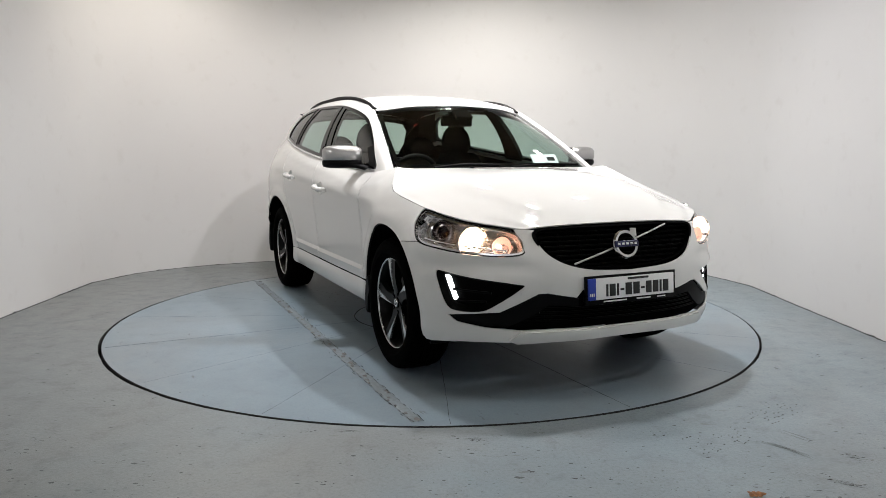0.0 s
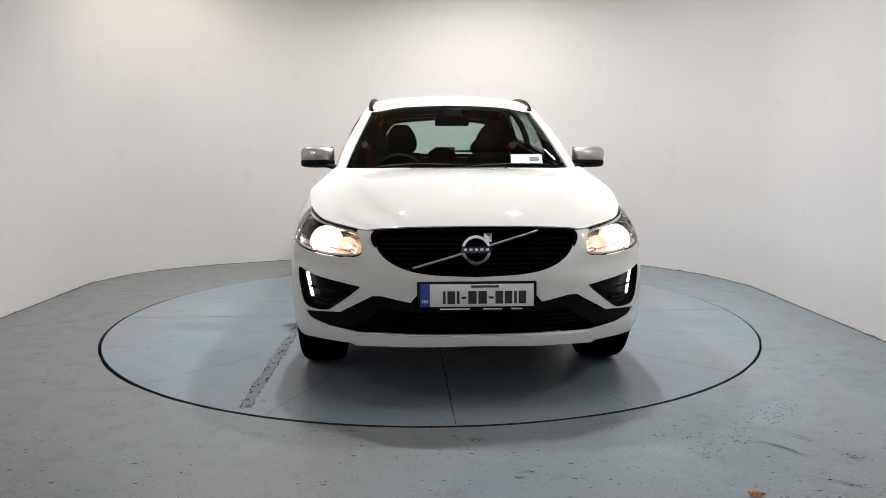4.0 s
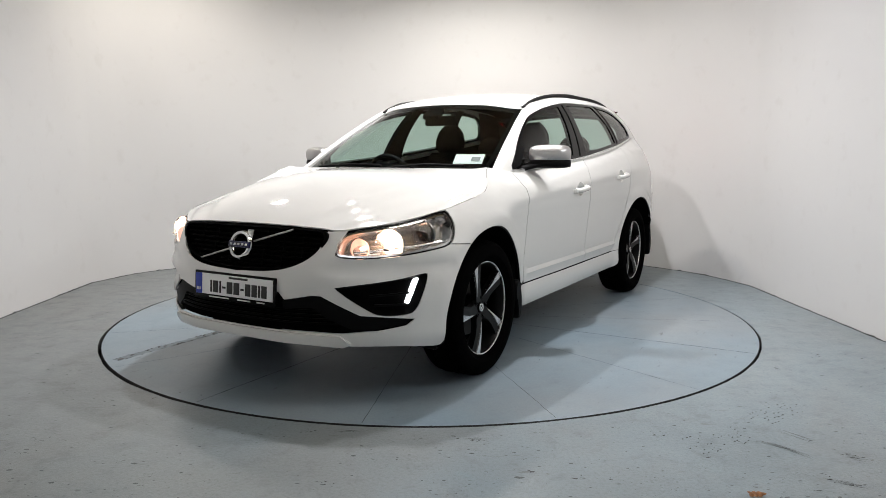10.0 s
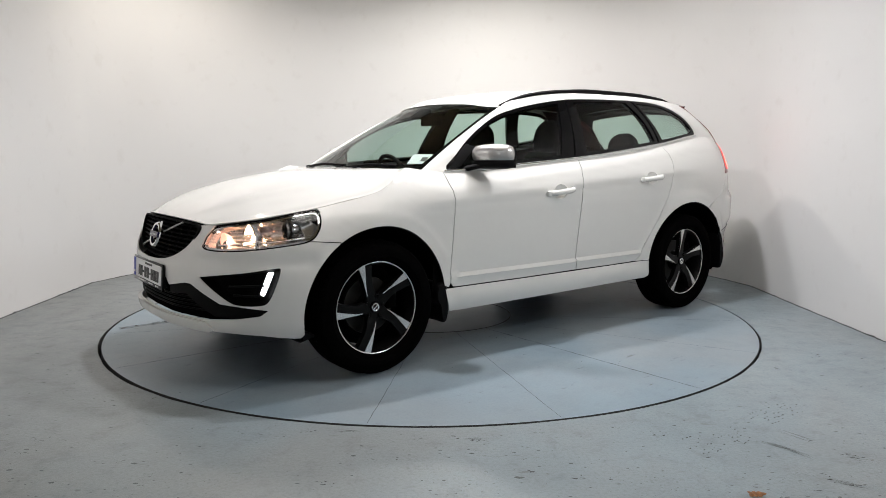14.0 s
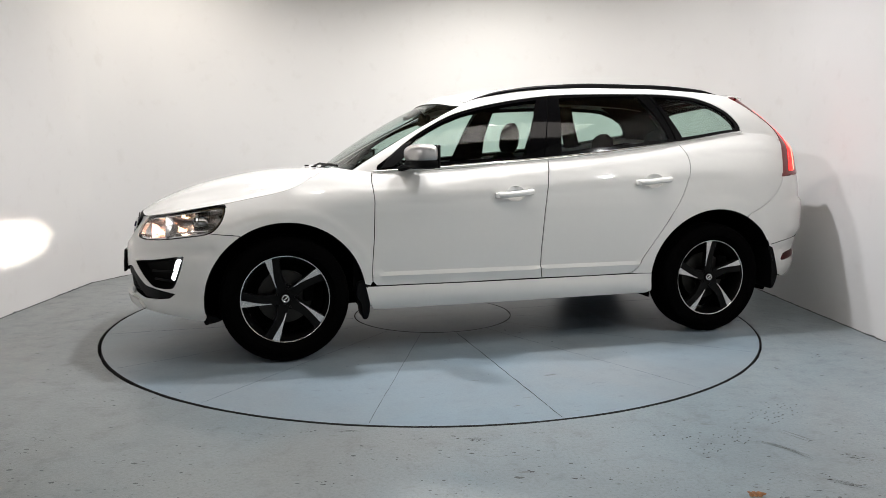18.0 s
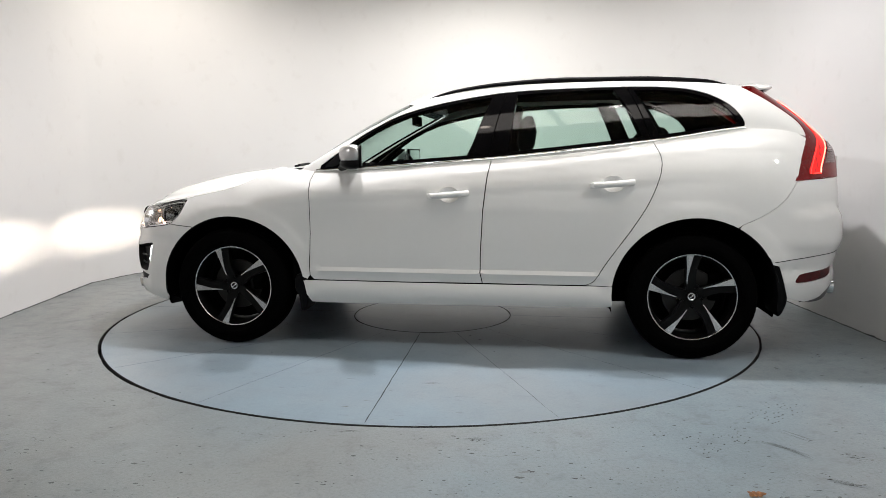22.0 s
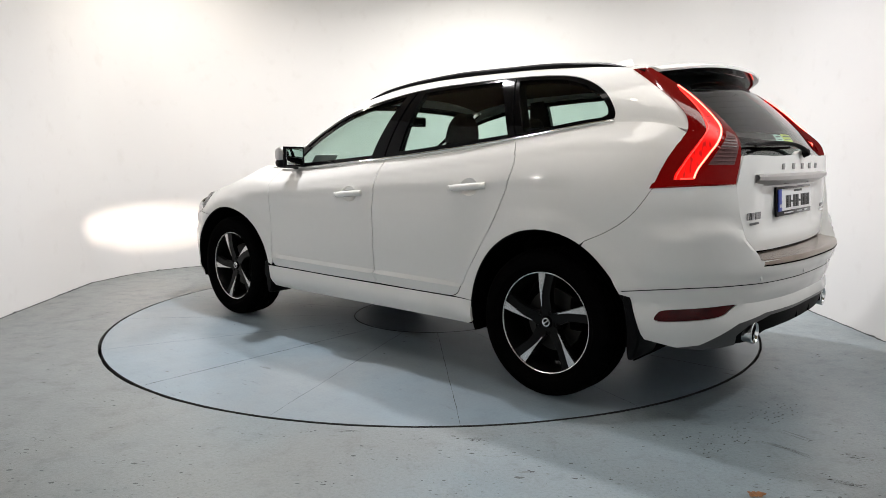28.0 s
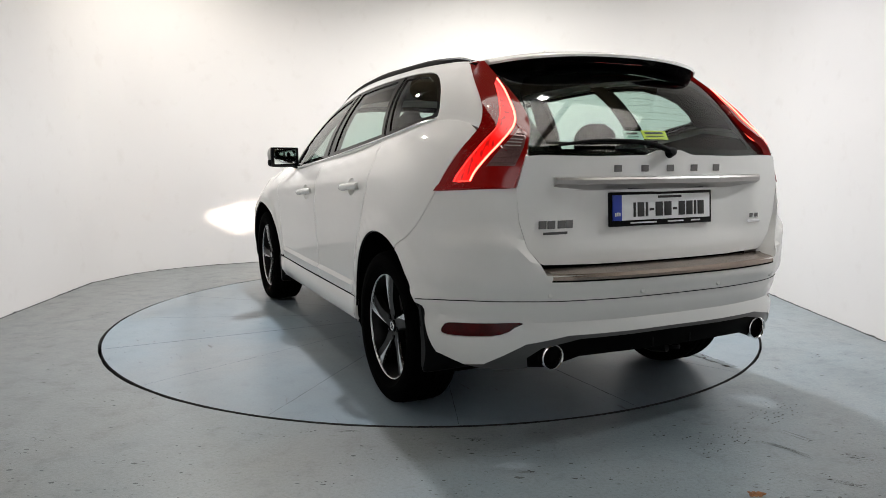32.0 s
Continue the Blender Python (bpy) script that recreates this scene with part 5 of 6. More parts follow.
# ---- roof ----
roof_y = curve_of([-1.82, -1.69, -1.47, -1.0, -0.33, 0.165, 0.23, 0.30], [0.60, 0.598, 0.588, 0.595, 0.595, 0.600, 0.556, 0.54])
roof_edge = curve_of([-1.82, -1.69, -1.47, -1.0, -0.33, 0.165, 0.23, 0.30], [1.555, 1.572, 1.598, 1.613, 1.598, 1.524, 1.500, 1.480])
roof_mid = curve_of([-1.95, -1.80, -1.5, -1.1, -0.7, -0.3, 0.0, 0.275, 0.35], [1.60, 1.615, 1.638, 1.655, 1.657, 1.645, 1.618, 1.573, 1.55])


def roof_at(x, y):
    w = min(1.3, abs(y) / roof_y(x))
    return (x, y, roof_edge(x) + (roof_mid(x) - roof_edge(x)) * (1 - w ** 2.3))


half_roof = [(0.275, 0.0), (0.272, 0.2), (0.262, 0.33), (0.245, 0.46), (0.222, 0.553)] + [(x, roof_y(x)) for x in (0.165, 0.0, -0.33, -0.7, -1.0, -1.3, -1.47, -1.69)] + [(-1.745, 0.55), (-1.76, 0.4), (-1.77, 0.0)]
roof_o = half_roof + [(x, -y) for x, y in reversed(half_roof[1:-1])]
part("roof", skin(roof_at, roof_o, (), 0.035, 0.0012, 0.015), PAINT, car, "white roof")
part("headliner", skin(lambda x, y: tuple(np.array(roof_at(x, y)) - np.array((0, 0, 0.03))), [(0.20, -0.53), (-1.78, -0.57), (-1.78, 0.57), (0.20, 0.53)], (), 0.08, 0.0, 0.0), MATTE, car, "dark headliner")
rail_z = curve_of([-1.60, -1.476, -1.074, -0.684, -0.304, -0.008, 0.150, 0.235], [1.594, 1.622, 1.643, 1.643, 1.622, 1.583, 1.540, 1.503])
rail_xs = np.linspace(0.235, -1.60, 44)
rail_y = curve_of([-1.6, -1.2, 0.0, 0.24], [0.556, 0.572, 0.580, 0.572])


def rail_mesh():
    verts, faces, n = [], [], len(rail_xs)
    for x in rail_xs:
        y, top = rail_y(x), rail_z(x)
        low = min(roof_at(x, y)[2] - 0.004, top - 0.012)
        ring = [(-0.016, low), (-0.018, low + 0.6 * (top - low)), (-0.011, top - 0.003), (0.0, top), (0.011, top - 0.003), (0.018, low + 0.6 * (top - low)), (0.016, low)]
        verts += [(x, y + dy, z) for dy, z in ring]
    for i in range(n - 1):
        for q in range(6):
            a = i * 7 + q
            faces.append((a, a + 1, a + 8, a + 7))
    faces += [tuple(range(7)), tuple(range(n * 7 - 1, n * 7 - 8, -1))]
    return from_lists(verts, faces, angle=45)


both_sides("roof_rail", rail_mesh(), BLACK, car, "black roof rail")
fin = from_lists([(-1.18, -0.02, 1.650), (-1.18, 0.02, 1.650), (-1.36, 0.028, 1.640), (-1.36, -0.028, 1.640), (-1.29, -0.006, 1.700), (-1.29, 0.006, 1.700), (-1.345, 0.006, 1.704), (-1.345, -0.006, 1.704)],
                 [(0, 1, 5, 4), (1, 2, 6, 5), (2, 3, 7, 6), (3, 0, 4, 7), (4, 5, 6, 7)], True, 60)
part("aerial_fin", fin, PAINT, car, "white shark-fin aerial")

# ---- spoiler ----
def spoiler_meshes():
    top, low = [], []
    ys = np.linspace(-0.575, 0.575, 31)
    rows_t, rows_l = [], []
    for y in ys:
        w = abs(y) / 0.575
        xf, xt = -1.735 + 0.02 * w * w, -1.955 + 0.10 * w ** 2.2 + 0.07 * w ** 10
        zf = roof_mid(-1.735) - 0.052 * w ** 2.2 + 0.004
        zt = 1.603 - 0.040 * w ** 2.4
        rows_t.append([(xf, y, zf), (xf * 0.66 + xt * 0.34, y, zf * 0.66 + zt * 0.34 + 0.010), (xf * 0.33 + xt * 0.67, y, zf * 0.33 + zt * 0.67 + 0.011), (xt + 0.01, y, zt + 0.006), (xt, y, zt), (xt + 0.004, y, zt - 0.010)])
        rows_l.append([(xt + 0.004, y, zt - 0.010), (xt + 0.03, y, zt - 0.030), (xt + 0.09, y, zt - 0.050), (xf - 0.045, y, zf - 0.075), (xf, y, zf - 0.05)])
    out = []
    for rows in (rows_t, rows_l):
        k = len(rows[0])
        verts = [p for r in rows for p in r]
        faces = [(i * k + q, i * k + q + 1, (i + 1) * k + q + 1, (i + 1) * k + q) for i in range(len(rows) - 1) for q in range(k - 1)]
        faces += [tuple(range(k - 1, -1, -1)), tuple(range((len(rows) - 1) * k, len(rows) * k))]
        out.append(from_lists(verts, faces, angle=40))
    return out


sp_top, sp_low = spoiler_meshes()
spoiler = part("roof_spoiler", sp_top, PAINT, car, "white roof spoiler")
part("spoiler_underside", sp_low, GLOSSBLACK, spoiler, "black spoiler underside")
part("brake_light", block(-1.915, 0, 1.575, 0.012, 0.26, 0.012, 0.003), DARKRED, spoiler, "dark red high brake light")

# ---- tailgate ----
def tailgate_at(y, z):
    x = -2.262 + 0.125 * y * y + 0.05 * max(0, 0.80 - z)
    dx = 0.024 * (1 - blend(0.36, 0.56, abs(y) + 0.35 * (0.86 - z) * (z < 0.86))) * blend(0.795, 0.85, z) * (1 - blend(1.035, 1.06, z))
    return (x + dx, y, z)


tg_half = [(0.0, 0.742), (0.35, 0.742), (0.575, 0.748), (0.612, 0.765), (0.655, 0.82), (0.682, 0.90), (0.692, 1.00), (0.694, 1.05), (0.690, 1.054), (0.676, 1.10), (0.655, 1.168), (0.60, 1.172), (0.35, 1.168), (0.12, 1.172), (0.06, 1.19), (0.0, 1.195)]
part("tailgate", skin(tailgate_at, [(y, z) for y, z in tg_half] + [(-y, z) for y, z in reversed(tg_half) if y > 0], (), 0.025, 0.002, 0.02), PAINT, car, "white tailgate")
strip_xs = np.linspace(-0.54, 0.54, 23)
sv, sf = [], []
for y in strip_xs:
    x = tailgate_at(y, 1.075)[0]
    e = 0.55 + 0.45 * (1 - (abs(y) / 0.54) ** 6)
    sv += [(x + 0.004, y, 1.087), (x - 0.026 * e, y, 1.084), (x - 0.032 * e, y, 1.076), (x - 0.030 * e, y, 1.066 - 0.008 * e), (x + 0.03, y, 1.030)]
for i in range(22):
    for q in range(4):
        sf.append((i * 5 + q, i * 5 + q + 1, i * 5 + q + 6, i * 5 + q + 5))
part("tailgate_strip", from_lists(sv, sf, angle=30), STRIP, car, "satin silver tailgate strip")
part("lamp_strip", block(-2.232, 0, 1.043, 0.03, 0.40, 0.014, 0.004), BLACK, car)
number_plate((-2.241, 0.015, 0.955), Matrix.Rotation(radians(4), 4, "Y") @ FACING_REAR)


def chrome_letters(places, height, width, x_of, parent):
    """Writing on the tailgate as plain raised shapes."""
    for y, z, w in places:
        part("letter_shape", block(x_of(y, z) - 0.0015, y, z, 0.004, w * width, height, 0.001), DARKCHROME, parent)


chrome_letters([(0.26 - 0.13 * i, 1.118, 1.0) for i in range(5)], 0.027, 0.036, lambda y, z: tailgate_at(y, z)[0], car)
chrome_letters([(0.585, 0.905, 1), (0.548, 0.905, 1), (0.503, 0.905, 1), (0.466, 0.905, 1)], 0.031, 0.034, lambda y, z: tailgate_at(y, z)[0], car)
part("dealer_mark", block(tailgate_at(0.53, 0.872)[0] - 0.002, 0.53, 0.872, 0.003, 0.11, 0.010, 0), GREYTRIM, car)
chrome_letters([(-0.515, 0.905, 1), (-0.548, 0.905, 1)], 0.018, 0.018, lambda y, z: tailgate_at(y, z)[0], car)
part("engine_mark", block(tailgate_at(-0.53, 0.880)[0] - 0.003, -0.53, 0.880, 0.004, 0.075, 0.012, 0.001), CHROME, car)

# rear window and wiper
rg = [(k, 0.0) for k in np.linspace(8.02, 9.98, 13)] + [(9.91, 0.20), (9.92, 0.36), (9.97, 0.52), (10.07, 0.74), (10.05, 0.93)] + [(k, 0.95) for k in np.linspace(9.9, 8.1, 11)] + [(7.95, 0.93), (7.93, 0.74), (8.03, 0.52), (8.08, 0.36), (8.09, 0.20)]
rg_in = [(k, 0.06) for k in np.linspace(8.22, 9.78, 13)] + [(9.86, 0.3), (9.86, 0.6), (9.75, 0.78)] + [(k, 0.80) for k in np.linspace(9.6, 8.4, 9)] + [(8.25, 0.78), (8.14, 0.6), (8.14, 0.3)]
RS = (0.62, 0.55)
rear_glass = part("rear_window", skin(cab_sunk(0.008), rg, (), 0.04, 0.0, 0.0, RS), GLASS, car, "tinted rear window")
rear_glass.visible_shadow = False
part("rear_window_band", skin(cab_sunk(0.012), rg, [rg_in], 0.04, 0.0, 0.004, RS), GLOSSBLACK, car, "black rear glass border")
for i in range(9):
    v = 0.16 + 0.065 * i
    part("heater_wire", tube([cab_sunk(0.014)(k, v) for k in np.linspace(8.25, 9.75, 13)], 0.0004, 4), BLACK, car)
pivot = (-2.268, 0.015, 1.178)
part("wiper_boss", lathe([(0.001, 0.03), (0.016, 0.028), (0.022, 0.0)], 18, Matrix.Translation(pivot) @ Matrix.Rotation(radians(-75), 4, "Y")), BLACK, car)
wp = smooth_line([(-2.285, 0.015, 1.182), (-2.274, 0.075, 1.206), (-2.250, 0.16, 1.222), (-2.222, 0.34, 1.226), (-2.208, 0.51, 1.208)], 5)
part("rear_wiper", tube(wp, [0.013 - 0.007 * i / (len(wp) - 1) for i in range(len(wp))], 8), BLACK, car, "black rear wiper")
wb = smooth_line([np.array(cabin(9 - dk, 0.09)) + np.array((-0.008, 0, 0)) for dk in (0.08, 0.3, 0.55, 0.82)], 5)
part("wiper_blade", tube(wb, 0.006, 6), BLACK, car)
for k0, k1, mat, lab in ((8.865, 9.06, STICKYELLOW, "yellow dealer sticker"), (8.735, 8.862, STICKTEAL, "pale teal sticker")):
    sticker = part("sticker", skin(cab_sunk(0.013), [(k0, 0.128), (k1, 0.122), (k1, 0.190), (k0, 0.197)], (), 0.03, 0.0, 0.0, RS), mat, car, lab)
    for v0, v1 in ((0.165, 0.180), (0.143, 0.148)):
        part("print_bar", skin(cab_sunk(0.0115), [(k0 + 0.02, v0), (k1 - 0.03, v0), (k1 - 0.03, v1), (k0 + 0.02, v1)], (), 0.03, 0.0, 0.0, RS), INK, sticker)

# ---- tail lamps ----
def in_lower(d):
    def chart(s, z):
        x, y, nx, ny = plan_at(abs(s))
        p = lower(abs(s), z)
        return (p[0] - nx * d, p[1] - ny * d, z)
    return chart


LAMP_IN = smooth_line([(-1.667, 0.607, 1.569), (-1.790, 0.655, 1.492), (-1.922, 0.694, 1.398), (-1.980, 0.715, 1.337), (-1.998, 0.743, 1.275), (-1.975, 0.788, 1.217), (-1.947, 0.836, 1.140), (-1.906, 0.897, 1.029)], 6)
LAMP_OUT = smooth_line([(-1.744, 0.579, 1.572), (-1.888, 0.583, 1.481), (-2.000, 0.570, 1.397), (-2.080, 0.570, 1.325), (-2.150, 0.600, 1.262), (-2.184, 0.630, 1.215), (-2.197, 0.655, 1.150), (-2.197, 0.698, 1.048)], 6)


def lamp_at(u, v):
    """The tail lamp's face: u from its front edge to its rear edge, v from the roof down to the bumper."""
    f = min(max(v, 0.0), 1.0) * (len(LAMP_IN) - 1)
    i = min(int(f), len(LAMP_IN) - 2)
    a = LAMP_IN[i] + (LAMP_IN[i + 1] - LAMP_IN[i]) * (f - i)
    b = LAMP_OUT[i] + (LAMP_OUT[i + 1] - LAMP_OUT[i]) * (f - i)
    p = a + (b - a) * u
    out = np.array((-0.62, 0.75, 0.22))
    w = np.linalg.norm(b - a)
    return p + out * (0.004 + 0.17 * w * u * (1 - u) * 4 * 0.5)


def lamp_proud(d):
    return lambda u, v: tuple(np.array(lamp_at(u, v)) + np.array((-0.62, 0.75, 0.22)) * d)


LS = (0.22, 0.62)
S8 = sx(-2.235)
lens_o = [(0.0, v) for v in np.linspace(0.0, 1.0, 22)] + [(u, 1.0) for u in (0.35, 0.7)] + [(1.0, v) for v in np.linspace(1.0, 0.0, 22)] + [(0.5, 0.0)]
row = lambda i: i / 7.0
guide_1 = [(0.90, 1.0), (0.86, 1.5), (0.78, 2.1), (0.74, 3.0), (0.70, 3.8), (0.62, 4.9), (0.52, 5.8), (0.46, 6.4), (0.46, 6.75)]
guide_2 = [(0.70, 1.3), (0.58, 1.8), (0.47, 2.5), (0.42, 3.3), (0.40, 3.9), (0.33, 5.0), (0.27, 5.9), (0.24, 6.5), (0.25, 6.75)]
clear_o = [(0.80, 3.9), (0.95, 4.2), (0.96, 5.2), (0.92, 6.25), (0.57, 6.25), (0.62, 5.7), (0.71, 4.9)]
tl_up = [(7.0, -0.01), (7.10, 0.13), (7.15, 0.27), (7.06, 0.45), (7.0, 0.62), (7.0, 0.985), (7.50, 0.985), (7.93, 0.74), (8.03, 0.52), (8.08, 0.36), (8.09, 0.20), (8.02, -0.01)]
tl_low = [(5.012, 1.262), (4.957, 1.217), (4.915, 1.16), (4.885, 1.10), (4.859, 1.032), (sx(-2.08), 1.042), (S_of(-2.215, 0.70), 1.050), (S8 - 0.005, 1.10), (S8, 1.178), (sx(-2.16), 1.23)]
for side in (1, -1):
    fix = (lambda m: m) if side > 0 else mirrored
    tail = new("tail_lamp")
    tail.parent = car
    tail["label"] = "tall red tail lamp, lit"
    part("upper_backing", fix(skin(cab_sunk(0.014), tl_up, (), 0.03, -0.003, 0.0, (0.30, 0.55))), DARKRED, tail)
    part("lower_backing", fix(skin(in_lower(0.014), tl_low, (), 0.03, -0.003, 0.0)), DARKRED, tail)
    part("lens", fix(skin(lamp_at, lens_o, (), 0.014, 0.0, 0.025, LS)), REDLENS, tail, "red tail lamp lens")
    line_1 = smooth_line([np.array(lamp_proud(0.002)(u, row(i))) for u, i in guide_1], 6)
    line_2 = smooth_line([np.array(lamp_proud(0.002)(u, row(i))) for u, i in guide_2], 6)
    part("light_guide", fix(tube(line_1, 0.0042, 8)), LEDRED, tail, "glowing red light guide")
    part("inner_light_guide", fix(tube(line_2, 0.0022, 8)), LEDDIM, tail, "glowing red light guide")
    foot = [np.array(lamp_proud(0.002)(u, row(6.75))) for u in (0.30, 0.36, 0.41, 0.46)]
    part("light_guide_foot", fix(tube(foot, 0.0036, 8)), LEDDIM, tail, "glowing red light guide")
    glow = [(u - 0.03, row(i)) for u, i in guide_2] + [(u - 0.02, row(i)) for u, i in guide_1[::-1]]
    part("lit_lens", fix(skin(lamp_proud(0.0015), glow, (), 0.012, 0.0, 0.003, LS)), LEDGLOW, tail, "glowing red lens")
    part("clear_lens", fix(skin(lamp_proud(0.0018), [(u, row(i)) for u, i in clear_o], (), 0.012, 0.0, 0.003, LS)), SMOKELENS, tail, "smoked ribbed reversing lens")
    for i in np.linspace(4.35, 6.1, 9):
        u0 = float(np.interp(i, [4.2, 4.9, 5.7, 6.25], [0.79, 0.71, 0.62, 0.57])) + 0.01
        part("lens_rib", fix(tube([np.array(lamp_proud(0.003)(u, row(i))) for u in np.linspace(u0, 0.92, 6)], 0.0024, 6)), CLEARLENS if 4.7 < i < 5.4 else SMOKELENS, tail)

# ---- rear bumper ----
y_rear = lambda y: float(np.interp(-y, -PLAN[-90:, 1], PLAN_S[-90:]))
diff_top = [(0.855, 0.335), (0.80, 0.352), (0.735, 0.398), (0.66, 0.447), (0.50, 0.478), (0.0, 0.482)]
rb_half = [(S_END, 0.482)] + [(y_rear(y), z) for y, z in diff_top[-2::-1]] + [(sx(-1.97), 0.352), (sx(-1.91), 0.366), (sx(-1.895), 0.395), (sx(-1.872), 0.47), (sx(-1.848), 0.552)] + arch_line(1, 154, 119, 12) + BUMP_SEAM + [(sx(-2.08), 1.040), (S_of(-2.215, 0.70), 1.048), (S_of(-2.222, 0.685), 0.92), (S_of(-2.235, 0.66), 0.82), (S_of(-2.255, 0.62), 0.765), (S_of(-2.27, 0.60), 0.722), (y_rear(0.4), 0.720), (S_END, 0.720)]


def rear_chart(s, z):
    """The tail surface as one sheet about the middle: s from the left flank over S_END to the right flank."""
    if s > S_END:
        p = lower(2 * S_END - s, z)
        return (p[0], -p[1], p[2])
    return lower(s, z)


rb = [p for p in rb_half] + [(2 * S_END - s, z) for s, z in reversed(rb_half) if s < S_END - 1e-6]
REFL = [tuple(p) for p in smooth_line([(S_of(-1.955, 0.893), 0.462), (S_of(-1.957, 0.892), 0.490), (S_of(-1.985, 0.88), 0.505), (S_of(-2.10, 0.82), 0.517), (S_of(-2.225, 0.685), 0.530), (S_of(-2.215, 0.70), 0.512), (S_of(-2.18, 0.74), 0.482), (S_of(-2.10, 0.82), 0.466), (S_of(-1.985, 0.88), 0.455)], 3, True)]
refl_holes = [REFL, [(2 * S_END - s, z) for s, z in reversed(REFL)]]
part("rear_bumper", skin(rear_chart, rb, refl_holes, 0.03, 0.0012), PAINT, car, "white rear bumper")
both_sides("rear_reflector", skin(lambda s, z: tuple(np.array(lower(s, z)) + np.array((0.004, -0.003, 0))), REFL, (), 0.02, 0.001, 0.01), REFLECTOR, car, "dark red bumper reflector")
seam_z = curve_of([4.7, 4.745, 4.903, 5.088, 5.30, 6.2], [0.572, 0.578, 0.596, 0.612, 0.618, 0.618])
crease = [np.array(rear_chart(s, seam_z(min(s, 2 * S_END - s)))) + np.array((0.001, 0, 0)) for s in np.linspace(4.745, 2 * S_END - 4.745, 80)]
part("bumper_joint", tube(crease, 0.0022, 6), MATTE, car)
for y in (-0.58, -0.2, 0.2, 0.58):
    p = np.array(lower(y_rear(abs(y)), 0.645))
    p[1] *= 1 if y > 0 else -1
    part("parking_sensor", lathe([(0.001, 0.0022), (0.0095, 0.0020), (0.0105, -0.003), (0.0125, -0.003), (0.0130, 0.0)], 20, Matrix.Translation(p) @ Matrix.Rotation(radians(-90), 4, "Y")), PAINT, car)
# step between the bumper corners and the tailgate
seam = [(-2.215, 0.70, 1.048), (-2.222, 0.685, 0.92), (-2.235, 0.66, 0.82), (-2.255, 0.62, 0.765), (-2.27, 0.60, 0.722), (-2.28, 0.55, 0.720)]
cv, cf = [], []
for x_, y_, z_ in seam:
    a_, b_ = np.array(lower(S_of(x_, y_), z_)), np.array(tailgate_at(y_ - 0.02, z_ + 0.004)) + np.array((0.012, 0, 0))
    cv += [a_, a_ * 0.6 + b_ * 0.4 + np.array((0.004, 0, 0)), b_]
for i in range(len(seam) - 1):
    for q in range(2):
        cf.append((i * 3 + q, i * 3 + q + 1, i * 3 + q + 4, i * 3 + q + 3))
both_sides("bumper_corner", from_lists(cv, cf, angle=40), PAINT, car)
# loading edge plate
sv, sf = [], []
for y in np.linspace(-0.585, 0.585, 25):
    xo, xi = lower(y_rear(abs(y)), 0.715)[0] - 0.002, tailgate_at(y, 0.745)[0] + 0.01
    xl = lower(y_rear(abs(y)), 0.698)[0] - 0.003
    sv += [(xl, y, 0.698), (min(xl, xo) - 0.002, y, 0.712), (xo + 0.004, y, 0.725), (xi, y, 0.737)]
for i in range(24):
    for q in range(3):
        sf.append((i * 4 + q, i * 4 + q + 1, i * 4 + q + 5, i * 4 + q + 4))
step_plate = part("loading_plate", from_lists(sv, sf, angle=35), STEEL, car, "brushed steel loading edge plate")
rim_line = [(lower(y_rear(abs(y)), 0.698)[0] - 0.002, y, 0.698) for y in np.linspace(-0.585, 0.585, 25)]
part("edge_seal", tube([(tailgate_at(-0.585, 0.745)[0], -0.592, 0.735)] + rim_line + [(tailgate_at(0.585, 0.745)[0], 0.592, 0.735)], 0.0035, 6), MATTE, step_plate, "black rubber edge")
# diffuser and exhausts
df_half = [(S_END, 0.482)] + [(y_rear(y), z) for y, z in diff_top[-2::-1]] + [(y_rear(0.76), 0.332), (y_rear(0.66), 0.345), (y_rear(0.56), 0.345), (y_rear(0.44), 0.385), (y_rear(0.3), 0.39), (S_END, 0.39)]
dfo = df_half + [(2 * S_END - s, z) for s, z in reversed(df_half) if s < S_END - 1e-6]
part("diffuser", skin(lambda s, z: tuple(np.array(rear_chart(s, z)) + np.array((0.022, 0, 0))), dfo, (), 0.03, 0.0, 0.05), GRILLEBLACK, car, "black rear diffuser")
edge_o = [(y, z) for y, z in diff_top] + [(0.0, 0.467), (0.45, 0.462), (0.60, 0.432), (0.655, 0.39), (0.65, 0.345), (0.72, 0.333), (0.80, 0.330)]
dl_half = [(y_rear(y), z) for y, z in edge_o]
both_sides("diffuser_edge", skin(lambda s, z: tuple(np.array(lower(s, z)) + np.array((0.006, 0, 0))), dl_half, (), 0.02, 0.0, 0.03), GREYTRIM, car, "grey diffuser edge")
for side in (1, -1):
    m = Matrix.Translation((-2.234, side * 0.553, 0.393)) @ Matrix.Rotation(radians(-90), 4, "Y")
    ex = part("exhaust_tip", lathe([(0.044, -0.16), (0.046, 0.0), (0.050, 0.028), (0.046, 0.031), (0.041, 0.024), (0.040, 0.010)], 32, m), CHROME, car, "chrome exhaust tip")
    part("pipe", lathe([(0.040, 0.011), (0.038, -0.14), (0.001, -0.14)], 24, m), MATTE, ex, "sooty black pipe")
for y in (-0.40, -0.30, -0.20, -0.10, 0.10, 0.20, 0.30, 0.40):
    part("diffuser_fin", block(-2.288 + 0.30 * y * y, y, 0.422, 0.05, 0.010, 0.055, 0.004), BLACK, car)
part("tow_eye", lathe([(0.018, -0.008), (0.026, -0.008), (0.026, 0.008), (0.018, 0.008)], 20, Matrix.Translation((-2.20, -0.12, 0.345)), True), BLACK, car)
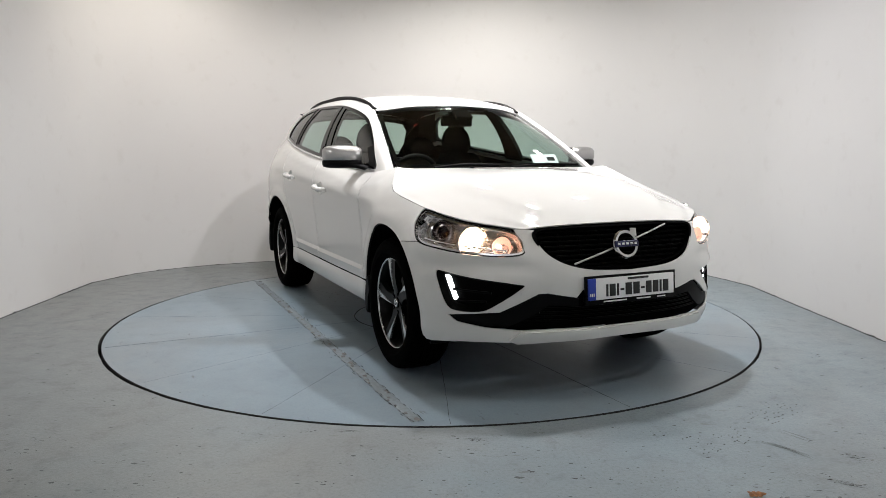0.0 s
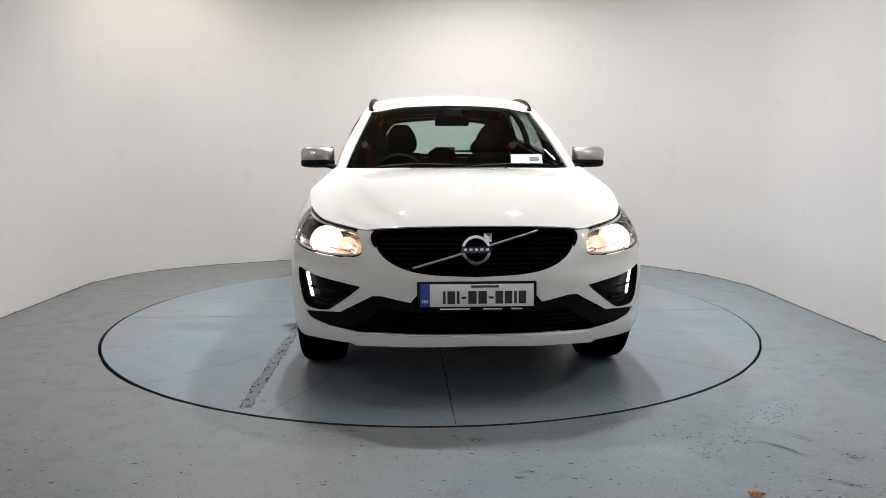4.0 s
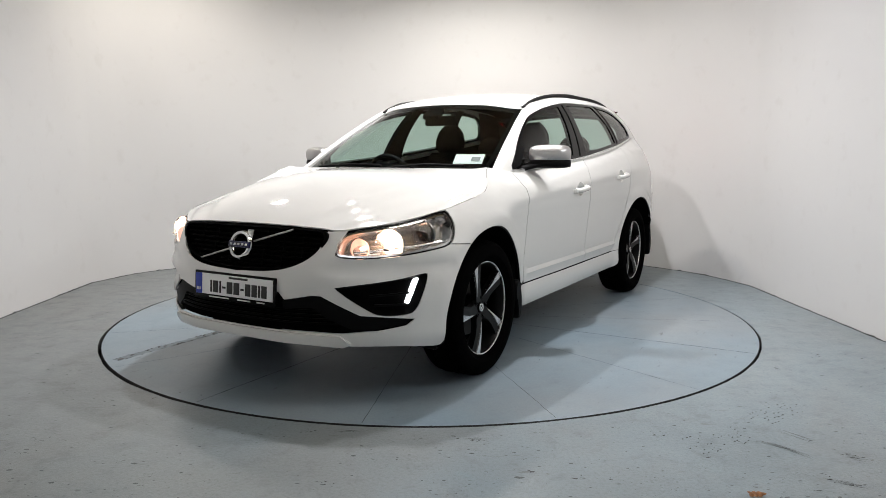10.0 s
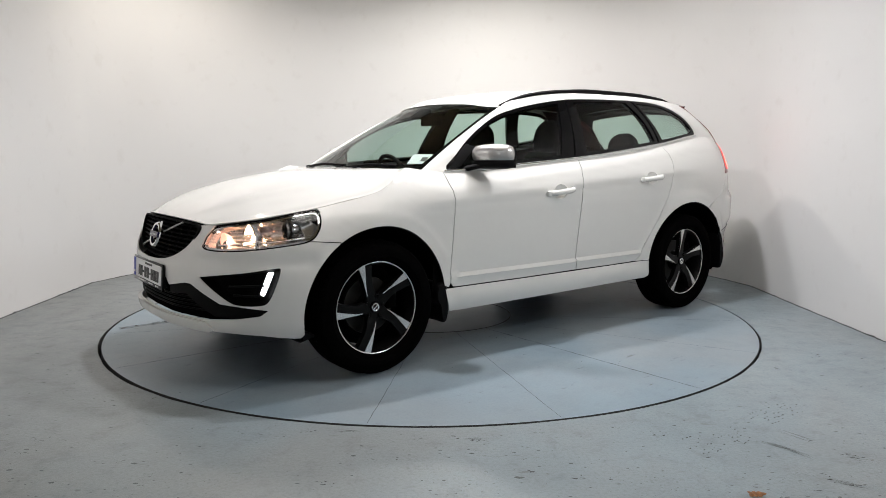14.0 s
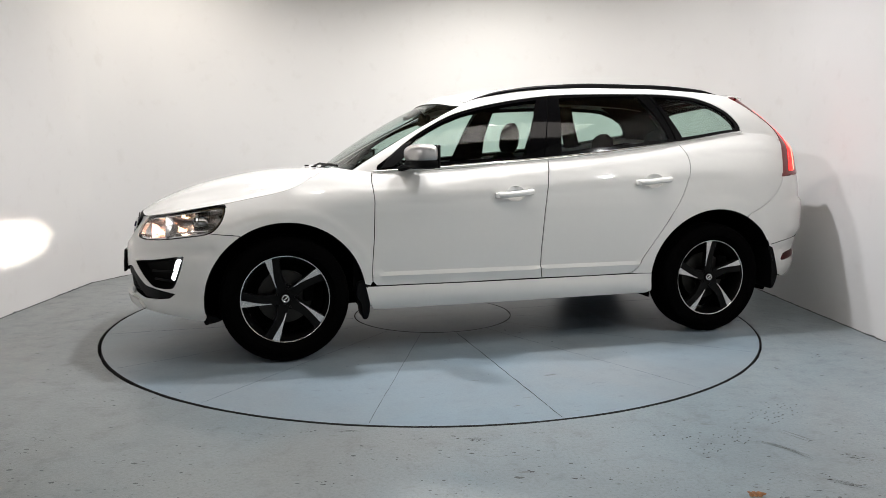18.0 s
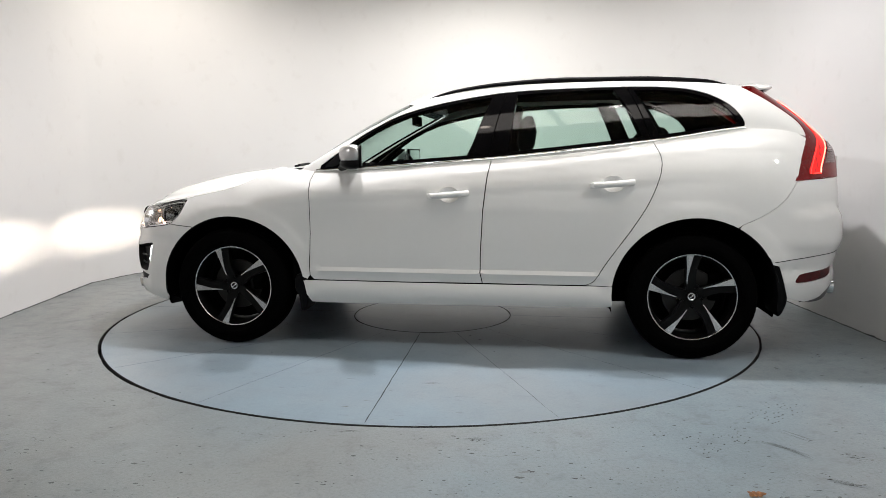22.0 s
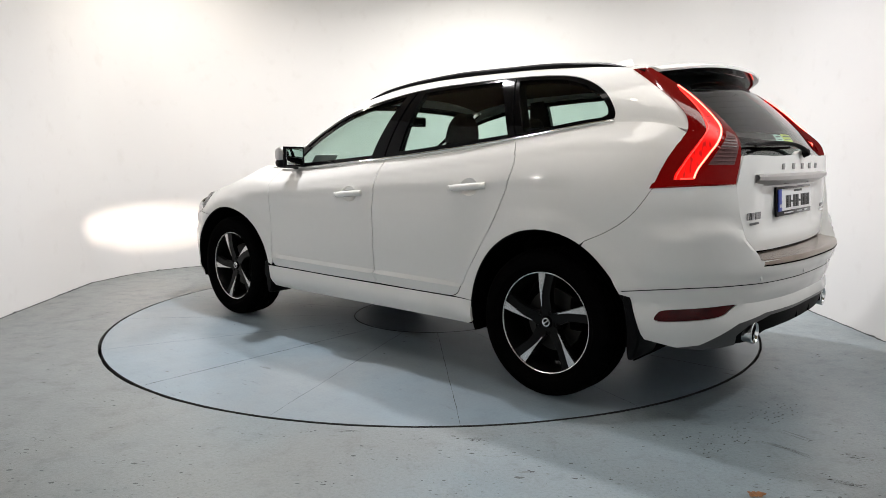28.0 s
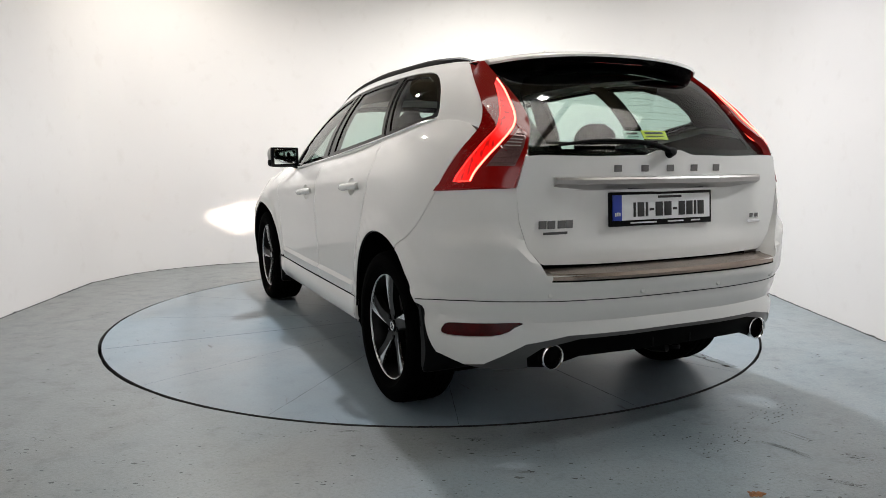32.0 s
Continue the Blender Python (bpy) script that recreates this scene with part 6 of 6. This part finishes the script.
part("tow_bar", tube([(-2.0, -0.05, 0.34), (-2.14, -0.06, 0.335), (-2.2, -0.08, 0.345)], 0.022, 10), BLACK, car)

# ---- mirrors ----
def mirror_shell(side):
    fix = (lambda m: m) if side > 0 else mirrored
    mir = new("wing_mirror")
    mir.parent = car
    mir["label"] = "satin silver door mirror with black base"
    n = 26
    # rounded pod: rings from the inner end to the outer end
    def pod(z_lo, z_hi, grow):
        verts, faces = [], []
        ys = [0.806, 0.816, 0.835, 0.87, 0.92, 0.965, 1.00, 1.022, 1.034, 1.039]
        half_x = [0.020, 0.038, 0.052, 0.062, 0.066, 0.064, 0.056, 0.044, 0.028, 0.010]
        high = [0.55, 0.74, 0.88, 0.97, 1.0, 0.98, 0.92, 0.80, 0.58, 0.25]
        for y, hx, hi_ in zip(ys, half_x, high):
            cx = 0.625 - 0.32 * (y - 0.82)
            for q in range(n):
                t = 2 * math.pi * q / n
                c, s = math.cos(t), math.sin(t)
                sq = lambda a, p: math.copysign(abs(a) ** p, a)
                z = (z_lo + z_hi) / 2 + (z_hi - z_lo) / 2 * sq(s, 0.80) * hi_
                front = sq(c, 0.75) * hx * (1.25 if c > 0 else 0.75)
                verts.append((cx + front + grow, y, z))
        k = len(ys)
        for i in range(k - 1):
            for q in range(n):
                w = (q + 1) % n
                faces.append((i * n + q, i * n + w, (i + 1) * n + w, (i + 1) * n + q))
        faces += [tuple(range(n - 1, -1, -1)), tuple(range((k - 1) * n, k * n))]
        return from_lists(verts, faces, angle=50)
    part("cap", fix(pod(1.122, 1.238, 0.0)), SATIN, mir, "satin silver mirror cap")
    part("lower_shell", fix(pod(1.092, 1.158, -0.003)), BLACK, mir, "black lower shell")
    arm = tube([(0.70, 0.765, 1.085), (0.685, 0.80, 1.098), (0.66, 0.86, 1.112), (0.64, 0.92, 1.118)], [0.034, 0.030, 0.028, 0.024], 10, True, 0.6)
    part("arm", fix(arm), BLACK, mir)
    part("indicator", fix(tube([(0.66, 0.93, 1.152), (0.635, 0.97, 1.152), (0.60, 1.005, 1.152), (0.565, 1.02, 1.152)], 0.007, 8)), CLEARLENS, mir, "clear indicator strip")
    part("glass", fix(block(0.541, 0.922, 1.167, 0.006, 0.170, 0.104, 0.003, 2, Matrix.Rotation(radians(17), 3, "Z"))), MIRROR, mir, "mirror glass")
    part("glass_rim", fix(block(0.549, 0.922, 1.165, 0.014, 0.216, 0.132, 0.007, 3, Matrix.Rotation(radians(17), 3, "Z"))), GLOSSBLACK, mir)


mirror_shell(1)
mirror_shell(-1)
tri_o = [(3.02, 0.04), (2.95, 0.22), (2.905, 0.36), (3.10, 0.30), (3.12, 0.06)]
both_sides("mirror_triangle", skin(cab_sunk(0.002), tri_o, (), 0.02, 0.0, 0.012, CS), BLACK, car)


# ---- wheels ----
def wheel(x, y, phase, side):
    w = new("wheel")
    w.parent = car
    w["label"] = "five-spoke dark alloy wheel with bright cut faces"
    if side > 0:
        turn = Matrix(((-1, 0, 0), (0, 0, 1), (0, 1, 0))).to_4x4()
    else:
        turn = Matrix(((1, 0, 0), (0, 0, -1), (0, 1, 0))).to_4x4()
    w.matrix_basis = Matrix.Translation((x, side * y, 0.362)) @ turn
    for nm, me, mat in WHEEL_PARTS:
        ob = part(nm, me, mat, w)
        if nm == "tread":
            tagged(ob, kind="stuff")
    for i in range(5):
        a = Matrix.Rotation(radians(phase + 72 * i), 4, "Z")
        for nm, me, mat in SPOKE_PARTS:
            ob = part(nm, me, mat, w)
            ob.matrix_basis = a


def spoke(outline_l, outline_r, lift, thick):
    """A bent bar between two edges given as (radius, sideways); lift is its height by radius."""
    verts, faces, n = [], [], len(outline_l)
    for (r, l), (_, rr) in zip(outline_l, outline_r):
        h = lift(r)
        verts += [(r, l, h), (r, rr, h), (r, rr - 0.002, h - thick), (r, l + 0.002, h - thick)]
    for i in range(n - 1):
        for q in range(4):
            w = (q + 1) % 4
            faces.append((i * 4 + q, i * 4 + w, (i + 1) * 4 + w, (i + 1) * 4 + q))
    faces += [(0, 1, 2, 3), tuple(range((n - 1) * 4 + 3, (n - 1) * 4 - 1, -1))]
    return from_lists(verts, faces, angle=30)


lift_d = curve_of([0.03, 0.08, 0.16, 0.245], [0.066, 0.070, 0.078, 0.082])
lift_b = curve_of([0.03, 0.08, 0.16, 0.245], [0.0675, 0.0735, 0.0845, 0.0885])
rs = (0.035, 0.075, 0.11, 0.15, 0.20, 0.232, 0.243)
dark_l = list(zip(rs, (0.036, 0.036, 0.038, 0.042, 0.048, 0.052, 0.053)))
dark_r = list(zip(rs, (-0.030, -0.022, -0.014, -0.014, -0.024, -0.032, -0.036)))
cut_l = list(zip(rs[1:], (0.0335, 0.0375, 0.041, 0.047, 0.051, 0.052)))
cut_r = list(zip(rs[1:], (0.0300, 0.0310, 0.0275, 0.0190, 0.0135, 0.0120)))
TYRE = [(0.246, -0.095), (0.262, -0.108), (0.30, -0.120), (0.335, -0.116), (0.355, -0.098), (0.3625, -0.060), (0.3625, -0.048), (0.355, -0.046), (0.355, -0.040), (0.364, -0.038),
        (0.364, -0.006), (0.356, -0.004), (0.356, 0.004), (0.364, 0.006), (0.364, 0.038), (0.355, 0.040), (0.355, 0.046), (0.3625, 0.048), (0.3625, 0.060), (0.355, 0.098),
        (0.345, 0.110), (0.335, 0.116), (0.325, 0.1165), (0.322, 0.119), (0.30, 0.121), (0.285, 0.119), (0.283, 0.116), (0.266, 0.110), (0.252, 0.097)]


def tread_blocks():
    """Shoulder lugs round the tyre."""
    verts, faces, n = [], [], 72
    for i in range(n):
        a0, a1 = 2 * math.pi * (i + 0.12) / n, 2 * math.pi * (i + 0.80) / n
        for sg in (-1, 1):
            b = len(verts)
            for a in (a0, a1):
                for r, h in ((0.361, 0.062), (0.3638, 0.064), (0.3572, 0.096), (0.346, 0.1095), (0.343, 0.107)):
                    verts.append((r * math.cos(a + sg * h * 0.25), r * math.sin(a + sg * h * 0.25), sg * h))
            for q in range(4):
                faces.append((b + q, b + q + 1, b + q + 6, b + q + 5))
            faces += [tuple(range(b, b + 5)), tuple(range(b + 9, b + 4, -1))]
    return from_lists(verts, faces, False)


WHEEL_PARTS = [
    ("tyre", lathe(TYRE, 72), RUBBER), ("tread", tread_blocks(), RUBBER),
    ("rim_lip", lathe([(0.2435, 0.082), (0.2455, 0.0925), (0.2495, 0.0945), (0.2535, 0.0930), (0.2545, 0.086)], 72), CUTALLOY),
    ("rim_barrel", lathe([(0.2450, 0.088), (0.236, 0.070), (0.226, 0.02), (0.228, -0.08), (0.240, -0.10)], 60), GUNMETAL),
    ("hub_face", lathe([(0.001, 0.060), (0.030, 0.064), (0.050, 0.067), (0.066, 0.064), (0.070, 0.045)], 40), GUNMETAL),
    ("centre_cap", lathe([(0.001, 0.074), (0.020, 0.0735), (0.027, 0.071), (0.030, 0.062)], 32), GLOSSBLACK),
    ("cap_ring", lathe([(0.0155, 0.0745), (0.0175, 0.0762), (0.0215, 0.0758), (0.0225, 0.0735)], 32), CHROME),
    ("cap_bar", block(0, 0, 0.0758, 0.032, 0.006, 0.003, 0.001, 1, Matrix.Rotation(radians(40), 3, "Z")), CHROME),
    ("brake_disc", lathe([(0.07, 0.0), (0.155, 0.0), (0.157, -0.012), (0.07, -0.012)], 48), DISCIRON),
    ("disc_hat", lathe([(0.001, 0.03), (0.07, 0.028), (0.078, -0.01)], 32), GUNMETAL),
    ("caliper", block(0.135, 0.05, -0.002, 0.065, 0.16, 0.06, 0.015, 3), MATTE),
    ("back_plate", lathe([(0.001, -0.06), (0.225, -0.06)], 32), MATTE),
]
SPOKE_PARTS = [
    ("spoke", spoke(dark_l, dark_r, lift_d, 0.032), GUNMETAL),
    ("cut_face", spoke(cut_l, cut_r, lift_b, 0.012), CUTALLOY),
    ("wheel_bolt", lathe([(0.001, 0.073), (0.006, 0.073), (0.0075, 0.066)], 6, Matrix.Rotation(radians(-22), 4, "Z") @ Matrix.Translation((0.055, 0, 0.0))), GUNMETAL),
    ("bolt_well", lathe([(0.0125, 0.0705), (0.011, 0.062)], 16, Matrix.Rotation(radians(-22), 4, "Z") @ Matrix.Translation((0.055, 0, 0.0))), GLOSSBLACK),
]
wheel(HALF_BASE, 0.790, 104, 1)
wheel(-HALF_BASE, 0.805, 87, 1)
wheel(HALF_BASE, 0.790, 96, -1)
wheel(-HALF_BASE, 0.805, 60, -1)

# ---- wheel wells, underbody, inner shell ----
def liner(i, side):
    cx, cz, r = ARCHES[i]
    r += 0.006
    verts, faces, n = [], [], 28
    for q in range(n + 1):
        a = radians(-14 + 208 * q / n)
        x_, z_ = cx + r * math.cos(a), cz + r * math.sin(a)
        for y in (0.50, lower(sx(x_), max(z_, 0.27))[1] - 0.011):
            verts.append((x_, side * y, z_))
    for q in range(n):
        faces.append((2 * q, 2 * q + 1, 2 * q + 3, 2 * q + 2))
    faces.append(tuple(2 * q for q in range(n + 1)))
    return from_lists(verts, faces, angle=40)


def flap(profile, y0, y1, side):
    """A moulded flap: its side profile drawn across the car's width, corners rounded."""
    prof = smooth_line(profile, 3, True)
    c = prof.mean(axis=0)
    verts, faces, n = [], [], len(prof)
    for y, k in ((y0, 0.92), (y0 + 0.01, 1.0), (y1 - 0.02, 1.0), (y1 - 0.005, 0.96), (y1, 0.86)):
        verts += [(c[0] + (p[0] - c[0]) * k, side * y, c[1] + (p[1] - c[1]) * k) for p in prof]
    for r in range(4):
        faces += [(r * n + i, r * n + (i + 1) % n, (r + 1) * n + (i + 1) % n, (r + 1) * n + i) for i in range(n)]
    faces += [tuple(range(n)), tuple(range(5 * n - 1, 4 * n - 1, -1))]
    return from_lists(verts, faces, angle=45)


for i in (0, 1):
    for side in (1, -1):
        part("wheel_liner", liner(i, side), MATTE, car, "black wheel-arch liner")
        lip = [np.array(lower(s, z)) * np.array((1, side, 1)) - np.array((0, side * 0.008, 0)) for s, z in arch_line(i, -6 if i == 0 else 2, 176, 40, 0.002)]
        part("arch_lip", tube(lip, 0.006, 6), BLACK, car)
for side in (1, -1):
    part("mud_flap", flap([(0.975, 0.440), (0.920, 0.440), (0.908, 0.36), (0.903, 0.285), (0.915, 0.225), (0.940, 0.215), (0.950, 0.244), (0.960, 0.316), (0.985, 0.36)], 0.70, 0.885, side), BLACK, car, "black mud flap")
    part("mud_flap", flap([(-1.815, 0.565), (-1.843, 0.560), (-1.885, 0.42), (-1.895, 0.362), (-1.880, 0.304), (-1.858, 0.268), (-1.842, 0.29), (-1.840, 0.40), (-1.824, 0.50)], 0.70, 0.928, side), BLACK, car, "black mud flap")
    part("air_deflector", flap([(1.835, 0.275), (1.800, 0.285), (1.735, 0.255), (1.80, 0.235), (1.83, 0.232)], 0.62, 0.845, side), BLACK, car)
part("underbody", block(0.05, 0, 0.33, 3.5, 1.10, 0.14, 0.03), MATTE, car, "black underbody")
part("floor_pan", block(-0.0, 0, 0.42, 1.80, 1.66, 0.10, 0.02), MATTE, car)
part("engine_block", block(1.62, 0, 0.62, 1.0, 1.02, 0.36, 0.02), MATTE, car)
part("rear_tub", block(-1.60, 0, 0.58, 1.05, 1.00, 0.30, 0.03), MATTE, car)
part("axle_front", tube([(HALF_BASE, -0.7, 0.34), (HALF_BASE, 0.7, 0.34)], 0.04, 10), MATTE, car)
part("axle_rear", tube([(-HALF_BASE, -0.7, 0.34), (-HALF_BASE, 0.7, 0.34)], 0.05, 10), MATTE, car)


inner_o = [(sx(1.00), 0.40), (sx(0.98), 1.05), (sx(0.75), 1.055), (sx(-0.226), 1.11), (sx(-1.146), 1.21), (sx(-1.675), 1.285), (sx(-2.05), 1.24), (sx(-2.12), 1.06), (sx(-2.1), 0.86), (sx(-1.62), 0.86), (sx(-1.0), 0.80), (sx(-0.93), 0.40)]
both_sides("inner_shell", skin(in_lower(0.030), inner_o, (), 0.06, 0.0, 0.0), MATTE, car, "black inner door lining")
both_sides("inner_wing", skin(in_lower(0.035), [(sx(1.75), 0.84), (sx(1.70), 0.80), (sx(1.0), 0.80), (sx(1.0), 1.05), (sx(1.2), 1.02), (sx(1.4), 0.94), (sx(1.6), 0.88)], (), 0.06, 0.0, 0.0), MATTE, car)
part("front_crossbeam", block(2.10, 0, 0.60, 0.08, 1.04, 0.34, 0.02), MATTE, car)
part("rear_crossbeam", block(-2.14, 0, 0.66, 0.08, 1.1, 0.40, 0.02), MATTE, car)
part("boot_lid_lining", block(-2.17, 0, 0.97, 0.05, 1.1, 0.34, 0.02), MATTE, car)
pill_in = [(3.84, 0.0), (3.88, 0.95), (4.07, 0.95), (4.11, 0.0)]
pill_c = [(4.92, 0.0), (4.88, 0.95), (5.08, 0.95), (5.12, 0.0)]
pill_d = [(5.97, 0.0), (5.98, 0.4), (5.75, 0.8), (5.60, 0.97), (6.9, 1.0), (7.55, 1.0), (8.0, 0.74), (8.12, 0.5), (8.16, 0.3), (8.12, 0.0)]
for po in (pill_in, pill_c, pill_d):
    both_sides("inner_post", skin(cab_sunk(0.035), po, (), 0.05, 0.0, 0.0, CS), MATTE, car)
apill = [(2.12, 0.0), (2.12, 0.97), (2.9, 0.97), (2.8, 0.5), (2.95, 0.0)]
both_sides("inner_post", skin(cab_sunk(0.022), apill, (), 0.04, 0.0, 0.0, CS), MATTE, car)

# ---- cabin fittings ----
dash = [(0.98, 1.055), (0.80, 1.075), (0.62, 1.06), (0.55, 1.00), (0.52, 0.90), (0.56, 0.70), (0.70, 0.60), (0.98, 0.60)]
dv, dfc = [], []
for y in (-0.74, 0.74):
    dv += [(x, y, z) for x, z in dash]
k = len(dash)
dfc = [(i, (i + 1) % k, k + (i + 1) % k, k + i) for i in range(k)] + [tuple(range(k - 1, -1, -1)), tuple(range(k, 2 * k))]
part("dashboard", from_lists(dv, dfc, angle=40), FABRIC, car, "black dashboard")
part("instrument_hood", block(0.62, -0.37, 1.075, 0.22, 0.34, 0.07, 0.03, 3), FABRIC, car)
part("centre_console", block(0.30, 0, 0.68, 0.75, 0.22, 0.30, 0.04, 3), FABRIC, car)
st = Matrix.Translation((0.43, -0.37, 1.005)) @ Matrix.Rotation(radians(-66), 4, "Y")
wheel_s = new("steering_wheel")
wheel_s.parent = car
wheel_s.matrix_basis = st
ring = [(0.183 * math.cos(2 * math.pi * i / 36), 0.183 * math.sin(2 * math.pi * i / 36), 0) for i in range(37)]
part("rim", tube(ring, 0.016, 10, False), BLACK, wheel_s)
part("hub", block(0, 0, -0.02, 0.13, 0.15, 0.05, 0.02, 3), BLACK, wheel_s)
for a in (90, 270, 180):
    part("spoke", tube([(0.04 * math.cos(radians(a)), 0.04 * math.sin(radians(a)), -0.015), (0.175 * math.cos(radians(a)), 0.175 * math.sin(radians(a)), 0)], 0.014, 8, True, 0.6), SATIN if a == 180 else BLACK, wheel_s)


def padded(rows, lean=0.0, pivot=(0, 0)):
    """A stuffed shape: rounded rings from bottom to top, rows of (x, y, z, half depth, half width), leaned back about a pivot."""
    verts, faces, n = [], [], 28
    c_, s_ = math.cos(radians(lean)), math.sin(radians(lean))
    for x, y, z, hx, hy in rows:
        for q in range(n):
            t = 2 * math.pi * q / n
            c, s = math.cos(t), math.sin(t)
            px_, pz_ = x + hx * math.copysign(abs(c) ** 0.75, c) - pivot[0], z - pivot[1]
            verts.append((pivot[0] + px_ * c_ - pz_ * s_, y + hy * math.copysign(abs(s) ** 0.6, s), pivot[1] + px_ * s_ + pz_ * c_))
    for i in range(len(rows) - 1):
        for q in range(n):
            w = (q + 1) % n
            faces.append((i * n + q, i * n + w, (i + 1) * n + w, (i + 1) * n + q))
    faces += [tuple(range(n - 1, -1, -1)), tuple(range((len(rows) - 1) * n, len(rows) * n))]
    return from_lists(verts, faces, angle=60)


def rows_of(x, y, z0, z1, depth, widths):
    k = len(widths) - 1
    return [(x, y, z0 + (z1 - z0) * i / k, depth * (0.35 if i in (0, k) else 0.8 if i in (1, k - 1) else 1.0), w) for i, w in enumerate(widths)]


def headrest(x, y, z, tall, wide):
    return padded(rows_of(x, y, z, z + tall, 0.055, [wide * f for f in (0.70, 0.95, 1.0, 1.0, 0.94, 0.84, 0.66, 0.40)]), 8, (x, z))


for y in (0.37, -0.37):
    seat = new("front_seat")
    seat.parent = car
    seat["label"] = "black front seat with headrest"
    part("seat_base", padded(rows_of(0.02, y, 0.53, 0.71, 0.27, (0.22, 0.25, 0.26, 0.25, 0.22))), FABRIC, seat)
    part("backrest", padded(rows_of(-0.22, y, 0.62, 1.215, 0.085, (0.20, 0.245, 0.255, 0.26, 0.255, 0.245, 0.23, 0.205, 0.16)), 16, (-0.22, 0.62)), FABRIC, seat)
    part("headrest", headrest(-0.405, y, 1.19, 0.235, 0.128), FABRIC, seat)
bench = new("rear_bench")
bench.parent = car
bench["label"] = "black rear bench with three headrests"
part("bench_base", padded(rows_of(-0.80, 0, 0.54, 0.72, 0.26, (0.60, 0.65, 0.66, 0.65, 0.60))), FABRIC, bench)
part("backrest", padded(rows_of(-1.06, 0, 0.64, 1.175, 0.085, (0.60, 0.64, 0.66, 0.66, 0.65, 0.63, 0.60)), 18, (-1.06, 0.64)), FABRIC, bench)
for y in (-0.40, 0.0, 0.40):
    part("headrest", headrest(-1.235, y, 1.185 if y else 1.145, 0.16 if y else 0.10, 0.135), FABRIC, bench)
    for dy in (-0.05, 0.05):
        part("post", tube([(-1.215, y + dy, 1.12), (-1.235, y + dy, 1.20)], 0.007, 8), CHROME, bench)
part("load_cover", block(-1.62, 0, 1.045, 0.72, 1.16, 0.02, 0.006), MATTE, car, "black load cover")
part("interior_mirror", block(0.36, 0, 1.415, 0.035, 0.24, 0.07, 0.015, 3), MATTE, car, "interior mirror")
part("mirror_stem", tube([(0.36, 0, 1.44), (0.395, 0, 1.48)], 0.012, 8), BLACK, car)
part("sensor_box", block(0.455, 0, 1.455, 0.10, 0.13, 0.03, 0.012, 2, Matrix.Rotation(radians(32), 3, "Y")), MATTE, car)
part("permit", block(0.800, 0.465, 1.150, 0.003, 0.205, 0.075, 0.0, 1, Matrix.Rotation(radians(-40), 3, "Y")), PAPER, car, "white paper permit behind the windscreen")
part("permit_print", block(0.8030, 0.515, 1.150, 0.002, 0.06, 0.032, 0.0, 1, Matrix.Rotation(radians(-40), 3, "Y")), GREYTRIM, car)
for y0 in (-0.55, 0.05):
    base, tip = np.array((1.085, y0 * 0.9, 1.100)), np.array((1.045, y0 + 0.52, 1.112))
    part("windscreen_wiper", tube([base, base * 0.5 + tip * 0.5 + np.array((0.004, 0, 0.012)), tip], 0.008, 8), BLACK, car)
part("scuttle", skin(lambda k, v: tuple(np.array(cabin(k, 0.0)) + np.array((0.045 - 0.09 * v, 0, -0.014 + 0.010 * v))), [(-2.0, 0), (2.0, 0), (2.0, 1), (-2.0, 1)], (), 0.04, 0.0, 0.0, (0.4, 0.1)), BLACK, car)


# ---- the turning ----
CAR_X, CAR_Y = -0.2441, 0.1112
TURN = [(0.0, -66.01), (2.0, -76.76), (4.0, -87.95), (6.0, -99.08), (8.0, -110.14), (10.0, -121.12), (12.0, -132.08), (14.0, -143.0), (16.0, -154.1), (18.0, -165.32), (20.0, -176.77), (22.0, -188.29), (24.0, -199.74), (26.0, -211.1), (28.0, -222.4), (30.0, -233.74), (32.0, -245.1)]


def motions():
    rows_t, rows_c = [], []
    for t, a in TURN:
        rows_t.append((t, pose(TABLE_X, 0, 0, 0, 0, a)))
        rows_c.append((t, pose(0, 0, 0, 0, 0, a) @ pose(CAR_X, CAR_Y, 0.002)))
    walk(turntable, rows_t)
    walk(car, rows_c)


motions()
